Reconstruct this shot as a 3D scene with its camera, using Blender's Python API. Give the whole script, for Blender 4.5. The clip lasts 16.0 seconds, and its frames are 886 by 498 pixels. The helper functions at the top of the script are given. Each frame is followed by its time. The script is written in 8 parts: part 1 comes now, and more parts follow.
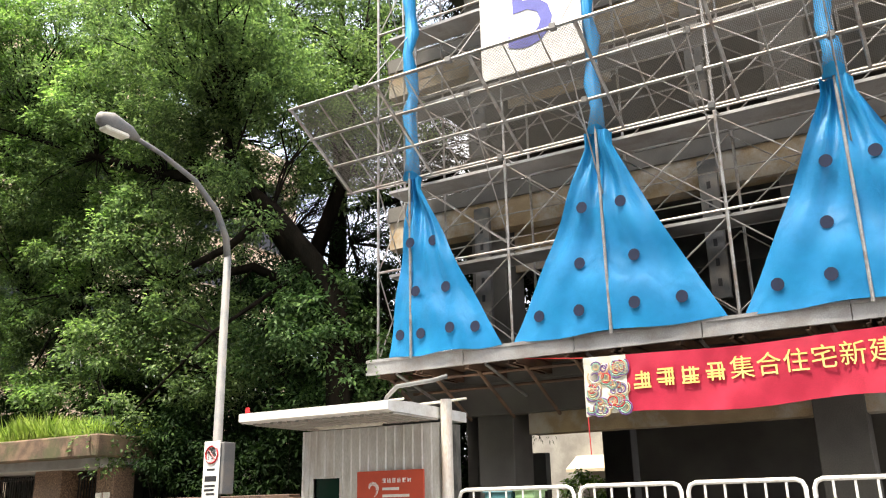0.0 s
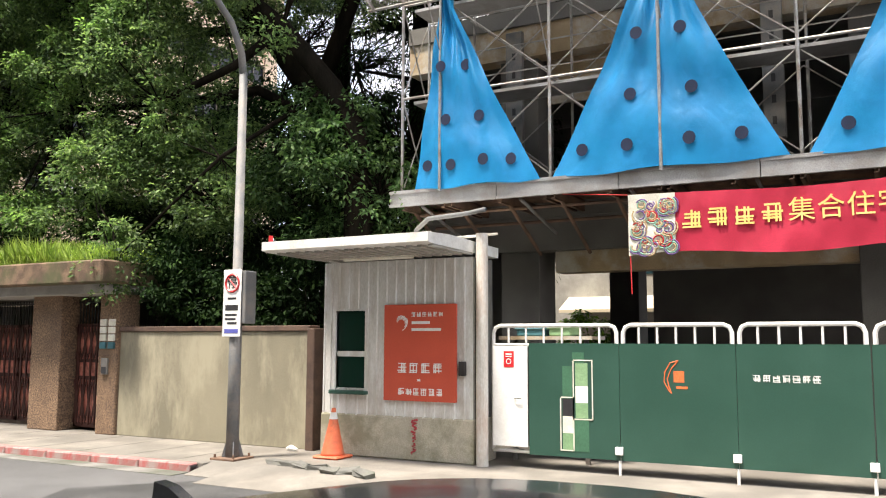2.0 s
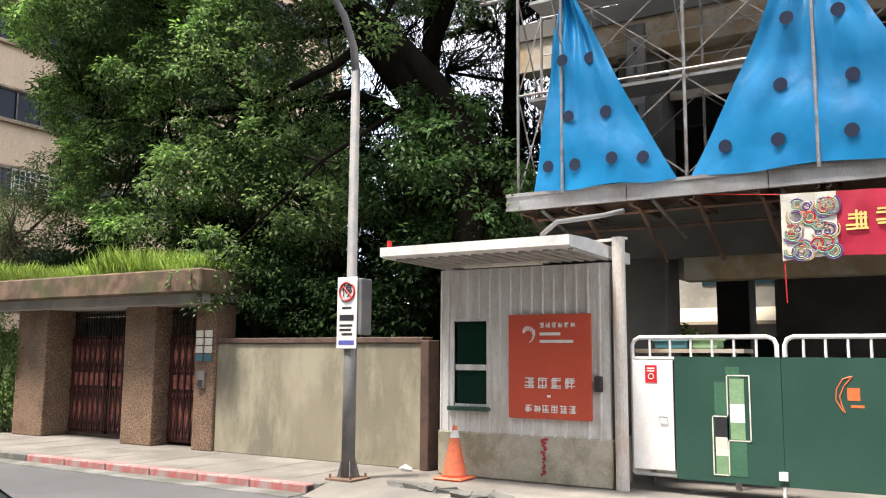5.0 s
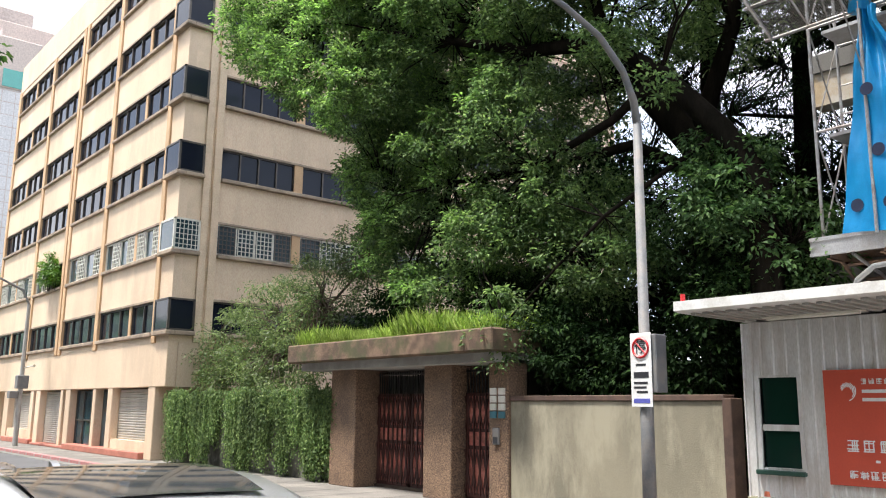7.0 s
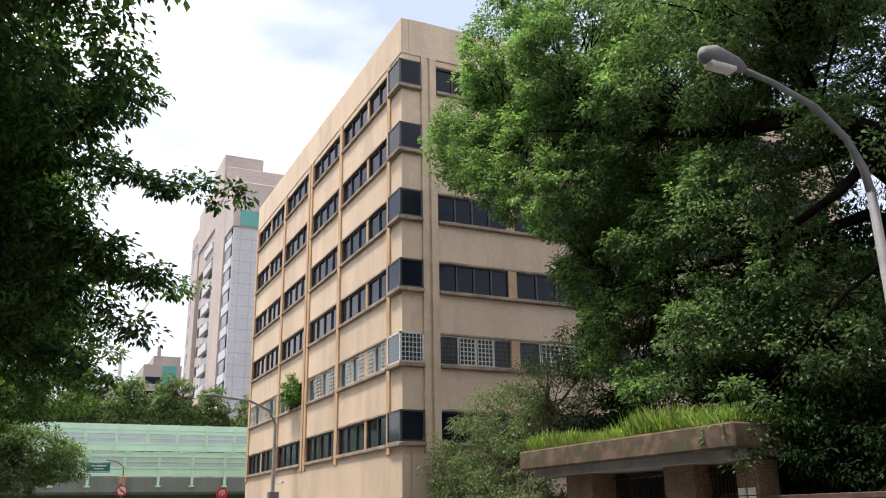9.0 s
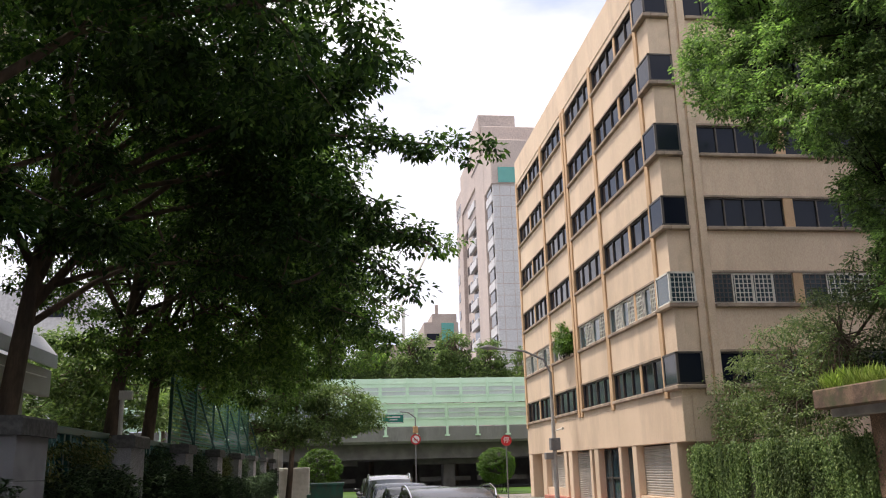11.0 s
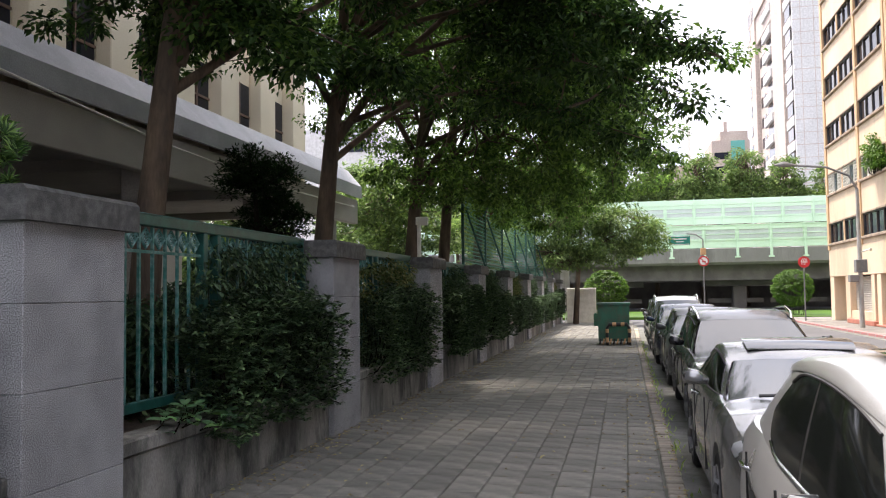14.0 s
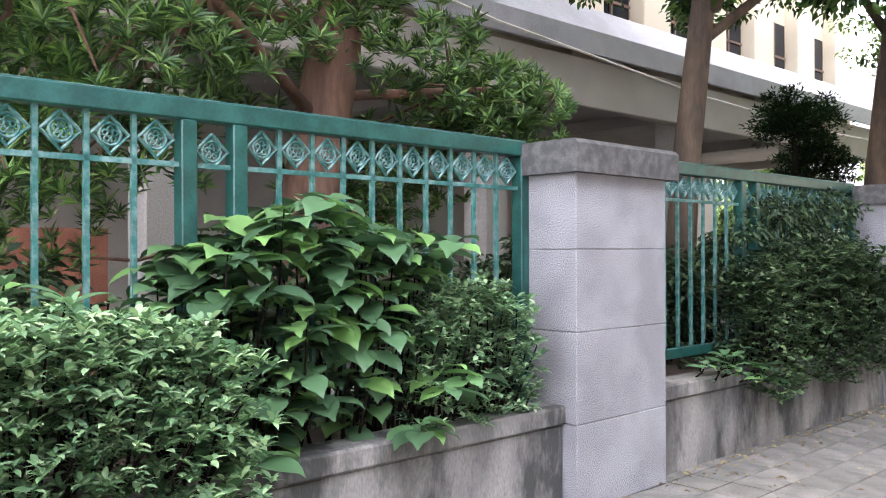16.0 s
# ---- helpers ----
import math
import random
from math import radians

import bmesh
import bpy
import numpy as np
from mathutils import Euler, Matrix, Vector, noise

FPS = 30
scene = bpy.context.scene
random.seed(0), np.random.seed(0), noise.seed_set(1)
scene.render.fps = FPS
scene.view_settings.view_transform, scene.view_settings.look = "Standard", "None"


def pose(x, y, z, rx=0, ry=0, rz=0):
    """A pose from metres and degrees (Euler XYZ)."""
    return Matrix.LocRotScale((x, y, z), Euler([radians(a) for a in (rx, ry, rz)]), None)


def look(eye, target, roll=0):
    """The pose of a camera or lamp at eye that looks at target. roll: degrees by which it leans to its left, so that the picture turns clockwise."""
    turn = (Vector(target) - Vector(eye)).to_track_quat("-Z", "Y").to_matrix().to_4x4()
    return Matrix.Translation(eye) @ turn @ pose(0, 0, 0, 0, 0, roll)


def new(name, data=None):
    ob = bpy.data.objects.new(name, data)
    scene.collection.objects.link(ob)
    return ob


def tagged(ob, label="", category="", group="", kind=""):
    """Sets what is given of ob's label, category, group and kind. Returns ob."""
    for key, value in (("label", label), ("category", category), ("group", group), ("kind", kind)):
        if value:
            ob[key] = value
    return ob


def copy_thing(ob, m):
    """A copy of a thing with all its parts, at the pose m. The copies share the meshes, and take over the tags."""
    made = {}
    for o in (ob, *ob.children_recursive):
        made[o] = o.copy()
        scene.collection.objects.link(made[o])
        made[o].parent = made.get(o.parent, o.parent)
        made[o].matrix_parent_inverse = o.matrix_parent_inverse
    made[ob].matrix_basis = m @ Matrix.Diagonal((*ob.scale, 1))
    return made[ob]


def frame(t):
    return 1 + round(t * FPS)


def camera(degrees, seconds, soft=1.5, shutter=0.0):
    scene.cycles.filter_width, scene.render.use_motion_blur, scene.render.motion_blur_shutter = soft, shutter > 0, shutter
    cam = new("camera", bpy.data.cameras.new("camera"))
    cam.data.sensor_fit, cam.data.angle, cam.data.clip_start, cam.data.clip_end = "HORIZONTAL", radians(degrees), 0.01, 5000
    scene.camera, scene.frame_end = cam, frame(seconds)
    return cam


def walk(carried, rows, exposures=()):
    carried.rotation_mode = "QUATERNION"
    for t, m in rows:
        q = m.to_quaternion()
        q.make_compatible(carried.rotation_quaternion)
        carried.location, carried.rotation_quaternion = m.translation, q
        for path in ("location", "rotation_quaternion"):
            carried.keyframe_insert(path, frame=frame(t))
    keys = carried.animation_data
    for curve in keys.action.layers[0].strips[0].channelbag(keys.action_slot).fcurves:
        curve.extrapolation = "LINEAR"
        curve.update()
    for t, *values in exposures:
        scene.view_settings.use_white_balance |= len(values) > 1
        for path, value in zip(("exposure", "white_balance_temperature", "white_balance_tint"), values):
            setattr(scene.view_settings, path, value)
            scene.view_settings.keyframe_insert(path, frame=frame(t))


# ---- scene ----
cam = camera(55.5, 16.0, soft=1.1)
PATH = [
    (0, (-0.166, -0.272, 1.711), (1.489, 0.687, 2.294), -1.3),
    (0.5, (-0.181, 0.033, 1.702), (1.501, 1.013, 2.161), -0.1),
    (1, (-0.124, 0.387, 1.695), (1.601, 1.334, 2.052), 0.2),
    (1.5, (-0.034, 0.705, 1.689), (1.719, 1.624, 1.976), 0.4),
    (2, (0.044, 1.017, 1.69), (1.801, 1.947, 1.91), 0.2),
    (2.5, (0.112, 1.346, 1.693), (1.857, 2.307, 1.875), 0.1),
    (3, (0.152, 1.662, 1.698), (1.888, 2.631, 1.916), 1.1),
    (3.2, (0.191, 1.782, 1.696), (1.929, 2.741, 1.935), 1.0),
    (5.5, (0.239, 2.481, 1.669), (1.897, 3.567, 1.93), -0.2),
    (6, (0.202, 2.522, 1.687), (1.719, 3.791, 1.982), -0.1),
    (6.5, (0.146, 2.536, 1.702), (1.534, 3.936, 2.037), 0.6),
    (7, (0.131, 2.554, 1.714), (1.399, 4.055, 2.086), 0.6),
    (7.5, (0.036, 2.518, 1.73), (1.187, 4.101, 2.143), 0.2),
    (8, (-0.062, 2.488, 1.731), (0.968, 4.134, 2.212), 0.4),
    (8.2, (-0.082, 2.491, 1.727), (0.906, 4.154, 2.239), -0.2),
    (10.3, (0, 2.62, 1.715), (0.479, 4.447, 2.372), -1.5),
    (10.5, (0.01, 2.64, 1.71), (0.419, 4.496, 2.333), -1.9),
    (11, (0.04, 2.68, 1.7), (0.28, 4.601, 2.203), -1.5),
    (11.5, (0.06, 2.72, 1.7), (0.184, 4.678, 2.086), -1.1),
    (12, (0.066, 2.735, 1.697), (0.127, 4.716, 1.967), -0.9),
    (12.5, (0.067, 2.735, 1.697), (0.085, 4.725, 1.894), -0.8),
    (13, (0.068, 2.738, 1.695), (0.013, 4.73, 1.859), -0.5),
    (13.5, (0.066, 2.735, 1.694), (-0.152, 4.719, 1.819), -0.2),
    (14, (0.058, 2.715, 1.696), (-0.365, 4.667, 1.802), -0.8),
    (14.5, (0.035, 2.715, 1.69), (-0.585, 4.613, 1.799), -0.7),
    (15, (0, 2.725, 1.677), (-0.895, 4.512, 1.756), 0.2),
    (15.5, (-0.025, 2.74, 1.665), (-1.221, 4.343, 1.708), 0.1),
    (16, (-0.04, 2.755, 1.66), (-1.507, 4.114, 1.666), -0.2),
]
EXPOSURES = [(0, 1.55, 7200, 12), (1, 1.55, 7200, 12), (3, 1.1, 6750, 13), (5.5, 1.17, 6700, 14), (6.5, 1.15, 6400, 12), (8, 0.65, 6500, 14), (10.3, 0.2, 6700, 17), (11, 0.3, 6800, 18), (12, 0.72, 6800, 18), (13, 0.95, 6700, 18),
             (13.5, 1.0, 6700, 18), (14, 1.22, 6700, 18), (14.5, 1.75, 6700, 19), (15, 2.55, 6700, 21), (15.5, 3.05, 6700, 22), (16, 3.15, 6600, 22)]
walk(cam, [(t, look(eye, target, roll)) for t, eye, target, roll in PATH], EXPOSURES)

# ---- light ----
SUN_EL, SUN_AZ = 69.4, 295.0
world = bpy.data.worlds.new("sky")
scene.world = world
world.use_nodes = True
wn, wl = world.node_tree.nodes, world.node_tree.links
bg = wn["Background"]
sky = wn.new("ShaderNodeTexSky")
sky.sky_type, sky.sun_disc = "NISHITA", False
sky.sun_elevation, sky.sun_rotation = radians(SUN_EL), radians(SUN_AZ)
cloud_noise = wn.new("ShaderNodeTexNoise")
cloud_noise.inputs["Scale"].default_value, cloud_noise.inputs["Detail"].default_value = 2.2, 7
cloud_map = wn.new("ShaderNodeMapping")
cloud_map.inputs["Scale"].default_value = (1, 1, 2.6)
cloud_coord = wn.new("ShaderNodeTexCoord")
wl.new(cloud_coord.outputs["Generated"], cloud_map.inputs["Vector"])
wl.new(cloud_map.outputs["Vector"], cloud_noise.inputs["Vector"])
cloud_ramp = wn.new("ShaderNodeValToRGB")
cloud_ramp.color_ramp.elements[0].position, cloud_ramp.color_ramp.elements[0].color = 0.40, (4.9, 5.8, 7.4, 1)
cloud_ramp.color_ramp.elements[1].position, cloud_ramp.color_ramp.elements[1].color = 0.62, (11.5, 11.6, 11.8, 1)
wl.new(cloud_noise.outputs["Fac"], cloud_ramp.inputs["Fac"])
cloud_mix = wn.new("ShaderNodeMixRGB")
cloud_mix.inputs["Fac"].default_value = 0.88
wl.new(sky.outputs["Color"], cloud_mix.inputs["Color1"])
wl.new(cloud_ramp.outputs["Color"], cloud_mix.inputs["Color2"])
wl.new(cloud_mix.outputs["Color"], bg.inputs["Color"])
bg.inputs["Strength"].default_value = 0.12
sun = new("sun", bpy.data.lights.new("sun", "SUN"))
sun.data.energy, sun.data.angle, sun.data.color = 4.2, radians(9), (1.0, 0.95, 0.86)
sun.matrix_world = look((0, 0, 60), (0.34 * 60, -0.16 * 60, 60 - 1.0 * 60))

# ---- materials ----
MATS = {}


def surf(name, a, b=None, rough=0.7, metal=0.0, scale=3.0, fine=60.0, bump=0.15, island=0.0, random_ob=0.0, spec=0.5, stain=None,
         stain_scale=0.8, stain_amount=0.5, stretch=(1, 1, 1), speckle=0.13):
    """A surface of two colours mixed by coarse noise, with grain, bump and, where given, stains."""
    m = bpy.data.materials.new(name)
    m.use_nodes = True
    n, l = m.node_tree.nodes, m.node_tree.links
    p = n["Principled BSDF"]
    b = b or tuple(c * 0.82 for c in a)
    co, mp = n.new("ShaderNodeTexCoord"), n.new("ShaderNodeMapping")
    mp.inputs["Scale"].default_value = stretch
    l.new(co.outputs["Object"], mp.inputs["Vector"])
    big, small = n.new("ShaderNodeTexNoise"), n.new("ShaderNodeTexNoise")
    big.inputs["Scale"].default_value, big.inputs["Detail"].default_value = scale, 6
    small.inputs["Scale"].default_value, small.inputs["Detail"].default_value = fine, 3
    for x in (big, small):
        l.new(mp.outputs["Vector"], x.inputs["Vector"])
    ramp = n.new("ShaderNodeValToRGB")
    ramp.color_ramp.elements[0].position, ramp.color_ramp.elements[0].color = 0.40, (*b, 1)
    ramp.color_ramp.elements[1].position, ramp.color_ramp.elements[1].color = 0.60, (*a, 1)
    l.new(big.outputs["Fac"], ramp.inputs["Fac"])
    out = ramp.outputs["Color"]
    grain = n.new("ShaderNodeMixRGB")
    grain.blend_type, grain.inputs["Fac"].default_value = "OVERLAY", speckle
    sharp = n.new("ShaderNodeMapRange")
    sharp.inputs["From Min"].default_value, sharp.inputs["From Max"].default_value = (0.44, 0.56) if speckle > 0.8 else (0.36, 0.64)
    l.new(small.outputs["Fac"], sharp.inputs["Value"])
    l.new(out, grain.inputs["Color1"])
    l.new(sharp.outputs["Result"], grain.inputs["Color2"])
    out = grain.outputs["Color"]
    if stain:
        st, sr, sm = n.new("ShaderNodeTexNoise"), n.new("ShaderNodeValToRGB"), n.new("ShaderNodeMixRGB")
        st.inputs["Scale"].default_value, st.inputs["Detail"].default_value, st.inputs["Roughness"].default_value = stain_scale, 9, 0.7
        sr.color_ramp.elements[0].position, sr.color_ramp.elements[1].position = 0.46, 0.60
        l.new(mp.outputs["Vector"], st.inputs["Vector"])
        l.new(st.outputs["Fac"], sr.inputs["Fac"])
        k = n.new("ShaderNodeMath")
        k.operation, k.inputs[1].default_value = "MULTIPLY", stain_amount
        l.new(sr.outputs["Color"], k.inputs[0])
        l.new(k.outputs["Value"], sm.inputs["Fac"])
        l.new(out, sm.inputs["Color1"])
        sm.inputs["Color2"].default_value = (*stain, 1)
        out = sm.outputs["Color"]
    for amount, node, socket in ((island, "ShaderNodeNewGeometry", "Random Per Island"), (random_ob, "ShaderNodeObjectInfo", "Random")):
        if amount:
            r, mr, mx = n.new(node), n.new("ShaderNodeMapRange"), n.new("ShaderNodeHueSaturation")
            mr.inputs["To Min"].default_value, mr.inputs["To Max"].default_value = 1 - amount, 1 + amount
            l.new(r.outputs[socket], mr.inputs["Value"])
            l.new(mr.outputs["Result"], mx.inputs["Value"])
            l.new(out, mx.inputs["Color"])
            out = mx.outputs["Color"]
    l.new(out, p.inputs["Base Color"])
    rr = n.new("ShaderNodeMapRange")
    rr.inputs["To Min"].default_value, rr.inputs["To Max"].default_value = max(0.02, rough - 0.1), min(1, rough + 0.1)
    l.new(big.outputs["Fac"], rr.inputs["Value"])
    l.new(rr.outputs["Result"], p.inputs["Roughness"])
    p.inputs["Metallic"].default_value = metal
    p.inputs["Specular IOR Level"].default_value = spec
    if bump:
        bp = n.new("ShaderNodeBump")
        bp.inputs["Strength"].default_value, bp.inputs["Distance"].default_value = bump, 0.01
        l.new(small.outputs["Fac"], bp.inputs["Height"])
        l.new(bp.outputs["Normal"], p.inputs["Normal"])
    MATS[name] = m
    return m


def leafy(name, dark, mid, light, gloss=0.35, through_light=0.35, spec=0.4):
    """Leaves: each one its own green, lit through."""
    m = bpy.data.materials.new(name)
    m.use_nodes = True
    n, l = m.node_tree.nodes, m.node_tree.links
    p, o = n["Principled BSDF"], n["Material Output"]
    g, ramp = n.new("ShaderNodeNewGeometry"), n.new("ShaderNodeValToRGB")
    e = ramp.color_ramp.elements
    e[0].position, e[0].color = 0.0, (*dark, 1)
    e[1].position, e[1].color = 1.0, (*light, 1)
    mid_e = e.new(0.6)
    mid_e.color = (*mid, 1)
    l.new(g.outputs["Random Per Island"], ramp.inputs["Fac"])
    co, nz, mx = n.new("ShaderNodeTexCoord"), n.new("ShaderNodeTexNoise"), n.new("ShaderNodeHueSaturation")
    nz.inputs["Scale"].default_value = 0.55
    l.new(co.outputs["Object"], nz.inputs["Vector"])
    mr = n.new("ShaderNodeMapRange")
    mr.inputs["From Min"].default_value, mr.inputs["From Max"].default_value = 0.3, 0.7
    mr.inputs["To Min"].default_value, mr.inputs["To Max"].default_value = 0.65, 1.4
    l.new(nz.outputs["Fac"], mr.inputs["Value"])
    l.new(mr.outputs["Result"], mx.inputs["Value"])
    l.new(ramp.outputs["Color"], mx.inputs["Color"])
    l.new(mx.outputs["Color"], p.inputs["Base Color"])
    p.inputs["Roughness"].default_value = gloss
    p.inputs["Specular IOR Level"].default_value = spec
    t, mix = n.new("ShaderNodeBsdfTranslucent"), n.new("ShaderNodeMixShader")
    bright = n.new("ShaderNodeHueSaturation")
    bright.inputs["Value"].default_value, bright.inputs["Saturation"].default_value = 1.7, 1.1
    l.new(mx.outputs["Color"], bright.inputs["Color"])
    l.new(bright.outputs["Color"], t.inputs["Color"])
    mix.inputs["Fac"].default_value = through_light
    l.new(p.outputs["BSDF"], mix.inputs[1])
    l.new(t.outputs["BSDF"], mix.inputs[2])
    l.new(mix.outputs["Shader"], o.inputs["Surface"])
    MATS[name] = m
    return m


def gloss(name, color, rough=0.08, metal=0.0, coat=0.0, flake=0.0):
    m = surf(name, color, tuple(c * 0.94 for c in color), rough=rough, metal=metal, scale=1.5, fine=200, bump=0.0)
    m.node_tree.nodes["Principled BSDF"].inputs["Coat Weight"].default_value = coat
    m.node_tree.nodes["Principled BSDF"].inputs["Coat Roughness"].default_value = 0.04
    return m


def net(name, color, cell, wire):
    """Wire or string netting: square holes cut by a wave of the object's own measure."""
    m = bpy.data.materials.new(name)
    m.use_nodes = True
    n, l = m.node_tree.nodes, m.node_tree.links
    p, o = n["Principled BSDF"], n["Material Output"]
    p.inputs["Base Color"].default_value, p.inputs["Roughness"].default_value = (*color, 1), 0.6
    co, sep = n.new("ShaderNodeTexCoord"), n.new("ShaderNodeSeparateXYZ")
    l.new(co.outputs["UV"], sep.inputs["Vector"])
    holes = []
    for axis in ("X", "Y"):
        f, c = n.new("ShaderNodeMath"), n.new("ShaderNodeMath")
        f.operation, f.inputs[1].default_value = "PINGPONG", cell / 2
        c.operation, c.inputs[1].default_value = "LESS_THAN", wire / 2
        l.new(sep.outputs[axis], f.inputs[0])
        l.new(f.outputs["Value"], c.inputs[0])
        holes.append(c)
    mx = n.new("ShaderNodeMath")
    mx.operation = "MAXIMUM"
    l.new(holes[0].outputs["Value"], mx.inputs[0])
    l.new(holes[1].outputs["Value"], mx.inputs[1])
    tr, mix = n.new("ShaderNodeBsdfTransparent"), n.new("ShaderNodeMixShader")
    l.new(mx.outputs["Value"], mix.inputs["Fac"])
    l.new(tr.outputs["BSDF"], mix.inputs[1])
    l.new(p.outputs["BSDF"], mix.inputs[2])
    l.new(mix.outputs["Shader"], o.inputs["Surface"])
    MATS[name] = m
    return m


surf("asphalt", (0.115, 0.115, 0.118), (0.085, 0.085, 0.088), 0.85, scale=0.7, fine=160, bump=0.5, stain=(0.06, 0.06, 0.062), stain_scale=0.35, stain_amount=0.6)
surf("paver", (0.205, 0.195, 0.172), (0.135, 0.13, 0.114), 0.85, speckle=0.3, scale=5, fine=110, bump=0.5, random_ob=0.22, stain=(0.12, 0.12, 0.10), stain_scale=1.2, stain_amount=0.55)
surf("paver_far", (0.205, 0.195, 0.172), (0.135, 0.13, 0.114), 0.85, speckle=0.3, scale=5, fine=110, bump=0.5, island=0.22, stain=(0.12, 0.12, 0.10), stain_scale=1.2, stain_amount=0.55)
surf("joint", (0.125, 0.118, 0.10), (0.085, 0.088, 0.065), 0.95, fine=90)
surf("kerb_brick", (0.38, 0.33, 0.27), (0.25, 0.22, 0.185), 0.9, scale=6, fine=100, bump=0.6, random_ob=0.25, stain=(0.10, 0.12, 0.06), stain_scale=3, stain_amount=0.5)
surf("gutter", (0.20, 0.195, 0.185), (0.12, 0.12, 0.11), 0.9, scale=2, fine=90, bump=0.4, stain=(0.07, 0.08, 0.05), stain_scale=1.6, stain_amount=0.7)
surf("kerb_red", (0.42, 0.10, 0.10), (0.33, 0.16, 0.15), 0.8, scale=4, fine=70, bump=0.3, stain=(0.33, 0.30, 0.28), stain_scale=2.5, stain_amount=0.9)
surf("concrete", (0.42, 0.41, 0.38), (0.33, 0.32, 0.30), 0.9, scale=1.3, fine=80, bump=0.3, stain=(0.20, 0.19, 0.17), stain_scale=0.7, stain_amount=0.5)
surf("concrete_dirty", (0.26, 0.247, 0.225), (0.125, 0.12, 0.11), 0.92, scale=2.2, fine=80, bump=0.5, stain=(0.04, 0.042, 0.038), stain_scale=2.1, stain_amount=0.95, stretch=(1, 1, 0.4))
surf("concrete_aged", (0.27, 0.265, 0.25), (0.19, 0.187, 0.175), 0.9, scale=0.5, fine=60, bump=0.3, stain=(0.09, 0.088, 0.08), stain_scale=0.5, stain_amount=0.6, stretch=(1, 1, 0.3))
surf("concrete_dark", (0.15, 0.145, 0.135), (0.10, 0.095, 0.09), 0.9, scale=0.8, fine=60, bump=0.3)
surf("sidewalk_far", (0.235, 0.215, 0.19), (0.155, 0.142, 0.125), 0.9, scale=1.0, fine=90, bump=0.3, island=0.07, stain=(0.12, 0.115, 0.105), stain_scale=0.6, stain_amount=0.5)
surf("granite", (0.29, 0.288, 0.298), (0.225, 0.223, 0.232), 0.85, scale=3, fine=130, bump=0.3, speckle=0.72, random_ob=0.06, stain=(0.30, 0.30, 0.30), stain_scale=0.9, stain_amount=0.25)
surf("granite_cap", (0.125, 0.123, 0.12), (0.07, 0.07, 0.068), 0.85, scale=14, fine=150, bump=0.5, stain=(0.05, 0.05, 0.048), stain_scale=3, stain_amount=0.8)
surf("fence_green", (0.009, 0.068, 0.055), (0.007, 0.055, 0.046), 0.38, scale=6, fine=60, bump=0.08, stain=(0.02, 0.11, 0.095), stain_scale=6, stain_amount=0.5)
surf("fence_pale", (0.024, 0.14, 0.122), (0.018, 0.105, 0.092), 0.5, scale=8, fine=70, bump=0.1, stain=(0.25, 0.36, 0.34), stain_scale=9, stain_amount=0.5)
surf("soil", (0.085, 0.06, 0.042), (0.05, 0.036, 0.026), 0.95, scale=5, fine=60, bump=0.8)
surf("beige", (0.70, 0.54, 0.385), (0.63, 0.485, 0.34), 0.75, scale=0.35, fine=45, bump=0.15, stain=(0.40, 0.30, 0.21), stain_scale=0.5, stain_amount=0.4, stretch=(1, 1, 0.35))
surf("beige_tile", (0.66, 0.505, 0.35), (0.58, 0.445, 0.305), 0.6, scale=2.0, fine=30, bump=0.2, island=0.1)
surf("beige_strip", (0.56, 0.37, 0.21), (0.48, 0.31, 0.17), 0.7, scale=1.0, fine=30, bump=0.15)
surf("ledge", (0.40, 0.31, 0.22), (0.30, 0.23, 0.17), 0.8, scale=1.0, fine=50, bump=0.2, stain=(0.15, 0.12, 0.09), stain_scale=1.5, stain_amount=0.7)
gloss("window_glass", (0.010, 0.013, 0.022), 0.05)
MATS["window_glass"].node_tree.nodes["Principled BSDF"].inputs["Specular IOR Level"].default_value = 0.27
gloss("window_glass_pale", (0.022, 0.05, 0.062), 0.1)
surf("window_frame", (0.10, 0.085, 0.07), (0.07, 0.06, 0.05), 0.45, metal=0.3, scale=2, fine=50, bump=0.05)
surf("frame_white", (0.72, 0.70, 0.62), (0.62, 0.60, 0.52), 0.5, scale=4, fine=50, bump=0.1)
surf("shutter", (0.46, 0.43, 0.38), (0.38, 0.35, 0.31), 0.5, metal=0.3, scale=1.5, fine=60, bump=0.1, stretch=(1, 1, 0.3))
surf("red_tile", (0.45, 0.17, 0.12), (0.36, 0.13, 0.09), 0.6, scale=3, fine=60, bump=0.2)
surf("granolith", (0.33, 0.215, 0.135), (0.12, 0.072, 0.046), 0.8, scale=34, fine=90, bump=0.9, speckle=0.5, island=0.25, stain=(0.09, 0.06, 0.045), stain_scale=1.0, stain_amount=0.5)
surf("wall_cream", (0.27, 0.245, 0.178), (0.19, 0.174, 0.128), 0.85, scale=0.7, fine=110, bump=0.6, stain=(0.37, 0.34, 0.25), stain_scale=1.2, stain_amount=0.8, stretch=(1, 1, 0.4))
surf("cap_brown", (0.12, 0.075, 0.055), (0.08, 0.05, 0.04), 0.8, scale=5, fine=70, bump=0.4)
surf("gate_bar", (0.06, 0.018, 0.015), (0.04, 0.013, 0.011), 0.55, scale=4, fine=50, bump=0.2)
surf("gate_red", (0.72, 0.30, 0.24), (0.58, 0.20, 0.16), 0.55, scale=4, fine=50, bump=0.2, stain=(0.09, 0.04, 0.03), stain_scale=5, stain_amount=0.6)
surf("iron_dark", (0.03, 0.025, 0.024), (0.02, 0.018, 0.018), 0.6, scale=5, fine=60, bump=0.2)
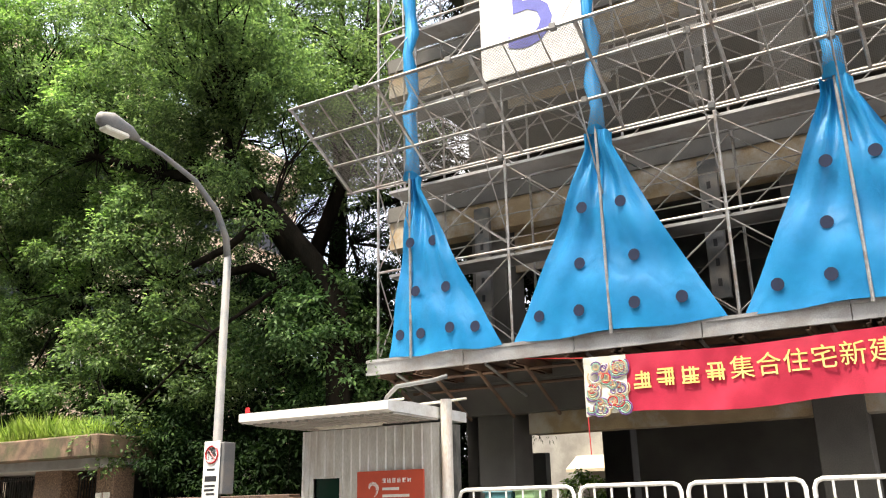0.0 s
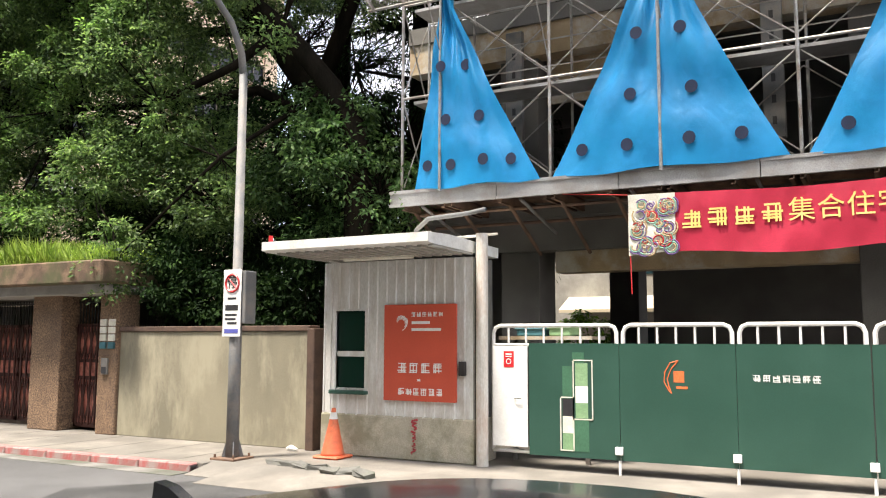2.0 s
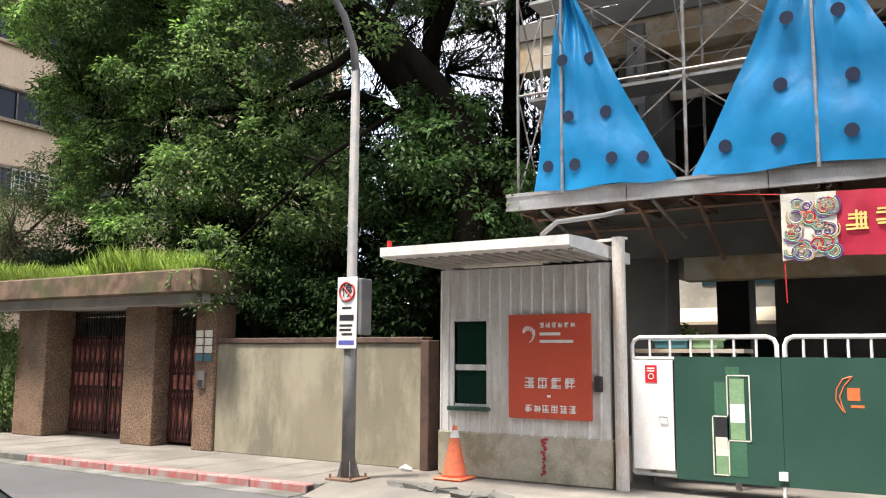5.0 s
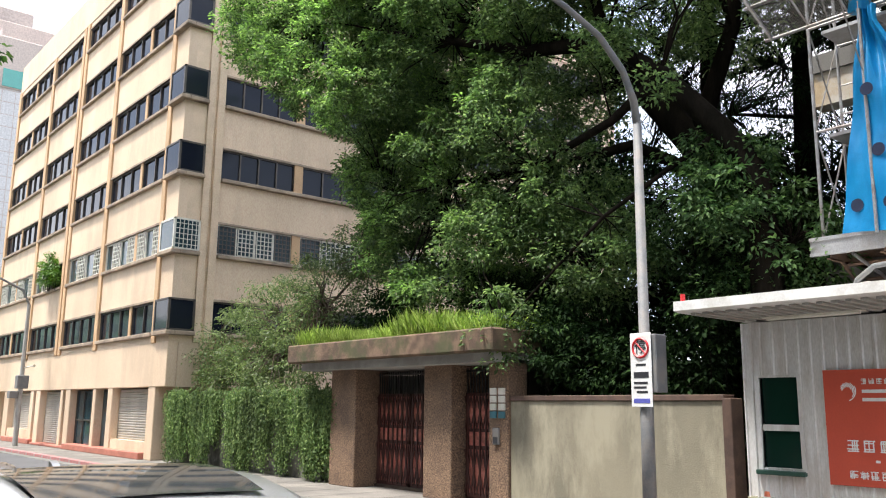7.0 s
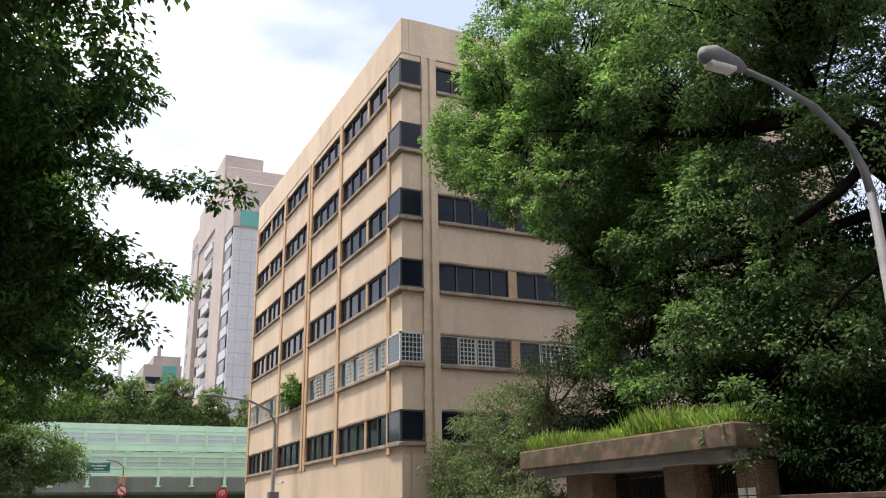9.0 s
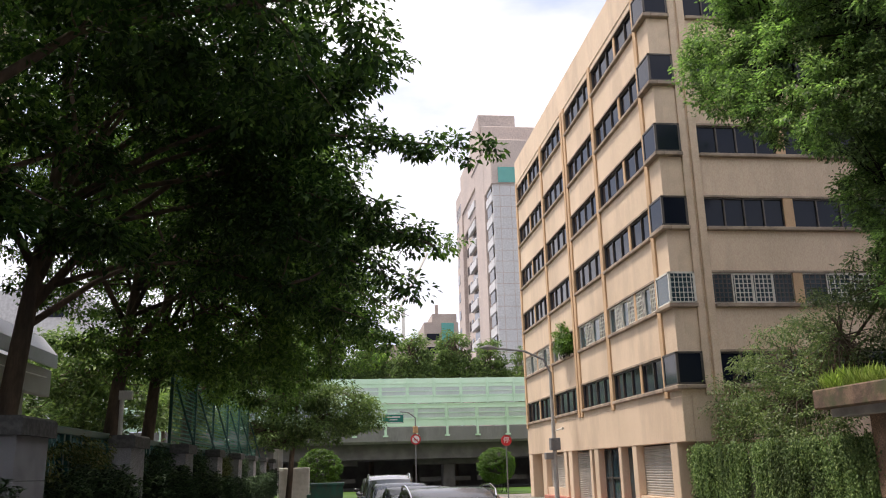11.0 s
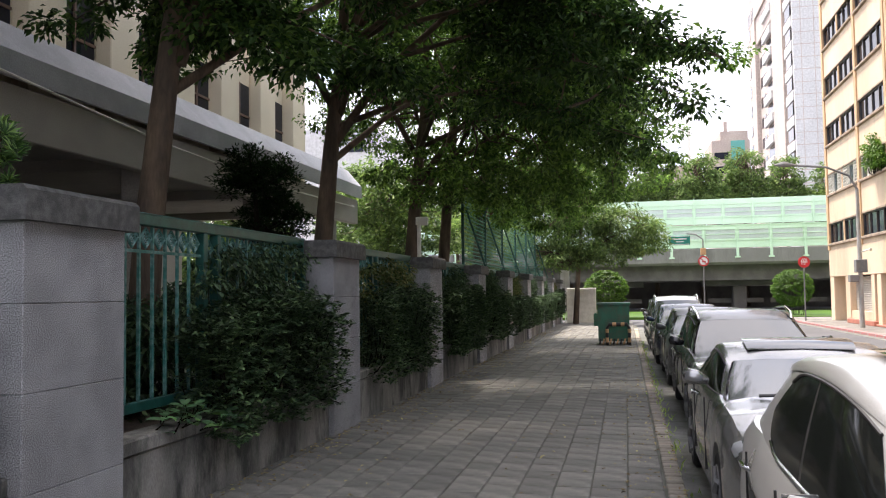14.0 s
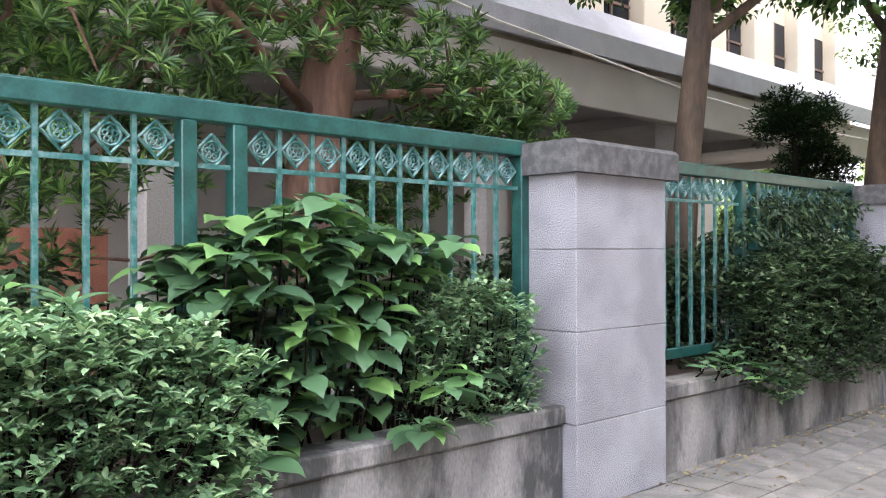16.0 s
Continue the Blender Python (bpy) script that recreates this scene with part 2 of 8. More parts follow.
surf("booth_white", (0.70, 0.70, 0.685), (0.62, 0.62, 0.60), 0.5, scale=1.5, fine=50, bump=0.12, stain=(0.36, 0.31, 0.25), stain_scale=2.2, stain_amount=0.5, stretch=(1, 1, 0.3))
surf("roof_white", (0.78, 0.78, 0.77), (0.70, 0.70, 0.68), 0.5, scale=2, fine=50, bump=0.12, stain=(0.40, 0.37, 0.32), stain_scale=2.5, stain_amount=0.4)
surf("post_rust", (0.70, 0.69, 0.66), (0.60, 0.57, 0.52), 0.5, scale=3, fine=50, bump=0.15, stain=(0.40, 0.22, 0.12), stain_scale=3.0, stain_amount=0.5, stretch=(1, 1, 0.35))
surf("booth_base", (0.50, 0.46, 0.37), (0.40, 0.37, 0.30), 0.9, scale=2, fine=80, bump=0.5, stain=(0.16, 0.16, 0.09), stain_scale=1.3, stain_amount=0.6)
surf("board_orange", (0.56, 0.085, 0.045), (0.52, 0.078, 0.042), 0.5, scale=2, fine=50, bump=0.0, speckle=0.03)
surf("white_paint", (0.80, 0.80, 0.79), (0.74, 0.74, 0.73), 0.4, scale=2, fine=60, bump=0.06, stain=(0.50, 0.48, 0.44), stain_scale=3, stain_amount=0.25)
surf("panel_green", (0.024, 0.078, 0.058), (0.020, 0.068, 0.050), 0.45, scale=1.5, fine=60, bump=0.06, speckle=0.04, stain=(0.022, 0.075, 0.053), stain_scale=2, stain_amount=0.2)
surf("green_pale", (0.22, 0.36, 0.20), (0.18, 0.32, 0.17), 0.5, scale=3, fine=60, bump=0.03)
surf("green_deep", (0.05, 0.15, 0.09), None, 0.5, scale=3, fine=60, bump=0.03)
surf("tarp", (0.002, 0.275, 0.60), (0.002, 0.215, 0.49), 0.42, spec=0.35, scale=1.2, fine=260, bump=0.25, stain=(0.02, 0.29, 0.66), stain_scale=2.5, stain_amount=0.4)
tarp_nodes = MATS["tarp"].node_tree
crease, crease_bump = tarp_nodes.nodes.new("ShaderNodeTexNoise"), tarp_nodes.nodes.new("ShaderNodeBump")
crease.inputs["Scale"].default_value, crease.inputs["Detail"].default_value, crease.inputs["Distortion"].default_value = 2.2, 3, 0.0
crease_bump.inputs["Strength"].default_value, crease_bump.inputs["Distance"].default_value = 0.7, 0.08
tarp_nodes.links.new(crease.outputs["Fac"], crease_bump.inputs["Height"])
tarp_nodes.links.new(tarp_nodes.nodes["Bump"].outputs["Normal"], crease_bump.inputs["Normal"])
tarp_nodes.links.new(crease_bump.outputs["Normal"], tarp_nodes.nodes["Principled BSDF"].inputs["Normal"])
surf("tarp_hole", (0.02, 0.03, 0.07), None, 0.9, scale=3, fine=60, bump=0.0)
surf("steel_pipe", (0.42, 0.42, 0.42), (0.32, 0.31, 0.30), 0.45, metal=0.6, scale=5, fine=60, bump=0.15, stain=(0.20, 0.13, 0.09), stain_scale=4, stain_amount=0.5)
surf("deck_steel", (0.40, 0.40, 0.41), (0.33, 0.33, 0.34), 0.5, metal=0.3, scale=2, fine=60, bump=0.15, stain=(0.22, 0.19, 0.16), stain_scale=1.5, stain_amount=0.5)
surf("rusty", (0.20, 0.12, 0.08), (0.12, 0.075, 0.055), 0.8, scale=3, fine=60, bump=0.4)
surf("plywood", (0.42, 0.32, 0.20), (0.32, 0.24, 0.15), 0.8, scale=2, fine=60, bump=0.3, stain=(0.50, 0.49, 0.46), stain_scale=0.9, stain_amount=0.8)
surf("banner_red", (0.50, 0.022, 0.06), (0.40, 0.016, 0.045), 0.5, scale=2, fine=90, bump=0.1)
surf("banner_gold", (0.82, 0.66, 0.24), (0.76, 0.58, 0.18), 0.5, scale=3, fine=60, bump=0.0)
surf("lamp_grey", (0.19, 0.195, 0.20), (0.145, 0.15, 0.155), 0.7, metal=0.1, scale=3, fine=60, bump=0.1, stain=(0.24, 0.20, 0.16), stain_scale=3, stain_amount=0.4)
surf("cone_orange", (0.82, 0.20, 0.09), (0.72, 0.15, 0.07), 0.55, scale=5, fine=60, bump=0.1, stain=(0.35, 0.12, 0.07), stain_scale=4, stain_amount=0.5)
surf("sign_red", (0.60, 0.025, 0.03), None, 0.4, scale=3, fine=60, bump=0.0)
surf("ink_dark", (0.03, 0.03, 0.035), None, 0.5, scale=3, fine=60, bump=0.0)
surf("ink_blue", (0.10, 0.11, 0.42), None, 0.5, scale=3, fine=60, bump=0.0)
surf("ink_orange", (0.75, 0.16, 0.05), None, 0.5, scale=3, fine=60, bump=0.0)
surf("plastic_teal", (0.05, 0.17, 0.21), None, 0.5, scale=3, fine=60, bump=0.05)
surf("bark", (0.016, 0.013, 0.010), (0.009, 0.008, 0.006), 0.95, spec=0.03, scale=4, fine=30, bump=1.0, stretch=(1, 1, 0.25))
surf("bark_red", (0.20, 0.112, 0.074), (0.11, 0.06, 0.042), 0.9, scale=4, fine=28, bump=1.0, stretch=(1, 1, 0.25))
surf("bark_grey", (0.13, 0.092, 0.062), (0.065, 0.047, 0.034), 0.9, scale=4, fine=30, bump=0.9, stretch=(1, 1, 0.25))
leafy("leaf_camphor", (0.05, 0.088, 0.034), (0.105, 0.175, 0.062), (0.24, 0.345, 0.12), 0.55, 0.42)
# Shade below the camphor crown is put into these greens.
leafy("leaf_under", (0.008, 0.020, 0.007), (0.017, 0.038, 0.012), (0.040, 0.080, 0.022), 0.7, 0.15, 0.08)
leafy("leaf_mid", (0.02, 0.047, 0.016), (0.045, 0.092, 0.03), (0.11, 0.185, 0.06), 0.6, 0.25, 0.2)
# Near-black greens: the dimness at the garden's back is in the colour.
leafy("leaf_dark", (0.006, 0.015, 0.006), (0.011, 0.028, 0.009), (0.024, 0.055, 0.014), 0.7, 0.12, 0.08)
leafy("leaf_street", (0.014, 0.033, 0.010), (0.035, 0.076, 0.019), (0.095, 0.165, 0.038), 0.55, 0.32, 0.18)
# Brighter copy of the street leaf: light from behind put into the colour.
leafy("leaf_street_backlit", (0.03, 0.065, 0.016), (0.075, 0.14, 0.032), (0.17, 0.27, 0.065), 0.5, 0.5, 0.3)
# Paler camphor green: sunlight on the crown's lit side, put into the colour.
leafy("leaf_lit", (0.10, 0.19, 0.05), (0.19, 0.33, 0.085), (0.33, 0.50, 0.15), 0.55, 0.35)
leafy("leaf_yew", (0.03, 0.068, 0.024), (0.085, 0.175, 0.05), (0.26, 0.42, 0.12), 0.55, 0.25)
leafy("leaf_broad", (0.046, 0.10, 0.05), (0.085, 0.18, 0.08), (0.18, 0.35, 0.10), 0.42, 0.18)
leafy("leaf_shrub", (0.058, 0.125, 0.06), (0.145, 0.265, 0.125), (0.40, 0.56, 0.30), 0.55, 0.18)
# Darkened greens for the fence planting; tree shade is part of the colour.
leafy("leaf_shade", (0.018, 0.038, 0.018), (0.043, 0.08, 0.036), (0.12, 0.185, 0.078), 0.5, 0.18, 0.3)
leafy("leaf_hedge", (0.035, 0.09, 0.012), (0.075, 0.16, 0.02), (0.15, 0.26, 0.04), 0.45, 0.25)
leafy("leaf_ivy", (0.042, 0.078, 0.026), (0.11, 0.175, 0.055), (0.23, 0.31, 0.11), 0.6, 0.25, 0.25)
leafy("leaf_olive", (0.055, 0.09, 0.033), (0.115, 0.165, 0.06), (0.225, 0.29, 0.11), 0.45, 0.35)
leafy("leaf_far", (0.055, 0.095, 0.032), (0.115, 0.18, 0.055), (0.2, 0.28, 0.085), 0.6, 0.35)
leafy("leaf_climber", (0.05, 0.075, 0.025), (0.11, 0.14, 0.05), (0.24, 0.22, 0.10), 0.6, 0.3, 0.2)
leafy("grass", (0.16, 0.25, 0.05), (0.31, 0.43, 0.10), (0.48, 0.58, 0.19), 0.6, 0.4)
leafy("dead_leaf", (0.13, 0.085, 0.045), (0.30, 0.22, 0.10), (0.48, 0.43, 0.20), 0.8, 0.1)
surf("noise_green", (0.58, 0.78, 0.60), (0.52, 0.72, 0.54), 0.45, scale=0.5, fine=20, bump=0.05)
surf("noise_clear", (0.50, 0.58, 0.55), (0.45, 0.53, 0.50), 0.25, scale=0.5, fine=20, bump=0.0)
surf("tower_pink", (0.50, 0.42, 0.37), (0.44, 0.37, 0.33), 0.7, scale=0.2, fine=5, bump=0.1)
surf("tower_white", (0.58, 0.575, 0.57), (0.52, 0.515, 0.51), 0.5, scale=0.2, fine=5, bump=0.1)
surf("tower_brick", (0.42, 0.35, 0.30), (0.36, 0.30, 0.26), 0.7, scale=0.2, fine=5, bump=0.1)
gloss("booth_glass", (0.007, 0.03, 0.021), 0.12)
surf("asphalt_patch", (0.055, 0.056, 0.058), (0.035, 0.036, 0.038), 0.7, scale=0.9, fine=150, bump=0.5, stain=(0.085, 0.085, 0.087), stain_scale=1.1, stain_amount=0.6)
surf("swirl_green", (0.25, 0.50, 0.40), None, 0.5, scale=3, fine=60, bump=0.0)
surf("swirl_plum", (0.16, 0.08, 0.28), None, 0.5, scale=3, fine=60, bump=0.0)
surf("swirl_tan", (0.55, 0.40, 0.22), None, 0.5, scale=3, fine=60, bump=0.0)
gloss("teal_glass", (0.10, 0.35, 0.31), 0.12)
surf("school_cream", (0.66, 0.58, 0.43), (0.60, 0.52, 0.38), 0.8, scale=0.7, fine=40, bump=0.15)
surf("awning_grey", (0.43, 0.43, 0.455), (0.36, 0.36, 0.385), 0.55, metal=0.2, scale=0.8, fine=40, bump=0.1, stain=(0.26, 0.26, 0.27), stain_scale=1.2, stain_amount=0.4)
surf("soffit", (0.40, 0.375, 0.335), (0.34, 0.315, 0.28), 0.85, scale=0.8, fine=50, bump=0.2)
surf("brick_red", (0.36, 0.14, 0.085), (0.27, 0.10, 0.06), 0.85, scale=4, fine=60, bump=0.4)
surf("sign_teal", (0.004, 0.21, 0.16), (0.004, 0.18, 0.135), 0.5, scale=2, fine=50, bump=0.0)
surf("skip_green", (0.018, 0.13, 0.075), (0.012, 0.095, 0.055), 0.5, scale=2, fine=50, bump=0.15, stain=(0.08, 0.07, 0.04), stain_scale=3, stain_amount=0.5)
surf("stripe_yellow", (0.55, 0.33, 0.16), (0.46, 0.27, 0.13), 0.6, scale=4, fine=50, bump=0.1)
gloss("car_silver", (0.33, 0.33, 0.33), 0.25, 0.7, 0.8)
gloss("car_white", (0.38, 0.385, 0.39), 0.3, 0.4, 0.6)
gloss("car_black", (0.010, 0.011, 0.013), 0.22, 0.0, 0.2)
gloss("car_blue", (0.02, 0.035, 0.065), 0.25, 0.2, 0.3)
gloss("car_grey", (0.05, 0.053, 0.056), 0.28, 0.3, 0.3)
gloss("car_glass", (0.035, 0.04, 0.042), 0.03)
MATS["car_glass"].node_tree.nodes["Principled BSDF"].inputs["Specular IOR Level"].default_value = 1.0
MATS["car_glass"].node_tree.nodes["Principled BSDF"].inputs["Coat Weight"].default_value = 0.3
# Darker, duller copy of the car glass: reflected dark trees put into the colour.
gloss("car_side_glass", (0.006, 0.007, 0.007), 0.03)
MATS["car_side_glass"].node_tree.nodes["Principled BSDF"].inputs["Specular IOR Level"].default_value = 0.12
gloss("chrome", (0.75, 0.75, 0.76), 0.12, 1.0)
gloss("headlamp", (0.55, 0.57, 0.60), 0.06, 0.4, 1.0)
surf("rubber", (0.018, 0.018, 0.019), None, 0.8, scale=9, fine=60, bump=0.2)
surf("trim_black", (0.015, 0.015, 0.016), None, 0.5, scale=9, fine=60, bump=0.05)
surf("yellow_paint", (0.70, 0.45, 0.05), None, 0.7, scale=4, fine=60, bump=0.05)
surf("red_spray", (0.45, 0.06, 0.07), None, 0.8, scale=14, fine=60, bump=0.05)
net("wire_net", (0.20, 0.19, 0.175), 0.024, 0.0065)
surf("slab_moss", (0.20, 0.13, 0.085), (0.10, 0.065, 0.045), 0.9, scale=3, fine=60, bump=0.8, speckle=0.4, stain=(0.06, 0.075, 0.03), stain_scale=1.4, stain_amount=0.8)
net("court_net", (0.02, 0.16, 0.12), 0.12, 0.035)

# ---- mesh helpers ----
class Shape:
    """Collects corners and faces, then becomes one mesh object."""

    def __init__(self):
        self.v, self.f = [], []

    def add(self, verts, faces):
        k = len(self.v)
        self.v += [tuple(p) for p in verts]
        self.f += [tuple(i + k for i in face) for face in faces]
        return self

    def box(self, x0, x1, y0, y1, z0, z1, c=0.0):
        x0, x1, y0, y1, z0, z1 = min(x0, x1), max(x0, x1), min(y0, y1), max(y0, y1), min(z0, z1), max(z0, z1)
        if not c:
            v = [(x, y, z) for x in (x0, x1) for y in (y0, y1) for z in (z0, z1)]
            return self.add(v, [(0, 1, 3, 2), (4, 6, 7, 5), (0, 4, 5, 1), (2, 3, 7, 6), (0, 2, 6, 4), (1, 5, 7, 3)])
        lo, hi = (x0, y0, z0), (x1, y1, z1)
        c = min(c, *(0.45 * (b - a) for a, b in zip(lo, hi)))
        ix, v = {}, []
        for s in [(a, b, d) for a in (0, 1) for b in (0, 1) for d in (0, 1)]:
            for ax in range(3):
                p = [(hi if s[i] else lo)[i] for i in range(3)]
                for i in range(3):
                    if i != ax:
                        p[i] += -c if s[i] else c
                ix[s, ax] = len(v)
                v.append(p)
        f = []
        for ax in range(3):
            o = [i for i in range(3) if i != ax]
            for side in (0, 1):
                q = []
                for a, b in ((0, 0), (1, 0), (1, 1), (0, 1)):
                    s = [0, 0, 0]
                    s[ax], s[o[0]], s[o[1]] = side, a, b
                    q.append(ix[tuple(s), ax])
                f.append(tuple(q))
            for a in (0, 1):
                for b in (0, 1):
                    s, t = [0, 0, 0], [0, 0, 0]
                    s[o[0]], s[o[1]], t[o[0]], t[o[1]], t[ax] = a, b, a, b, 1
                    s, t = tuple(s), tuple(t)
                    f.append((ix[s, o[0]], ix[t, o[0]], ix[t, o[1]], ix[s, o[1]]))
        for s in [(a, b, d) for a in (0, 1) for b in (0, 1) for d in (0, 1)]:
            f.append((ix[s, 0], ix[s, 1], ix[s, 2]))
        return self.add(v, f)

    def tube(self, pts, radii, seg=8, cap=True):
        pts = [Vector([float(c) for c in p]) for p in pts]
        if not hasattr(radii, "__len__"):
            radii = [radii] * len(pts)
        radii = [float(r) for r in radii]
        rings, side = [], None
        for i, p in enumerate(pts):
            d = (pts[min(i + 1, len(pts) - 1)] - pts[max(i - 1, 0)]).normalized()
            if side is None:
                side = d.cross(Vector((0, 0, 1)) if abs(d.z) < 0.9 else Vector((1, 0, 0))).normalized()
            side = (side - d * side.dot(d)).normalized()
            up = d.cross(side)
            rings.append([p + radii[i] * (math.cos(a) * side + math.sin(a) * up) for a in (2 * math.pi * j / seg for j in range(seg))])
        v = [q for r in rings for q in r]
        f = [(i * seg + j, i * seg + (j + 1) % seg, (i + 1) * seg + (j + 1) % seg, (i + 1) * seg + j) for i in range(len(pts) - 1) for j in range(seg)]
        if cap:
            f += [tuple(range(seg)), tuple(range((len(pts) - 1) * seg, len(pts) * seg))]
        return self.add(v, f)

    def prism(self, poly, axis, lo, hi):
        """A polygon in the two other axes, pushed along one."""
        def at(p, d):
            q = list(p)
            q.insert(axis, d)
            return q
        n = len(poly)
        v = [at(p, lo) for p in poly] + [at(p, hi) for p in poly]
        return self.add(v, [tuple(range(n)), tuple(range(n, 2 * n))] + [(i, (i + 1) % n, n + (i + 1) % n, n + i) for i in range(n)])

    def sheet(self, rows):
        n = len(rows[0])
        v = [p for r in rows for p in r]
        return self.add(v, [(i * n + j, i * n + j + 1, (i + 1) * n + j + 1, (i + 1) * n + j) for i in range(len(rows) - 1) for j in range(n - 1)])

    def mesh(self, name, fix=True, smooth=False):
        me = bpy.data.meshes.new(name)
        me.from_pydata(self.v, [], self.f)
        if fix and len(self.f) < 20000:
            bm = bmesh.new()
            bm.from_mesh(me)
            bmesh.ops.recalc_face_normals(bm, faces=bm.faces)
            bm.to_mesh(me)
            bm.free()
        if smooth:
            me.shade_smooth()
        return me


def part(name, shape, material, parent=None, label="", smooth=False, fix=True, kind="", uv=False):
    me = shape.mesh(name, fix, smooth)
    me.materials.append(MATS[material])
    ob = new(name, me)
    if parent is not None:
        ob.parent = parent
    if uv:
        layer = me.uv_layers.new(name="UVMap")
        for poly in me.polygons:
            n = poly.normal
            for li in poly.loop_indices:
                co = me.vertices[me.loops[li].vertex_index].co
                layer.data[li].uv = (co.y, math.hypot(co.x, co.z) if abs(n.y) < 0.7 else co.z) if abs(n.y) < 0.7 else (co.x, co.z)
    return tagged(ob, label=label, kind=kind)


def share(name, me, parent, loc, rot=0.0):
    ob = new(name, me)
    ob.parent, ob.location, ob.rotation_euler = parent, loc, (0, 0, rot)
    return ob


def thing(name, at, label, category, group="", kind="", turn=0.0):
    ob = new(name)
    ob.empty_display_size = 0.2
    ob.location, ob.rotation_euler = at, (0, 0, radians(turn))
    return tagged(ob, label, category, group, kind)


def text_mesh(words, size, depth=0.004):
    cu = bpy.data.curves.new("lettering", "FONT")
    cu.body, cu.size, cu.extrude, cu.align_x, cu.align_y, cu.resolution_u = words, size, depth, "CENTER", "CENTER", 3
    ob = new("lettering", cu)
    bpy.context.view_layer.update()
    me = bpy.data.meshes.new_from_object(ob.evaluated_get(bpy.context.evaluated_depsgraph_get()))
    bpy.data.objects.remove(ob)
    bpy.data.curves.remove(cu)
    return me


def lettering(words, size, material, parent, m, name="lettering"):
    me = text_mesh(words, size)
    me.materials.clear()
    me.materials.append(MATS[material])
    ob = new(name, me)
    ob.parent = parent
    ob.matrix_local = m
    return ob


FACE_W = Matrix(((0, 0, -1, 0), (-1, 0, 0, 0), (0, 1, 0, 0), (0, 0, 0, 1)))  # flat lettering turned to face -x
FACE_S = Matrix(((1, 0, 0, 0), (0, 0, -1, 0), (0, 1, 0, 0), (0, 0, 0, 1)))  # turned to face -y


def broad_mesh(name, centre, along, up, length, width, material):
    """Large oval leaves, each with a folded midrib, a curved blade and a pointed tip."""
    n = len(centre)
    along = along / np.linalg.norm(along, axis=1, keepdims=True)
    side = np.cross(along, up)
    side /= np.linalg.norm(side, axis=1, keepdims=True) + 1e-9
    nrm = np.cross(side, along)
    L, W = length[:, None], width[:, None]
    mid = [(-0.5, 0.0), (-0.36, 0.03), (-0.15, 0.055), (0.1, 0.05), (0.31, 0.01), (0.45, -0.05), (0.56, -0.13)]
    half = [0.31, 0.48, 0.5, 0.37, 0.17]
    m = len(mid)
    cols = [centre + along * L * a + nrm * L * b for a, b in mid]
    for sg in (1, -1):
        cols += [centre + along * L * a + nrm * (L * b + W * 0.09) + side * (sg * W * h) for (a, b), h in zip(mid[1:-1], half)]
    v = np.stack(cols, 1).reshape(-1, 3)
    tri = []
    for o in (m, 2 * m - 2):
        t = [(0, o, 1), (m - 2, o + m - 3, m - 1)]
        for q in range(1, m - 2):
            t += [(q, o + q - 1, o + q), (q, o + q, q + 1)]
        tri += t if o > m else [(a, c, b) for a, b, c in t]
    tri = np.array(tri)
    loops = (np.arange(n)[:, None, None] * (3 * m - 4) + tri[None]).reshape(-1)
    me = bpy.data.meshes.new(name)
    me.vertices.add((3 * m - 4) * n)
    me.vertices.foreach_set("co", v.astype(np.float32).ravel())
    me.loops.add(len(loops))
    me.loops.foreach_set("vertex_index", loops.astype(np.int32))
    me.polygons.add(len(tri) * n)
    me.polygons.foreach_set("loop_start", np.arange(0, 3 * len(tri) * n, 3, dtype=np.int32))
    me.polygons.foreach_set("use_smooth", np.ones(len(tri) * n, dtype=bool))
    me.update(calc_edges=True)
    me.validate()
    me.materials.append(MATS[material])
    return me


def leaf_mesh(name, centre, along, up, length, width, material, fold=0.25):
    """Many small folded leaves in one mesh: a stalk end, two sides and a tip each."""
    n = len(centre)
    along = along / np.linalg.norm(along, axis=1, keepdims=True)
    side = np.cross(along, up)
    side /= np.linalg.norm(side, axis=1, keepdims=True) + 1e-9
    nrm = np.cross(side, along)
    L, W = length[:, None], width[:, None]
    base, tip = centre - along * L / 2, centre + along * L / 2 - nrm * L * 0.12
    mid = centre - along * L * 0.05
    v = np.stack([base, mid + side * W / 2 + nrm * W * fold, tip, mid - side * W / 2 + nrm * W * fold], 1).reshape(-1, 3)
    idx = np.arange(n)[:, None] * 4
    loops = np.concatenate([idx, idx + 1, idx + 2, idx, idx + 2, idx + 3], 1).reshape(-1)
    me = bpy.data.meshes.new(name)
    me.vertices.add(4 * n)
    me.vertices.foreach_set("co", v.astype(np.float32).ravel())
    me.loops.add(6 * n)
    me.loops.foreach_set("vertex_index", loops.astype(np.int32))
    me.polygons.add(2 * n)
    me.polygons.foreach_set("loop_start", np.arange(0, 6 * n, 3, dtype=np.int32))
    me.update(calc_edges=True)
    me.validate()
    me.materials.append(MATS[material])
    return me


def rnd_dirs(rng, n):
    d = rng.normal(size=(n, 3))
    return d / np.linalg.norm(d, axis=1, keepdims=True)


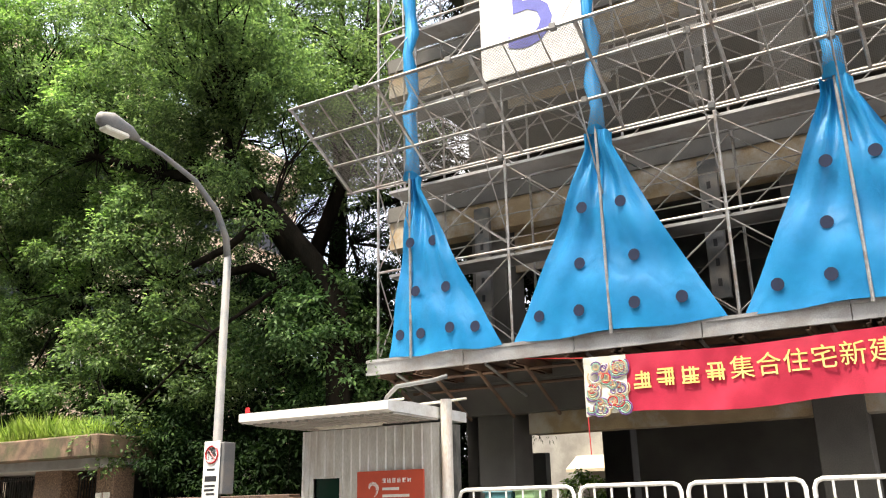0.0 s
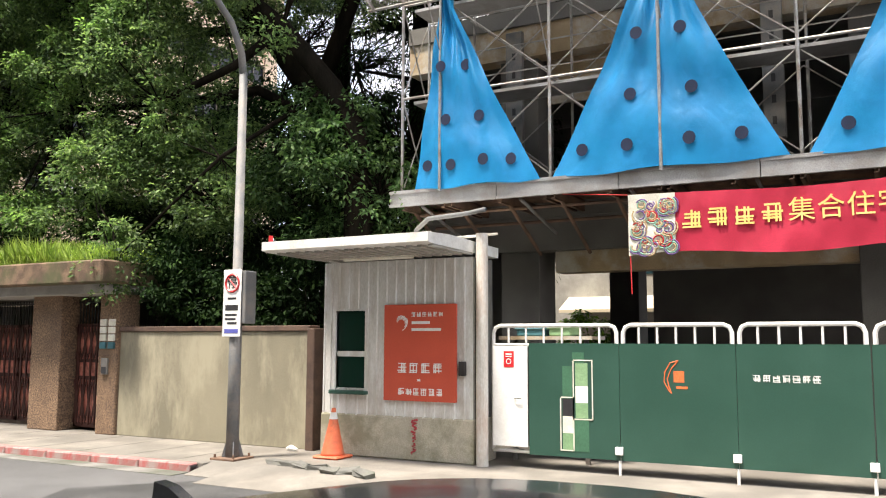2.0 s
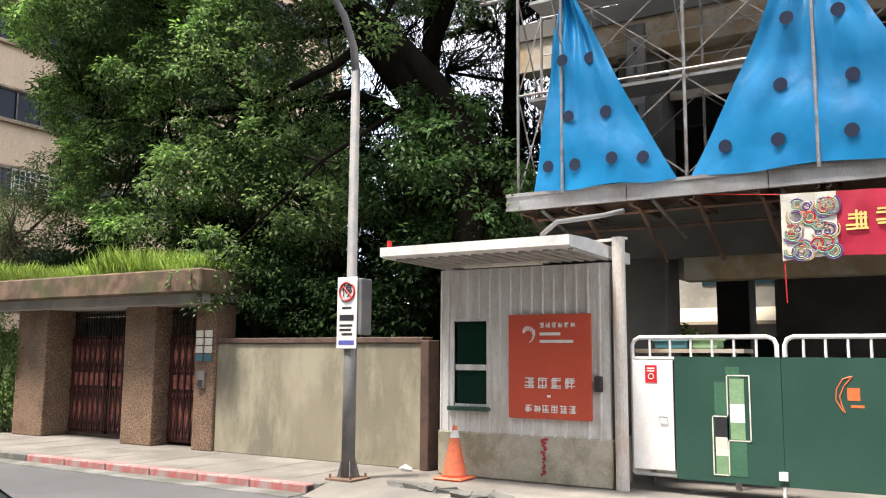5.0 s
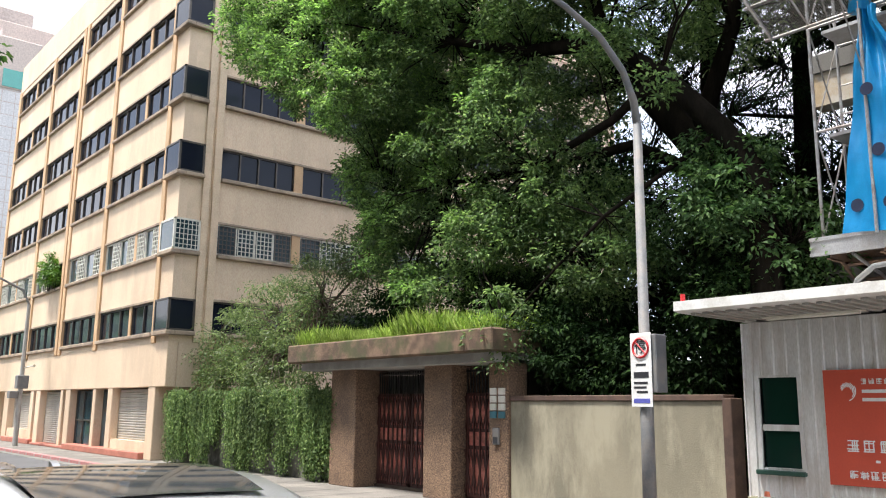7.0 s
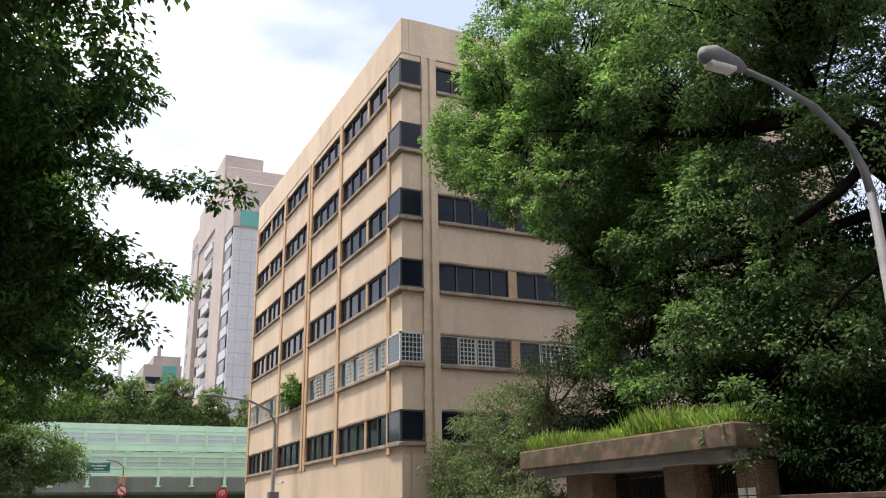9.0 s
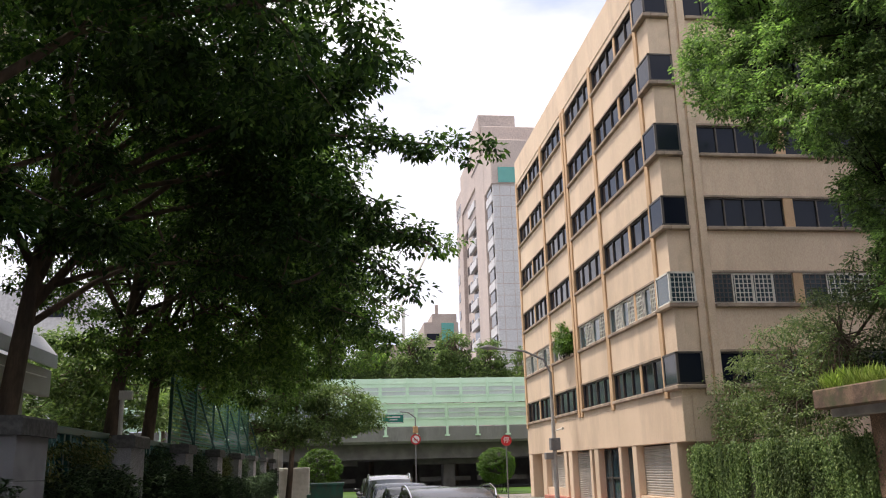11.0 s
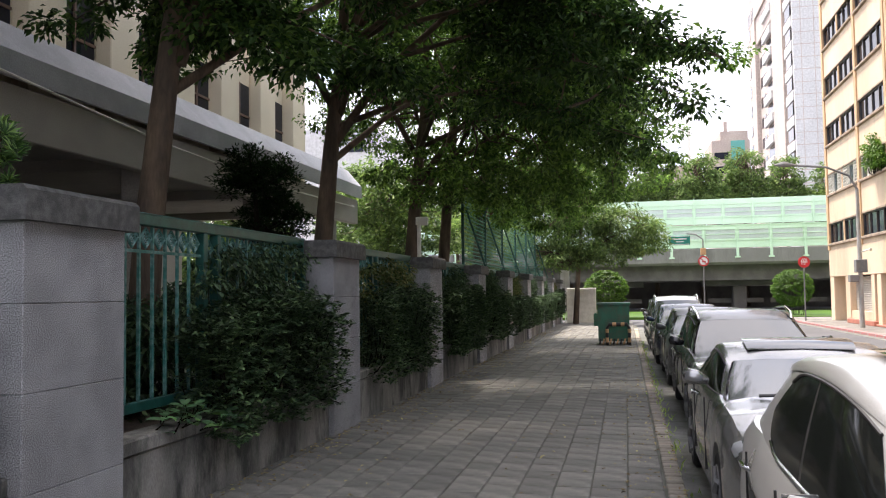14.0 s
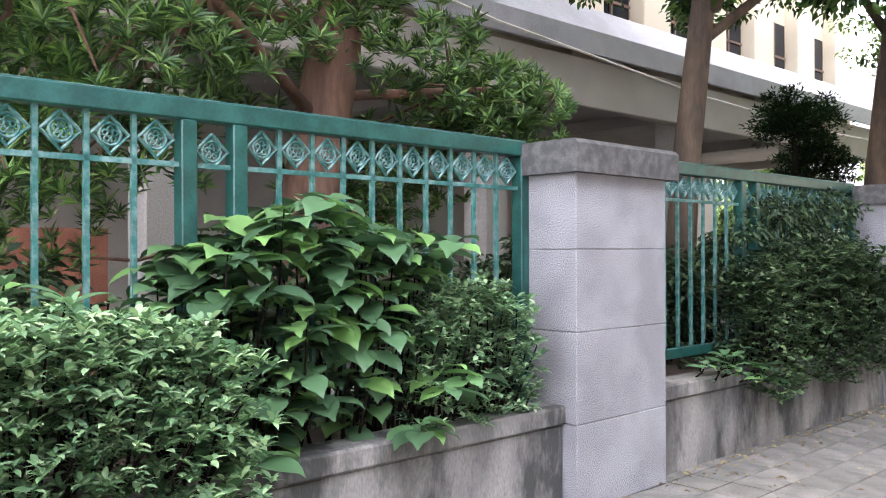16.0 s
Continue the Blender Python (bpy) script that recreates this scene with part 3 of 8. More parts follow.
def foliage(rng, blobs, clumps, per, spread, size, material, name, droop=0.5, aspect=0.45, flat=0.6, inner=0.55, tip_up=0.0, whorl=False):
    """Leaves in clumps near the skin of some egg-shaped masses; returns the mesh and the clumps' middles."""
    b = np.array(blobs, float)
    w = (b[:, 3] * b[:, 4] * b[:, 5]) ** (2 / 3)
    pick = rng.choice(len(b), clumps, p=w / w.sum())
    d = rnd_dirs(rng, clumps)
    r = inner + (1 - inner) * rng.random(clumps) ** 0.7
    mid = b[pick, :3] + d * b[pick, 3:6] * r[:, None]
    k = np.repeat(np.arange(clumps), per)
    off = rnd_dirs(rng, clumps * per) * (rng.random(clumps * per) ** 0.5)[:, None] * spread * np.repeat(rng.uniform(0.6, 1.4, clumps), per)[:, None]
    off[:, 2] *= flat
    pos = mid[k] + off
    along = off / (np.linalg.norm(off, axis=1, keepdims=True) + 1e-6) + 0.5 * rnd_dirs(rng, len(k)) + np.array([0, 0, tip_up - droop])
    up = np.array([0, 0, 1.0]) + 0.7 * rnd_dirs(rng, len(k))
    s = size * rng.uniform(0.65, 1.3, len(k))
    if whorl:
        lean = (0.5 * rnd_dirs(rng, clumps) + np.array([0.35, -0.25, 0.75]))[k]
        lean /= np.linalg.norm(lean, axis=1, keepdims=True)
        out = rnd_dirs(rng, len(k))
        out -= lean * np.sum(out * lean, axis=1, keepdims=True)
        out /= np.linalg.norm(out, axis=1, keepdims=True) + 1e-6
        along = out + lean * rng.uniform(0.05, 1.5, len(k))[:, None]
        along /= np.linalg.norm(along, axis=1, keepdims=True)
        pos = mid[k] + along * (s * 0.5)[:, None] - lean * (rng.random(len(k)) * 0.05)[:, None]
        up = lean
    return leaf_mesh(name, pos, along, up, s, s * aspect, material), mid, pick


def bend(rng, a, b, n, wobble, sag=0.0):
    a, b = np.array(a, float), np.array(b, float)
    t = np.linspace(0, 1, n)[:, None]
    p = a + (b - a) * t
    p[1:-1] += rng.normal(size=(n - 2, 3)) * wobble
    p[:, 2] += sag * 4 * (t * (1 - t))[:, 0]
    return p


def tree(name, at, label, trunk, limbs, blobs, clumps, per, spread, size, leaf, bark, seed, twig=3, group="", category="tree", lit_side=None, **kw):
    """trunk: points and radii; limbs: lists of points and radii; the crown's leaves hang in clumps on twigs."""
    rng = np.random.default_rng(seed)
    root = thing(name, at, label, category, group)
    wood = Shape()
    for pts, radii in [trunk, *limbs]:
        wood.tube(pts, radii, 9, cap=True)
    part("trunk", wood, bark, root, smooth=True)
    me, mid, pick = foliage(rng, blobs, clumps, per, spread, size, leaf, "crown", **kw)
    nodes = np.array([p for pts, _ in [trunk, *limbs] for p in pts[1:]])
    twigs = Shape()
    for i in range(0, len(mid), twig):
        near = nodes[np.argmin(np.linalg.norm(nodes - mid[i], axis=1))]
        L = np.linalg.norm(mid[i] - near)
        twigs.tube(bend(rng, near, mid[i], 4, 0.06 * L, 0.04 * L), np.linspace(min(0.05, 0.012 * L + 0.008), 0.006, 4), 4, cap=False)
    part("branch", twigs, bark, root, fix=False, kind="stuff")
    crown = new("crown", me)
    crown.parent = root
    if lit_side:
        leaf2, amount, lean = lit_side
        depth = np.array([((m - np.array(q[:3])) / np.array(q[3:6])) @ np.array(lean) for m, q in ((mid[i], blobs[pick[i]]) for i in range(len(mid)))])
        # Favours the +y side, where these pale leaves paint the sun's light.
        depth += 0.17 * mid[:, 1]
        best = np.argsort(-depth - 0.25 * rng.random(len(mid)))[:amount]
        k = np.repeat(best, 34)
        off = rnd_dirs(rng, len(k)) * (rng.random(len(k)) ** 0.5)[:, None] * spread * 0.85
        off[:, 2] *= 0.5
        tip = off / (np.linalg.norm(off, axis=1, keepdims=True) + 1e-6) + np.array([0, 0, -0.25])
        s2 = size * rng.uniform(0.8, 1.4, len(k))
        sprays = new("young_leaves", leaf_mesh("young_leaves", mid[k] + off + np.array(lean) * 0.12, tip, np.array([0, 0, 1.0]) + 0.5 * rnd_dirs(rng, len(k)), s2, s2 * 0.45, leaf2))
        sprays.parent = root
    return root


def bush(name, at, label, blobs, clumps, per, spread, size, leaf, seed, stems=6, group="", category="shrub", **kw):
    rng = np.random.default_rng(seed)
    root = thing(name, at, label, category, group)
    me, mid, pick = foliage(rng, blobs, clumps, per, spread, size, leaf, "leaves", **kw)
    st = Shape()
    for i in rng.choice(len(mid), min(len(mid), stems * 6), replace=False):
        foot = (mid[i][0] * 0.5, mid[i][1] * 0.85, 0)
        st.tube(bend(rng, foot, mid[i], 4, 0.03), np.linspace(0.012, 0.004, 4), 5, cap=False)
    part("stem", st, "bark", root, fix=False, kind="stuff")
    ob = new("leaves", me)
    ob.parent = root
    return root

# ---- ground ----
ROAD = -0.12
g = Shape()
g.add([(-400, -300, ROAD), (400, -300, ROAD), (400, 700, ROAD), (-400, 700, ROAD)], [(0, 1, 2, 3)])
tagged(part("ground", g, "asphalt", kind="structure"), "grey worn asphalt street and ground", "road")
bed = part("pavement", Shape().box(-3.5, 0.36, -8, 52, -0.3, -0.018), "joint", kind="structure")
tagged(bed, "grey square concrete pavers with dirty joints", "pavement")
far_walk = Shape()
far_walk.box(9.12, 14, 9.6, 60, -0.3, 0.0, 0.01)
far_walk.prism([(8.3, -0.11), (9.3, 0.0), (16, 0.0), (16, -0.3), (8.3, -0.3)], 1, -12, 9.0)
far_walk.prism([(8.75, -0.11), (9.3, 0.0), (16, 0.0), (16, -0.3), (8.75, -0.3)], 1, 9.0, 9.6)
tagged(part("pavement_2", far_walk, "sidewalk_far", kind="structure"), "pale worn concrete pavement with a low driveway apron", "pavement")
gut = Shape().box(0.515, 0.86, -8, 46, -0.3, ROAD + 0.012, 0.01)
tagged(part("gutter", gut, "gutter", kind="structure"), "dirty concrete gutter along the kerb", "gutter")

# ---- beige office block ----
BX, BY, BY0, BYE, BXE = 10.79, 28.6, 29.4, 51.4, 34.0
FLOORS = [4.07 + 2.62 * k for k in range(6)]
WIN = 1.04
block = thing("office_building", (BX, BY, 0), "seven-storey beige office block with dark ribbon windows", "building")


def L(s):
    """Moves a shape given in the world's places to the block's own corner."""
    s.v = [(x - BX, y - BY, z) for x, y, z in s.v]
    return s


core = Shape()
core.box(BX + 0.3, BXE, BY + 0.3, BYE - 0.2, 2.3, 19.9)
part("core", L(core), "beige", block)
ground_floor = Shape()
ground_floor.box(BX + 1.1, BXE, BY0 + 1.2, BYE - 0.1, 0, 2.35)
part("wall", L(ground_floor), "beige", block)
PIERS = [(BY0, 30.0), (33.3, 33.75), (35.05, 35.35), (38.05, 38.6), (39.0, 39.3), (42.2, 42.8), (43.2, 43.7), (47.4, 48.2), (50.6, BYE)]
for y0, y1 in PIERS:
    part("pier", L(Shape().box(BX, BX + 1.2, y0, y1, 0, 2.32, 0.02)), "beige", block)
part("wall", L(Shape().box(BX + 0.005, BXE, BY0 + 0.01, BY0 + 0.25, 0, 2.32)), "beige", block)
fascia = Shape()
fascia.box(BX - 0.02, BX + 0.32, BY, BYE, 2.3, 3.72, 0.02)
fascia.box(BX + 0.32, BXE, BY - 0.02, BY + 0.32, 2.3, 3.72)
part("fascia", L(fascia), "beige", block)
plinth = Shape()
for y0, y1 in ((30.0, 38.0), (42.8, 47.4)):
    plinth.box(BX - 0.18, BX + 0.3, y0, y1, 0, 0.22, 0.02)
plinth.box(BX - 0.1, BX + 0.35, 38.0, 42.8, 0, 0.1, 0.02)
part("plinth", L(plinth), "red_tile", block)
for y0, y1, z0 in ((30.05, 33.3, 0.55), (39.3, 42.2, 0.1), (43.7, 47.4, 0.6)):
    sh = part("roller_shutter", L(Shape().box(BX + 0.3, BX + 0.34, y0, y1, z0, 2.25)), "shutter", block, "closed grey slatted roller shutter")
    slat = Shape()
    n = int((2.25 - z0) / 0.085)
    for i in range(n):
        z = z0 + 0.085 * i
        slat.prism([(BX + 0.3, z + 0.005), (BX + 0.275, z + 0.03), (BX + 0.275, z + 0.06), (BX + 0.3, z + 0.08)], 1, y0, y1)
    part("slats", L(slat), "shutter", sh, kind="stuff")
    if z0 > 0.3:
        part("sill_wall", L(Shape().box(BX + 0.05, BX + 0.35, y0, y1, 0.0, z0)), "beige", block)
dr = part("glass_door", L(Shape().box(BX + 0.32, BX + 0.36, 35.4, 38.0, 0.1, 2.25)), "window_glass_pale", block, "glass entrance doors in steel frames")
df = Shape()
for y in (35.4, 36.2, 37.1, 37.95):
    df.box(BX + 0.27, BX + 0.33, y, y + 0.06, 0.1, 2.25)
df.box(BX + 0.27, BX + 0.33, 35.4, 38.0, 1.1, 1.16)
part("door_frame", L(df), "window_frame", dr)
part("side_panel", L(Shape().box(BX + 0.3, BX + 0.36, 33.75, 35.05, 0.22, 2.25)), "window_glass_pale", block)
part("sign_panel", L(Shape().box(BX + 0.95, BX + 1.3, BY0 - 0.02, BY0 + 0.02, 1.15, 1.5)), "green_pale", block)
# upper storeys: spandrels, ledges, pilasters
PIL = [(29.62, 29.92), (35.3, 35.65), (39.75, 40.05), (40.2, 40.5), (44.7, 45.05), (BYE - 0.35, BYE)]
SECT = [(29.92, 35.3), (35.65, 39.75), (40.5, 44.7), (45.05, BYE - 0.35)]
for y0, y1 in PIL:
    part("pilaster", L(Shape().box(BX - 0.07, BX + 0.3, y0, y1, 3.72, 18.52, 0.015)), "beige_strip", block)
part("wall", L(Shape().box(11.56, 12.22, BY + 0.02, BY + 0.3, 3.72, 18.52)), "beige_tile", block)
NPIL = [(11.58, 11.83), (11.93, 12.2), (18.9, 19.2), (19.3, 19.6), (25.9, 26.2), (32.6, 32.9)]
for x0, x1 in NPIL:
    part("pilaster", L(Shape().box(x0, x1, BY - 0.06, BY + 0.3, 3.72, 18.52, 0.015)), "beige_tile", block)
NSECT = [(12.22, 18.9), (19.6, 25.9), (26.2, 32.6)]
for k in range(7):
    z0 = 3.72 if k == 0 else FLOORS[k - 1] + WIN
    z1 = FLOORS[k] if k < 6 else 18.52
    for y0, y1 in SECT + [(BY + 0.3, 29.62)]:
        part("spandrel", L(Shape().box(BX, BX + 0.3, y0, y1, z0, z1)), "beige", block)
    for x0, x1 in NSECT:
        part("spandrel", L(Shape().box(x0, x1, BY + 0.03, BY + 0.3, z0, z1)), "beige", block)
    part("spandrel", L(Shape().box(BX + 0.3, 11.56, BY, BY + 0.3, z0, z1)), "beige_tile", block)
    part("spandrel", L(Shape().box(BX, BX + 0.3, BY, BY + 0.3, z0, z1)), "beige", block)
    if k < 6:
        for y0, y1 in SECT:
            part("ledge", L(Shape().box(BX - 0.12, BX + 0.1, y0, y1, z1 - 0.13, z1 - 0.004, 0.02)), "ledge", block)
            part("lintel", L(Shape().box(BX - 0.03, BX + 0.1, y0, y1, z1 + WIN, z1 + WIN + 0.07)), "ledge", block)
        part("ledge", L(Shape().box(BX - 0.2, BX + 0.1, BY - 0.2, 29.62, z1 - 0.14, z1 - 0.004, 0.02).box(BX + 0.1, 11.58, BY - 0.2, BY + 0.1, z1 - 0.14, z1 - 0.004, 0.02)), "ledge", block)
        for x0, x1 in NSECT:
            part("ledge", L(Shape().box(x0, x1, BY - 0.12, BY + 0.1, z1 - 0.13, z1 - 0.004, 0.02)), "ledge", block)
            part("lintel", L(Shape().box(x0, x1, BY - 0.02, BY + 0.1, z1 + WIN, z1 + WIN + 0.07)), "ledge", block)
part("parapet", L(Shape().box(BX - 0.03, BX + 0.3, BY - 0.03, BYE, 18.52, 20.05, 0.02).box(BX + 0.3, BXE, BY - 0.03, BY + 0.3, 18.52, 20.05)), "beige", block)


def ribbon(axis, a0, a1, z, panes, third, mullions=()):
    """One window between two pilasters: glass set back, frame bars, sashes; a grille on the third storey."""
    def bx(s, u0, u1, d0, d1, z0, z1, c=0.0):
        return s.box(BX + d0, BX + d1, u0, u1, z0, z1, c) if axis == "y" else s.box(u0, u1, BY + d0, BY + d1, z0, z1, c)
    wn = part("window", L(bx(Shape(), a0, a1, 0.1, 0.13, z, z + WIN)), "window_glass_pale" if third else "window_glass", block,
              "white-grilled window" if third else "dark sliding window")
    fr = Shape()
    bx(fr, a0, a1, 0.04, 0.14, z, z + 0.05)
    bx(fr, a0, a1, 0.04, 0.14, z + WIN - 0.05, z + WIN)
    for i in range(panes + 1):
        u = a0 + (a1 - a0) * i / panes
        bx(fr, u - 0.025, u + 0.025, 0.04, 0.14, z, z + WIN)
    part("window_frame", L(fr), "frame_white" if third else "window_frame", wn)
    for u in mullions:
        part("mullion", L(bx(Shape(), u - 0.1, u + 0.1, 0.0, 0.14, z, z + WIN)), "beige_strip", wn)
    if third:
        step = (a1 - a0) / panes
        for i in range(panes):
            if axis == "x" or i % 2 == 0:
                gr = Shape()
                u0 = a0 + step * i + 0.06
                for j in range(5):
                    u = u0 + (step - 0.12) * j / 4
                    bx(gr, u - 0.012, u + 0.012, 0.0, 0.03, z + 0.06, z + WIN - 0.06)
                for j in range(7):
                    h = z + 0.06 + (WIN - 0.12) * j / 6
                    bx(gr, u0, u0 + step - 0.12, 0.0, 0.03, h - 0.012, h + 0.012)
                part("grille", L(gr), "window_frame" if axis == "x" and i % 4 in (0, 3) else "frame_white", wn)


for k, z in enumerate(FLOORS):
    third = k == 1
    ribbon("y", 29.92, 32.05, z, 2 if not third else 3, third)
    ribbon("y", 32.25, 35.3, z, 3 if not third else 4, third)
    part("wall", L(Shape().box(BX, BX + 0.3, 32.05, 32.25, z, z + WIN)), "beige_strip", block)
    ribbon("y", 35.65, 39.75, z, 4, third)
    if not third:
        ribbon("y", 40.5, 44.7, z, 4, third)
    else:
        ribbon("y", 42.6, 44.7, z, 2, third)
        part("recess", L(Shape().box(BX + 0.28, BX + 0.3, 40.5, 42.6, z, z + WIN)), "iron_dark", block)
    ribbon("y", 45.05, 48.0, z, 3, third)
    ribbon("y", 48.2, BYE - 0.35, z, 3, third)
    part("wall", L(Shape().box(BX, BX + 0.3, 48.0, 48.2, z, z + WIN)), "beige_strip", block)
    ribbon("x", 12.22, 15.05, z, 4, third)
    ribbon("x", 15.4, 18.9, z, 4, third)
    part("wall", L(Shape().box(15.05, 15.4, BY, BY + 0.3, z, z + WIN)), "beige_strip", block)
    ribbon("x", 19.6, 22.6, z, 4, third)
    ribbon("x", 22.85, 25.9, z, 4, third)
    ribbon("x", 26.2, 29.3, z, 4, third)
    ribbon("x", 29.5, 32.6, z, 4, third)
    bay = part("corner_window", L(Shape().box(BX - 0.12, 11.53, BY - 0.12, 29.6, z + 0.02, z + WIN - 0.02)), "window_glass_pale" if third else "window_glass", block,
               "projecting glass corner window")
    bf = Shape()
    for x, y in ((BX - 0.14, BY - 0.14), (BX - 0.14, 29.55), (11.48, BY - 0.14)):
        bf.box(x, x + 0.07, y, y + 0.07, z, z + WIN)
    for h in (z, z + WIN - 0.06):
        bf.box(BX - 0.14, 11.55, BY - 0.14, BY - 0.09, h, h + 0.06)
        bf.box(BX - 0.14, BX - 0.09, BY - 0.14, 29.62, h, h + 0.06)
    if third:
        for j in range(5):
            bf.box(BX + 0.05 + 0.14 * j, BX + 0.07 + 0.14 * j, BY - 0.14, BY - 0.12, z, z + WIN)
        for j in range(6):
            bf.box(BX - 0.1, 11.51, BY - 0.14, BY - 0.12, z + 0.17 * j, z + 0.17 * j + 0.02)
    part("window_frame", L(bf), "frame_white" if third else "window_frame", bay)
bush("potted_shrub", (BX - 0.15, 41.5, 6.6), "leafy shrub growing out of a third-storey window recess", [(0, 0, 0.7, 0.45, 0.9, 0.7), (0, 0.6, 1.1, 0.4, 0.5, 0.6)],
     60, 30, 0.3, 0.16, "leaf_hedge", 5)

# ---- elevated road with noise barriers ----
HW = 75.0
hw = thing("elevated_highway", (0, HW, 0), "elevated concrete highway with two tiers of pale green noise barriers", "highway")
s = Shape()
s.box(-60, 90, 0.05, 9, 3.8, 3.95)
s.prism([(0, 3.75), (-0.25, 3.95), (-0.25, 5.05), (0.05, 5.1), (0.05, 3.75)], 0, -60, 90)
part("deck", s, "concrete_aged", hw)
s = Shape().box(-60, 90, 9.5, 20, 6.2, 6.9).box(-60, 90, 9.3, 9.6, 6.2, 7.55)
part("upper_deck", s, "concrete_aged", hw)
# Below the deck the concrete is coloured dark to hold the shade there.
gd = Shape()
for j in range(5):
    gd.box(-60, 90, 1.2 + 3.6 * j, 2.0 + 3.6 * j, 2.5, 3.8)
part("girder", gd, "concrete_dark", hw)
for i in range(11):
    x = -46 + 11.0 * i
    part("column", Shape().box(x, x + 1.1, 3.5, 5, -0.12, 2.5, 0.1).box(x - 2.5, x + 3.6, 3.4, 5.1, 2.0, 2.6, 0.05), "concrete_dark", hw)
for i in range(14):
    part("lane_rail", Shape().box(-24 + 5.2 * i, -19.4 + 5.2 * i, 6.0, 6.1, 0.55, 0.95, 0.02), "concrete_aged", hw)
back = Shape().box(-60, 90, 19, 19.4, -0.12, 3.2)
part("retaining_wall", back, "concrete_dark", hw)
for tier, (y, z0, z1) in enumerate(((-0.12, 5.1, 7.0), (9.2, 7.75, 10.12))):
    for i in range(30):
        x = -30 + 2.6 * i
        if -28 < x < 44:
            pn = part("barrier_panel", Shape().box(x + 0.06, x + 2.54, y, y + 0.06, z0 + 0.03, z1), "noise_green", hw)
            for zz in (0.78, 1.18):
                part("clear_strip", Shape().box(x + 0.16, x + 2.44, y - 0.012, y, z0 + zz, z0 + zz + 0.34), "noise_clear", pn)
            for zz in (0.04, 0.62, 1.12, 1.52, 1.86):
                part("rib", Shape().box(x + 0.06, x + 2.54, y - 0.06, y - 0.013, z0 + zz, z0 + zz + 0.06), "noise_green", pn)
            part("post", Shape().box(x - 0.06, x + 0.06, y - 0.12, y + 0.08, z0 - 0.45, z1 + 0.05), "noise_green", hw)

for i in range(28):
    x = -27.4 + 2.6 * i
    part("barrier_bracket", Shape().box(x - 0.1, x + 0.1, -0.42, -0.25, 4.35, 5.1).box(x - 0.22, x + 0.22, -0.40, -0.25, 4.3, 4.42), "noise_green", hw)

# ---- far towers ----
tower = thing("apartment_tower", (20.5, 110, 0), "tall pinkish apartment tower with stacked balconies and white tiled end", "building")
part("wall", Shape().box(0.35, 16, 0.4, 34, 0, 39), "tower_pink", tower)
part("end_wall", Shape().box(0.0, 16, 0.0, 0.4, 0, 39.0), "tower_white", tower, "white tiled end wall")
part("crown", Shape().box(-0.2, 16, -0.2, 7.0, 39.0, 45.5, 0.1).box(0.0, 16, 7, 30, 39, 50.5, 0.1), "tower_pink", tower, "stepped roof storeys")
part("penthouse", Shape().box(-0.4, 5.2, 7.5, 16, 45.5, 52.5, 0.1).box(0.4, 4.4, 1.0, 7.5, 45.5, 47.0), "tower_pink", tower)
part("glass_top", Shape().box(0.75, 3.2, -0.3, -0.2, 39.2, 41.4), "teal_glass", tower, "teal glass corner box")
part("pink_band", Shape().box(-0.25, 0.35, 5.5, 13.2, 0, 45.5, 0.05), "tower_pink", tower)
part("pink_band", Shape().box(-0.25, 0.35, 27.5, 34.2, 0, 47.5, 0.05), "tower_pink", tower)
part("portal_head", Shape().box(-0.25, 0.35, 13.2, 27.5, 43.0, 47.5, 0.05), "tower_pink", tower)
for k in range(15):
    z = 0.6 + 3.06 * k
    if k < 13:
        part("bay_window", Shape().box(-0.05, 0.0, 1.2, 4.6, z + 0.9, z + 2.4), "window_glass", tower)
        part("bay_apron", Shape().box(-0.1, 0.3, 0.6, 5.2, z - 0.5, z + 0.75, 0.05), "tower_white", tower)
        part("tile_joint", Shape().box(0.0, 16, -0.012, 0.0, z, z + 0.09).box(0.0, 16, -0.012, 0.0, z + 1.5, z + 1.57), "tower_pink", tower)
    if k < 14:
        bal = part("balcony", Shape().box(-0.28, 0.2, 14.6, 21.0, z - 0.15, z + 1.1, 0.08), "tower_white", tower, "pale green balcony front")
        part("balcony_opening", Shape().box(0.3, 0.36, 14.6, 21.0, z + 1.1, z + 2.75), "window_glass", bal)
        part("balcony_rail", Shape().box(-0.29, -0.25, 17.2, 20.4, z + 1.15, z + 1.2), "window_frame", bal)
        for y0 in (22.6, 25.0):
            part("small_window", Shape().box(0.29, 0.34, y0, y0 + 1.5, z + 0.8, z + 2.3), "window_glass", tower)
        part("far_window", Shape().box(-0.3, -0.24, 31.6, 33.4, z + 0.7, z + 2.3), "window_glass", tower)
for i in range(4):
    part("top_slot", Shape().box(-0.3, -0.24, 28.3 + 1.4 * i, 28.9 + 1.4 * i, 43.2, 45.2), "window_glass", tower)
for i in range(5):
    part("tile_joint", Shape().box(0.9 + 1.5 * i, 0.97 + 1.5 * i, -0.014, -0.002, 1, 39), "tower_pink", tower)
low = thing("distant_block", (12, 190, 0), "distant brown office block with a teal glass bay", "building")
part("wall", Shape().box(6.7, 14.5, 0, 15, 0, 33.6).box(8.6, 14.2, 0.5, 12, 33.6, 35.6).box(9.5, 10.2, 2, 3, 35.6, 38), "tower_brick", low)
part("glass_bay", Shape().box(10.6, 13.4, -0.3, 0, 27.5, 33.4), "teal_glass", low)
for k in range(8):
    part("window", Shape().box(7.2, 10.2, -0.05, 0.02, 8.5 + 3 * k, 10 + 3 * k), "window_glass", low)
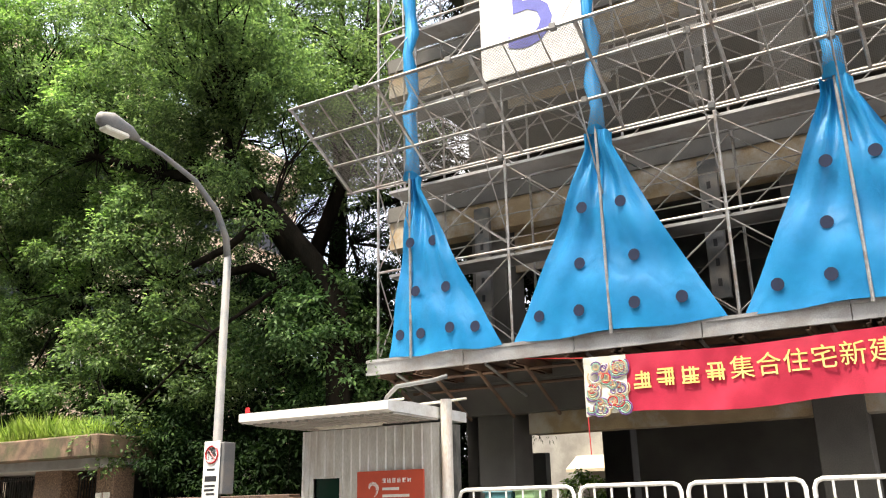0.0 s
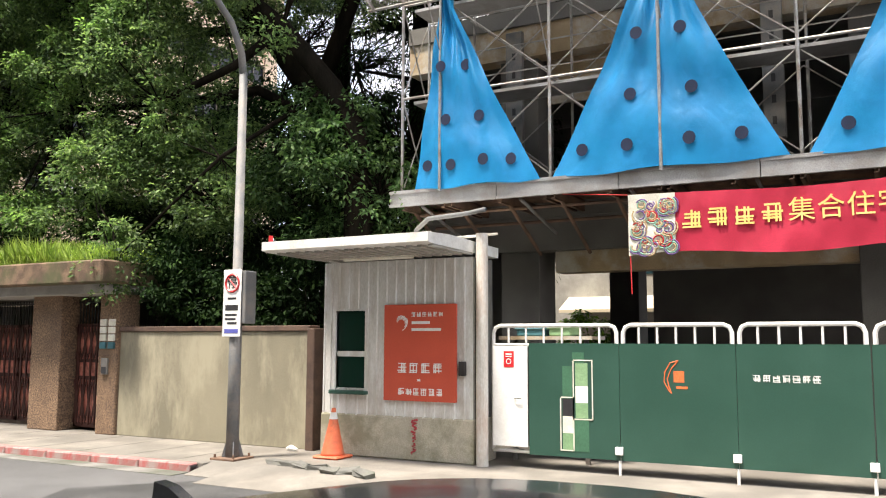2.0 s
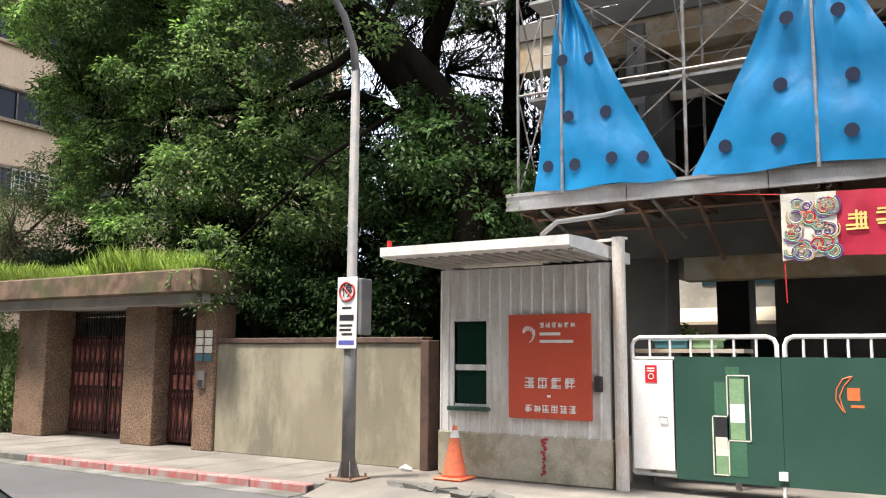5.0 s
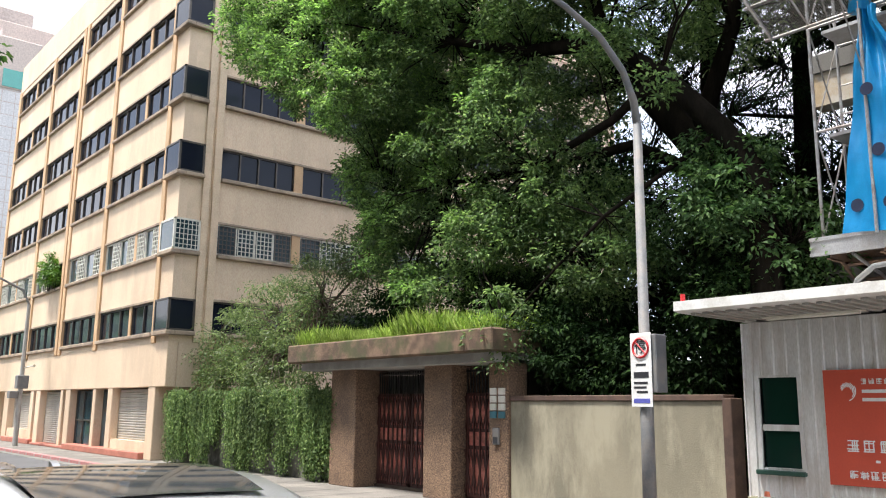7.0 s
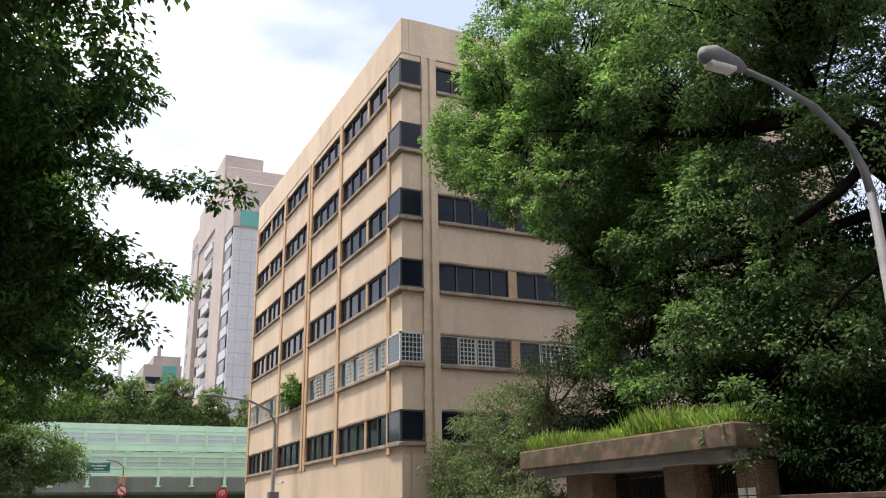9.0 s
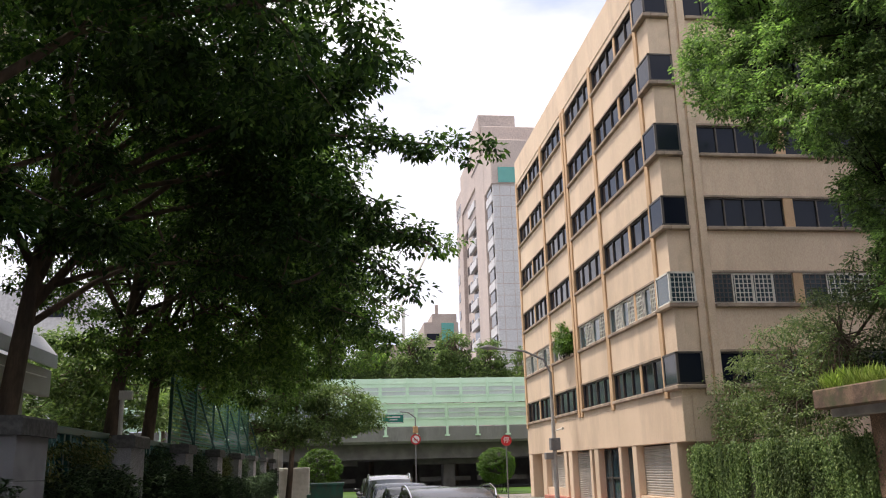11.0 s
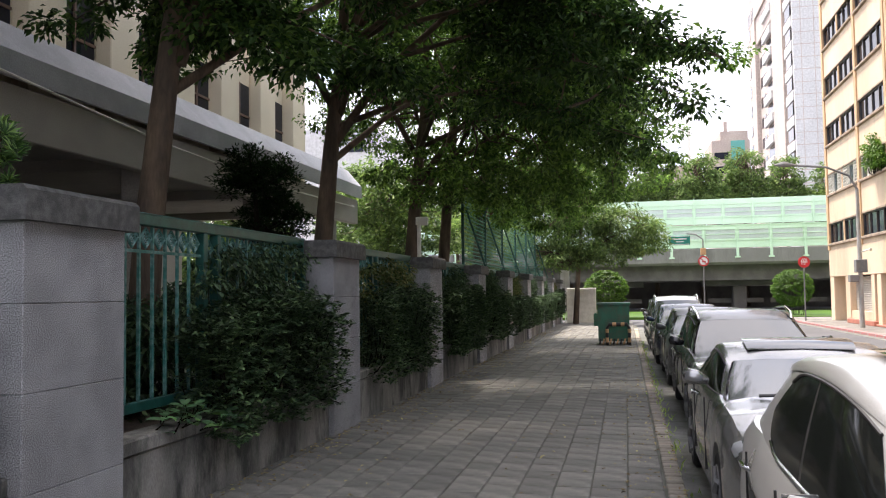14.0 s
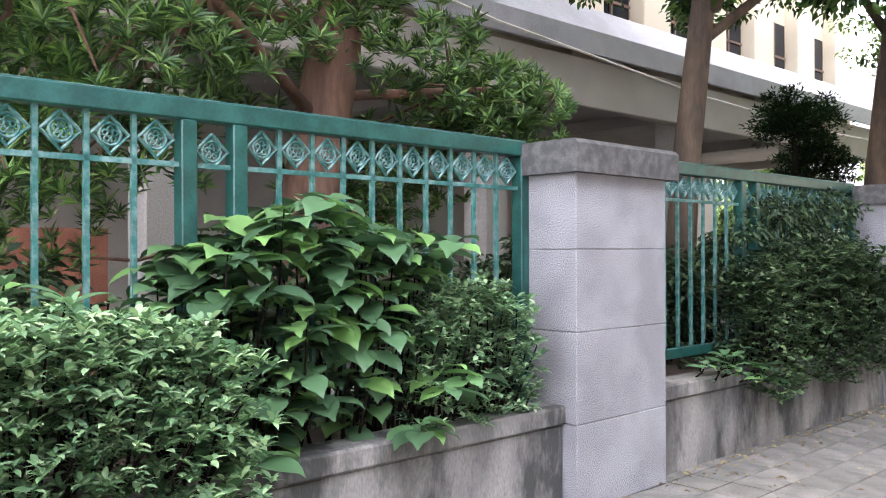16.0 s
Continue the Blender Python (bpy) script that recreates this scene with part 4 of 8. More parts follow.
low2 = thing("distant_block", (-12, 170, 0), "distant pale block behind the trees", "building")
part("wall", Shape().box(17.2, 27, 0, 15, 0, 24.6).box(21, 27, 2, 12, 24.6, 26), "tower_brick", low2)
for k in range(5):
    part("window", Shape().box(18, 26, -0.05, 0.02, 8.5 + 3 * k, 10 + 3 * k), "window_glass", low2)
crane = thing("tower_crane", (17, 230, 0), "far white construction crane above the roofs", "crane")
part("mast", Shape().box(-0.4, 0.4, -0.4, 0.4, 0, 44), "frame_white", crane)
part("jib", Shape().tube([(-2, 0, 42), (7, 0, 60)], 0.35, 5), "frame_white", crane)

# ---- villa portal and wall ----
villa = thing("villa_gateway", (11.0, 16.5, 0), "brown pebble-dash gateway with a flat roof overgrown with grass", "gateway")


def V(s):
    s.v = [(x - 11.0, y - 16.5, z) for x, y, z in s.v]
    return s


for y0, y1, d in ((18.3, 19.3, 0.9), (15.05, 15.9, 1.2), (13.5, 14.0, 0.5)):
    part("column", V(Shape().box(10.94, 10.94 + d, y0, y1, 0, 2.62, 0.015)), "granolith", villa)
part("roof_slab", V(Shape().box(10.35, 13.6, 13.3, 20.35, 2.72, 3.14, 0.03)), "slab_moss", villa, "pebble-dash roof slab stained with moss")
part("soffit", V(Shape().box(10.6, 13.3, 13.5, 20.1, 2.55, 2.72)), "concrete", villa)
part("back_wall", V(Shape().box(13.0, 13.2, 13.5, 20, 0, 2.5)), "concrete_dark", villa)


def gate_leaf(y0, y1, x):
    lf = part("gate_leaf", V(Shape().box(x, x + 0.04, y0, y1, 0.06, 0.14).box(x, x + 0.04, y0, y1, 0.95, 1.02).box(x, x + 0.04, y0, y1, 1.28, 1.34)
                             .box(x, x + 0.04, y0, y1, 1.96, 2.02).box(x, x + 0.05, y0, y0 + 0.05, 0.06, 2.02).box(x, x + 0.05, y1 - 0.05, y1, 0.06, 2.02)),
              "gate_bar", villa, "rusty red iron gate leaf")
    part("sheet", V(Shape().box(x + 0.03, x + 0.04, y0, y1, 0.06, 2.0)), "gate_red", lf)
    n = max(3, int((y1 - y0) / 0.16))
    for i in range(n):
        y = y0 + (y1 - y0) * (i + 0.5) / n
        w = (y1 - y0) / n
        b = Shape()
        b.box(x - 0.03, x, y - 0.018, y + 0.018, 0.1, 2.0)
        for z0, z1 in ((0.14, 0.95), (1.34, 1.96)):
            zm = (z0 + z1) / 2
            b.tube([(x - 0.02, y - w / 2, z0), (x - 0.02, y, zm), (x - 0.02, y - w / 2, z1)], 0.016, 5)
            b.tube([(x - 0.02, y + w / 2, z0), (x - 0.02, y, zm), (x - 0.02, y + w / 2, z1)], 0.016, 5)
        part("bar", V(b), "gate_bar", lf)
    sp = Shape()
    for i in range(n * 2):
        y = y0 + (y1 - y0) * (i + 0.5) / (2 * n)
        sp.box(x, x + 0.02, y - 0.009, y + 0.009, 2.02, 2.5)
    sp.box(x, x + 0.03, y0, y1, 2.42, 2.46)
    part("spike", V(sp), "iron_dark", lf, kind="stuff")


gate_leaf(15.92, 17.08, 11.55)
gate_leaf(17.12, 18.28, 11.55)
gate_leaf(14.02, 15.03, 11.3)
ic = part("intercom", V(Shape().box(10.89, 10.94, 13.7, 13.86, 1.08, 1.38, 0.01)), "lamp_grey", villa, "grey door intercom")
part("keypad", V(Shape().box(10.885, 10.89, 13.72, 13.84, 1.1, 1.22)), "ink_dark", ic)
for i in range(2):
    for j in range(4):
        part("letter_box", V(Shape().box(10.9, 10.94, 13.56 + 0.22 * i, 13.72 + 0.22 * i, 1.55 + 0.14 * j, 1.67 + 0.14 * j, 0.006)), "frame_white" if j else "plastic_teal", villa)
gw = tagged(part("garden_wall", Shape().box(11.0, 11.22, 9.2, 13.5, 0, 1.86, 0.01), "wall_cream", kind="structure"), "cream rendered garden wall with water stains", "wall")
part("coping", Shape().box(10.97, 11.25, 9.2, 13.5, 1.86, 1.95, 0.01), "cap_brown", gw)
part("end_post", Shape().box(10.9, 11.2, 9.05, 9.2, 0, 1.9, 0.01), "cap_brown", gw)
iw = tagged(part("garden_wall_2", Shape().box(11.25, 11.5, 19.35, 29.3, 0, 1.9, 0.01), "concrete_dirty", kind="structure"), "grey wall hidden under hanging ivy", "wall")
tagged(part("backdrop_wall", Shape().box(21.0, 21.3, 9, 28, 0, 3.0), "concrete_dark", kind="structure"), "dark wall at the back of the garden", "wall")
tagged(part("garden_ground", Shape().box(11.5, 30, 8.9, 28.5, -0.1, 0.06), "soil", kind="structure"), "dark garden soil", "ground")
rng = np.random.default_rng(11)
n = 9500
pos = np.stack([rng.uniform(10.42, 12.6, n), rng.uniform(13.4, 20.3, n), rng.uniform(3.1, 3.25, n)], 1)
d = rnd_dirs(rng, n) * 0.55 + np.array([-0.12, 0, 1.0])
ln = rng.uniform(0.12, 0.36, n) * (1.0 + 0.35 * np.sin(pos[:, 1] * 1.7) + 0.35 * (pos[:, 1] < 16.5))
me = leaf_mesh("roof_grass", pos + d / np.linalg.norm(d, axis=1, keepdims=True) * ln[:, None] * 0.45, d, rnd_dirs(rng, n), ln, ln * 0.035 + 0.004, "grass")
tagged(new("roof_grass", me), "bright green grass growing on the gateway roof", "grass", kind="stuff")
# ivy: strings of small leaves hanging over the wall
rng = np.random.default_rng(12)
pts = []
curtains = [(rng.uniform(19.4, 28.9), rng.choice([0.8, 1.5, 2.2], p=[0.25, 0.3, 0.45]) * rng.uniform(0.85, 1.05), rng.uniform(0.0, 0.30)) for _ in range(84)]
for i in range(2100):
    yc, long, out = curtains[i % 84]
    y, top = yc + 0.13 * rng.normal(), rng.uniform(1.85, 2.2)
    length = long * rng.uniform(0.6, 1.0)
    k = int(length / 0.035)
    z = top - np.linspace(0, length, k)
    pts.append(np.stack([11.17 - out - 0.06 * rng.random() - 0.05 * np.sin(z * 4 + i), y + 0.06 * np.sin(z * 3 + i), z], 1)[z > 0.05])
pts = np.concatenate(pts)
pts += rng.normal(size=pts.shape) * 0.035
d = rnd_dirs(rng, len(pts)) * 0.6 + np.array([-0.3, 0, -0.9])
sz = rng.uniform(0.038, 0.078, len(pts))
tagged(new("ivy", leaf_mesh("ivy", pts, d, np.array([-1, 0, 0.4]) + 0.6 * rnd_dirs(rng, len(pts)), sz, sz * 0.75, "leaf_ivy")), "curtain of green ivy hanging down the wall", "ivy", kind="stuff")

# ---- site booth ----
booth = thing("site_booth", (10.75, 7.45, 0), "white corrugated guard booth on a stained concrete base", "booth")


def B(s):
    s.v = [(x - 10.75, y - 7.45, z) for x, y, z in s.v]
    return s


base = Shape().box(10.72, 11.5, 6.18, 8.78, 0, 0.62, 0.02)
part("base", B(base), "booth_base", booth)
for i in range(3):
    s = Shape()
    scrawl = random.Random(500 + i)
    s.tube([(10.716, 7.12 + scrawl.uniform(-0.06, 0.06), 0.10 + 0.17 * i + 0.018 * k) for k in range(9)], [0.018 - 0.008 * (k % 2) for k in range(9)], 5)
    part("spray_mark", B(s), "red_spray", booth)
WY0, WY1, WZ0, WZ1 = 7.99, 8.52, 1.0, 2.16
# corrugated cladding: ribs in runs round the window
def corrugated(y0, y1, z0, z1, x=10.75):
    s = Shape()
    n = max(1, int(round((y1 - y0) / 0.16)))
    prof = []
    for i in range(n):
        a, w = y0 + (y1 - y0) * i / n, (y1 - y0) / n
        prof += [(x, a), (x, a + w * 0.68), (x - 0.022, a + w * 0.76), (x - 0.022, a + w * 0.9), (x, a + w * 0.98)]
    prof.append((x, y1))
    return s.prism(prof + [(x + 0.06, y1), (x + 0.06, y0)], 2, z0, z1)


for y0, y1, z0, z1 in ((6.2, WY0, 0.6, 2.9), (WY1, 8.76, 0.6, 2.9), (WY0, WY1, 0.6, WZ0), (WY0, WY1, WZ1, 2.9)):
    part("cladding", B(corrugated(y0, y1, z0, z1)), "booth_white", booth)
part("side_wall", B(Shape().box(10.81, 11.4, 8.7, 8.76, 0.6, 2.9)), "booth_white", booth)
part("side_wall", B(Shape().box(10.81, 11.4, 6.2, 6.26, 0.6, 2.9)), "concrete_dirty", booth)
part("back_wall", B(Shape().box(11.34, 11.4, 6.26, 8.7, 0.6, 2.9)), "booth_white", booth)
win = part("window", B(Shape().box(10.8, 10.815, WY0, WY1, WZ0, WZ1)), "booth_glass", booth, "dark green sliding window")
fr = Shape()
fr.box(10.72, 10.8, WY0 - 0.05, WY0, WZ0 - 0.04, WZ1 + 0.03).box(10.72, 10.8, WY1, WY1 + 0.06, WZ0 - 0.04, WZ1 + 0.03).box(10.72, 10.8, WY0, WY1, WZ1, WZ1 + 0.03)
fr.box(10.76, 10.79, WY0, WY1, 1.47, 1.55)
part("window_frame", B(fr), "booth_white", win)
part("sill", B(Shape().box(10.66, 10.8, WY0 - 0.05, WY1 + 0.08, WZ0 - 0.09, WZ0 - 0.03, 0.01)), "panel_green", win)
part("blind", B(Shape().box(10.83, 10.84, WY0, WY1, WZ0, WZ1)), "panel_green", win)
rf = part("roof", B(Shape().prism([(9.4, 2.98), (9.4, 3.1), (10.0, 3.13), (11.6, 3.1), (11.6, 2.95), (9.5, 2.96)], 1, 6.19, 8.9)), "roof_white", booth, "thick white flat roof with dented edge")
ws = Shape()
for i in range(16):
    y = 6.2 + 0.165 * i
    ws.box(9.55, 10.74, y, y + 0.07, 2.925, 2.955)
part("soffit_ribs", B(ws), "concrete", rf, kind="stuff")
part("tube_light", B(Shape().tube([(10.45, 7.0, 2.9), (10.45, 8.2, 2.9)], 0.02, 8).box(10.4, 10.5, 6.95, 8.25, 2.915, 2.93)), "frame_white", booth)
board = part("sign_board", B(Shape().box(10.685, 10.715, 6.43, 7.63, 0.845, 2.235, 0.005)), "board_orange", booth, "orange-red company board with white lettering marks")


def bars(parent, x, cells, material, conv):
    """Plain bars in place of lettering that is not given."""
    for y0, y1, z0, z1 in cells:
        part("bar", conv(Shape().box(x - 0.003, x, y0, y1, z0, z1)), material, parent)


def glyph(parent, x, yc, zc, size, material, conv, seed):
    """A square sign-like cluster of strokes that is no character."""
    s, r = Shape(), random.Random(seed)
    h, t = size / 2, size * 0.1
    for zz in sorted(r.sample((-0.85, -0.5, -0.2, 0.1, 0.45, 0.8), 4)):
        s.box(x - 0.003, x, yc - h * r.uniform(0.7, 1), yc + h * r.uniform(0.7, 1), zc + zz * h - t / 2, zc + zz * h + t / 2)
    for yy in r.sample((-0.7, -0.35, 0.0, 0.35, 0.7), 3):
        s.box(x - 0.006, x - 0.003, yc + yy * h - t / 2, yc + yy * h + t / 2, zc - h * 0.9, zc + h * r.uniform(0.6, 0.95))
    part("stroke_mark", conv(s), material, parent, kind="stuff")


for i in range(4):
    glyph(board, 10.685, 7.32 - 0.195 * i, 1.32, 0.15, "white_paint", B, i)
for i in range(6):
    glyph(board, 10.685, 7.33 - 0.125 * i, 0.98, 0.105, "white_paint", B, 20 + i)
for i in range(6):
    glyph(board, 10.685, 7.13 - 0.09 * i, 2.09, 0.07, "white_paint", B, 40 + i)
bars(board, 10.685, [(6.86, 7.16, 1.95, 1.99), (6.68, 7.16, 1.85, 1.89), (7.01, 7.06, 1.13, 1.16)], "white_paint", B)
lg = Shape()
for i in range(7):
    a = 0.45 * i
    lg.tube([(10.683, 7.37 + (0.03 + 0.018 * i) * math.cos(b), 1.98 + (0.03 + 0.017 * i) * math.sin(b)) for b in np.linspace(a, a + 1.6, 6)], 0.006, 4)
part("emblem", B(lg), "white_paint", board)
part("meter_box", B(Shape().box(10.68, 10.75, 6.3, 6.4, 1.22, 1.42, 0.01)), "iron_dark", booth)
arm = Shape().tube([(10.9, 7.3, 3.1), (10.8, 7.15, 3.35), (10.7, 6.9, 3.48), (10.6, 6.2, 3.5), (10.5, 5.9, 3.52)], 0.035, 8)
part("conduit", B(arm), "lamp_grey", booth, smooth=True)
br = Shape().tube([(9.6, 8.5, 3.1), (11.6, 7.9, 3.35)], 0.022, 5).tube([(9.8, 7.6, 3.1), (11.5, 7.3, 3.4)], 0.022, 5).tube([(10.2, 6.4, 3.1), (11.8, 6.3, 3.35)], 0.022, 5)
part("brace", B(br), "frame_white", booth)
part("beacon", B(Shape().tube([(9.5, 8.82, 3.08), (9.5, 8.82, 3.2)], [0.035, 0.03], 8)), "sign_red", booth, "small red warning lamp")
tagged(part("gate_post", Shape().tube([(10.75, 6.06, 0), (10.75, 6.06, 3.22)], 0.085, 14), "post_rust", smooth=False), "white pipe gate post with rust streaks", "post")

# ---- site gate ----
GX = 10.86
PAN = [(4.16, 5.98), (2.71, 4.13), (1.24, 2.68), (-0.22, 1.2), (-1.7, -0.25)]
for i, (y0, y1) in enumerate(PAN):
    yc = (y0 + y1) / 2
    gp = thing("site_gate_panel", (GX, yc, 0), "dark green sheet gate panel in a white tube frame", "gate", "panels of the site gate")

    def G(s):
        s.v = [(x - GX, y - yc, z) for x, y, z in s.v]
        return s
    r, zt, zm, zb = 0.028, 1.92, 1.655, 0.22
    fr = Shape()
    FR = GX + 0.032
    loop = [(FR, y0 + 0.03, zb), (FR, y0 + 0.03, zt - 0.1), (FR, y0 + 0.06, zt - 0.03), (FR, y0 + 0.13, zt), (FR, y1 - 0.13, zt), (FR, y1 - 0.06, zt - 0.03), (FR, y1 - 0.03, zt - 0.1), (FR, y1 - 0.03, zb)]
    fr.tube(loop, r, 8).tube([(FR, y0 + 0.03, zm), (FR, y1 - 0.03, zm)], r * 0.8, 8).tube([(FR, y0 + 0.03, zb), (FR, y1 - 0.03, zb)], r, 8)
    part("frame", G(fr), "white_paint", gp, smooth=True)
    n = 7 if i == 0 else 6
    for j in range(1, n):
        y = y0 + (y1 - y0) * j / n
        part("upright", G(Shape().tube([(FR, y, zm), (FR, y, zt)], 0.016, 6)), "white_paint", gp)
    part("sheet", G(Shape().box(GX - 0.02, GX - 0.008, y0 - 0.012, (5.4 if i == 0 else y1 + 0.012), zb - 0.03, zm + 0.025)), "panel_green", gp)
    if i == 0:
        wd = part("wicket_door", G(Shape().box(GX - 0.025, GX - 0.005, 5.42, 5.94, zb + 0.06, zm - 0.02, 0.005)), "white_paint", gp, "white wicket door")
        nt = part("notice", G(Shape().box(GX - 0.03, GX - 0.025, 5.62, 5.77, 1.35, 1.57)), "sign_red", wd, "small red notice")
        part("picture_mark", G(Shape().tube([(GX - 0.031, 5.695 + 0.035 * math.cos(a), 1.43 + 0.035 * math.sin(a)) for a in np.linspace(0, 6.28, 9)], 0.006, 4)), "white_paint", nt)
        bars(nt, GX - 0.03, [(5.65, 5.74, 1.52, 1.54), (5.65, 5.74, 1.49, 1.505)], "white_paint", G)
        part("handle", G(Shape().tube([(GX - 0.03, 5.5, 0.92), (GX - 0.06, 5.5, 0.93), (GX - 0.06, 5.6, 0.93), (GX - 0.03, 5.6, 0.92)], 0.007, 5)), "chrome", wd)
        deco = ((4.62, 4.78, 1.42, 1.56, "green_deep"), (4.78, 4.92, 0.95, 1.38, "green_deep"), (4.57, 4.74, 1.12, 1.42, "green_pale"), (4.57, 4.74, 0.9, 1.12, "white_paint"),
                (4.57, 4.74, 0.7, 0.9, "green_pale"), (4.78, 4.92, 0.72, 0.95, "ink_dark"), (4.78, 4.92, 0.5, 0.72, "frame_white"), (4.78, 4.92, 0.28, 0.5, "green_pale"), (4.56, 4.76, 0.27, 0.68, "green_deep"))
        for a, b, c, d2, mt in deco:
            part("colour_field", G(Shape().box(GX - 0.024, GX - 0.02, a, b, c, d2)), mt, gp)
        ol = Shape()
        for a, b, c, d2 in ((4.5, 4.76, 0.68, 1.45), (4.76, 4.94, 0.27, 0.96)):
            ol.box(GX - 0.028, GX - 0.024, a, b, c, c + 0.015).box(GX - 0.028, GX - 0.024, a, b, d2, d2 + 0.015).box(GX - 0.028, GX - 0.024, a, a + 0.015, c, d2).box(GX - 0.028, GX - 0.024, b, b + 0.015, c, d2)
        part("outline", G(ol), "frame_white", gp)
    if i == 1:
        s = Shape().tube([(GX - 0.022, 3.45 + a, 1.22 + b) for a, b in ((-0.06, 0.25), (0.04, 0.22), (0.11, 0.1), (0.12, -0.02), (0.06, -0.13), (0.03, -0.16), (0.06, -0.08), (0.08, 0.02), (0.03, 0.14), (-0.06, 0.25))], 0.007, 4)
        part("emblem", G(s), "ink_orange", gp)
        bars(gp, GX - 0.02, [(3.32, 3.45, 1.2, 1.34), (3.28, 3.42, 1.12, 1.15)], "ink_orange", G)
    if i == 2:
        for j in range(7):
            glyph(gp, GX - 0.02, 2.46 - 0.11 * j, 1.27, 0.09, "white_paint", G, 60 + j)
    if i >= 3:
        for j in range(3):
            glyph(gp, GX - 0.02, y1 - 0.3 - 0.42 * j, 1.22, 0.3, "ink_orange", G, 80 + j)
    part("foot", G(Shape().tube([(GX, y0 + 0.0, 0.0), (GX, y0, 0.3)], 0.02, 6).box(GX - 0.05, GX + 0.02, y0 - 0.05, y0 + 0.05, 0.26, 0.36, 0.005)), "white_paint", gp)

# ---- building under construction ----
site = thing("unfinished_building", (13.2, 4, 0), "raw concrete building shell under construction behind scaffolding", "building")


def S(s):
    s.v = [(x - 13.2, y - 4, z) for x, y, z in s.v]
    return s


# The dark concrete carries the dim interior of the shell in its colour.
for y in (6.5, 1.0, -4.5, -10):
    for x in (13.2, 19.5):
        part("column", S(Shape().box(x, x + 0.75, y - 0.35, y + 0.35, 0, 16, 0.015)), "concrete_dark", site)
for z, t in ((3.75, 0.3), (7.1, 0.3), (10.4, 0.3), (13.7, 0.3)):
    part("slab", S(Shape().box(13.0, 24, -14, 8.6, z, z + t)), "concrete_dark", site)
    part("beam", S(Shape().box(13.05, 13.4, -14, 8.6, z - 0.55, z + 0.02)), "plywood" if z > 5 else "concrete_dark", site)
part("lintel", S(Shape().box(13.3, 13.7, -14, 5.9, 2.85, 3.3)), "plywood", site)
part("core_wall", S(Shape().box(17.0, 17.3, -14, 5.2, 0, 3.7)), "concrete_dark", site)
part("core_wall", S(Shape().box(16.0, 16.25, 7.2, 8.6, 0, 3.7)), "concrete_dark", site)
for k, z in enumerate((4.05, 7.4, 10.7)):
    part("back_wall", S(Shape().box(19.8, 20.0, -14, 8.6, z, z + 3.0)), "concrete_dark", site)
    part("form_board", S(Shape().box(13.5, 13.56, 4.0, 6.1, z + 1.75, z + 3.0)), "plywood", site)
    part("form_board", S(Shape().box(13.5, 13.56, -1.5, 0.5, z + 1.9, z + 3.0)), "plywood", site)
    for y in (6.3, 2.2):
        s = part("steel_plate", S(Shape().box(12.85, 12.95, y, y + 0.3, z + 0.6, z + 2.9, 0.01)), "lamp_grey", site)
        h = Shape()
        for j in range(6):
            h.box(12.845, 12.85, y + 0.12, y + 0.18, z + 0.8 + 0.32 * j, z + 0.92 + 0.32 * j)
        part("slot", S(h), "ink_dark", s, kind="stuff")
hall = thing("old_house", (24, 7.5, 0), "pale old house with a cream awning behind the site", "house")
part("wall", Shape().box(3, 6, -6, 6, 0, 6), "concrete", hall)
part("awning", Shape().prism([(2.0, 2.75), (3.0, 3.2), (3.0, 3.1), (2.0, 2.65)], 1, -2.2, 3), "school_cream", hall)
part("window", Shape().box(2.97, 3.0, -1, 1.5, 3.9, 4.5), "window_glass_pale", hall)
part("door", Shape().box(2.97, 3.0, -1.5, 0.6, 0, 2.3), "window_glass", hall)
bush("garden_bush", (22, 8.2, 0), "green bush seen through the site", [(0, 0, 1.6, 0.8, 0.9, 0.9)], 60, 40, 0.3, 0.14, "leaf_hedge", 21)
crates = thing("plastic_crate", (11.6, 5.4, 1.78), "stack of faded blue and green plastic crates on a plank", "crate")
part("plank", Shape().box(-0.3, 0.3, -0.75, 0.65, -0.05, 0), "plywood", crates)
part("tray", Shape().box(-0.2, 0.2, -0.02, 0.42, 0, 0.11, 0.02).box(-0.22, 0.22, -0.04, 0.44, 0.095, 0.12, 0.008), "plastic_teal", crates)
part("tray", Shape().box(-0.2, 0.2, -0.4, -0.08, 0, 0.12, 0.02).box(-0.22, 0.22, -0.42, -0.06, 0.105, 0.13, 0.008), "green_pale", crates)
for y in (-0.6, 0.5):
    part("trestle", Shape().box(-0.03, 0.03, y, y + 0.06, -1.78, -0.05), "steel_pipe", crates)

# ---- protective deck and scaffold ----
DX, DY0, DY1 = 11.64, -9.0, 8.12
deck = thing("scaffold_deck", (DX, 0, 4.0), "grey steel protective deck carried on rusty brackets", "scaffold")


def D(s):
    s.v = [(x - DX, y, z - 4.0) for x, y, z in s.v]
    return s


for i in range(9):
    y1 = DY1 - 1.9 * i
    part("edge_panel", D(Shape().box(DX - 0.03, DX + 0.03, y1 - 1.89, y1, 3.86, 4.12, 0.01).box(DX - 0.05, DX - 0.03, y1 - 1.89, y1, 4.07, 4.12).box(DX - 0.05, DX - 0.03, y1 - 1.89, y1, 3.86, 3.9)), "deck_steel", deck)
# Underside shade is put into the sheet's near-black colour.
part("sheet", D(Shape().box(DX + 0.03, 13.2, DY0, DY1, 4.04, 4.09)), "iron_dark", deck, "corrugated deck sheet with shade in its dark colour")
rbs = Shape()
for i in range(22):
    x = DX + 0.05 + 0.07 * i
    rbs.box(x, x + 0.03, DY0, DY1, 3.99, 4.04)
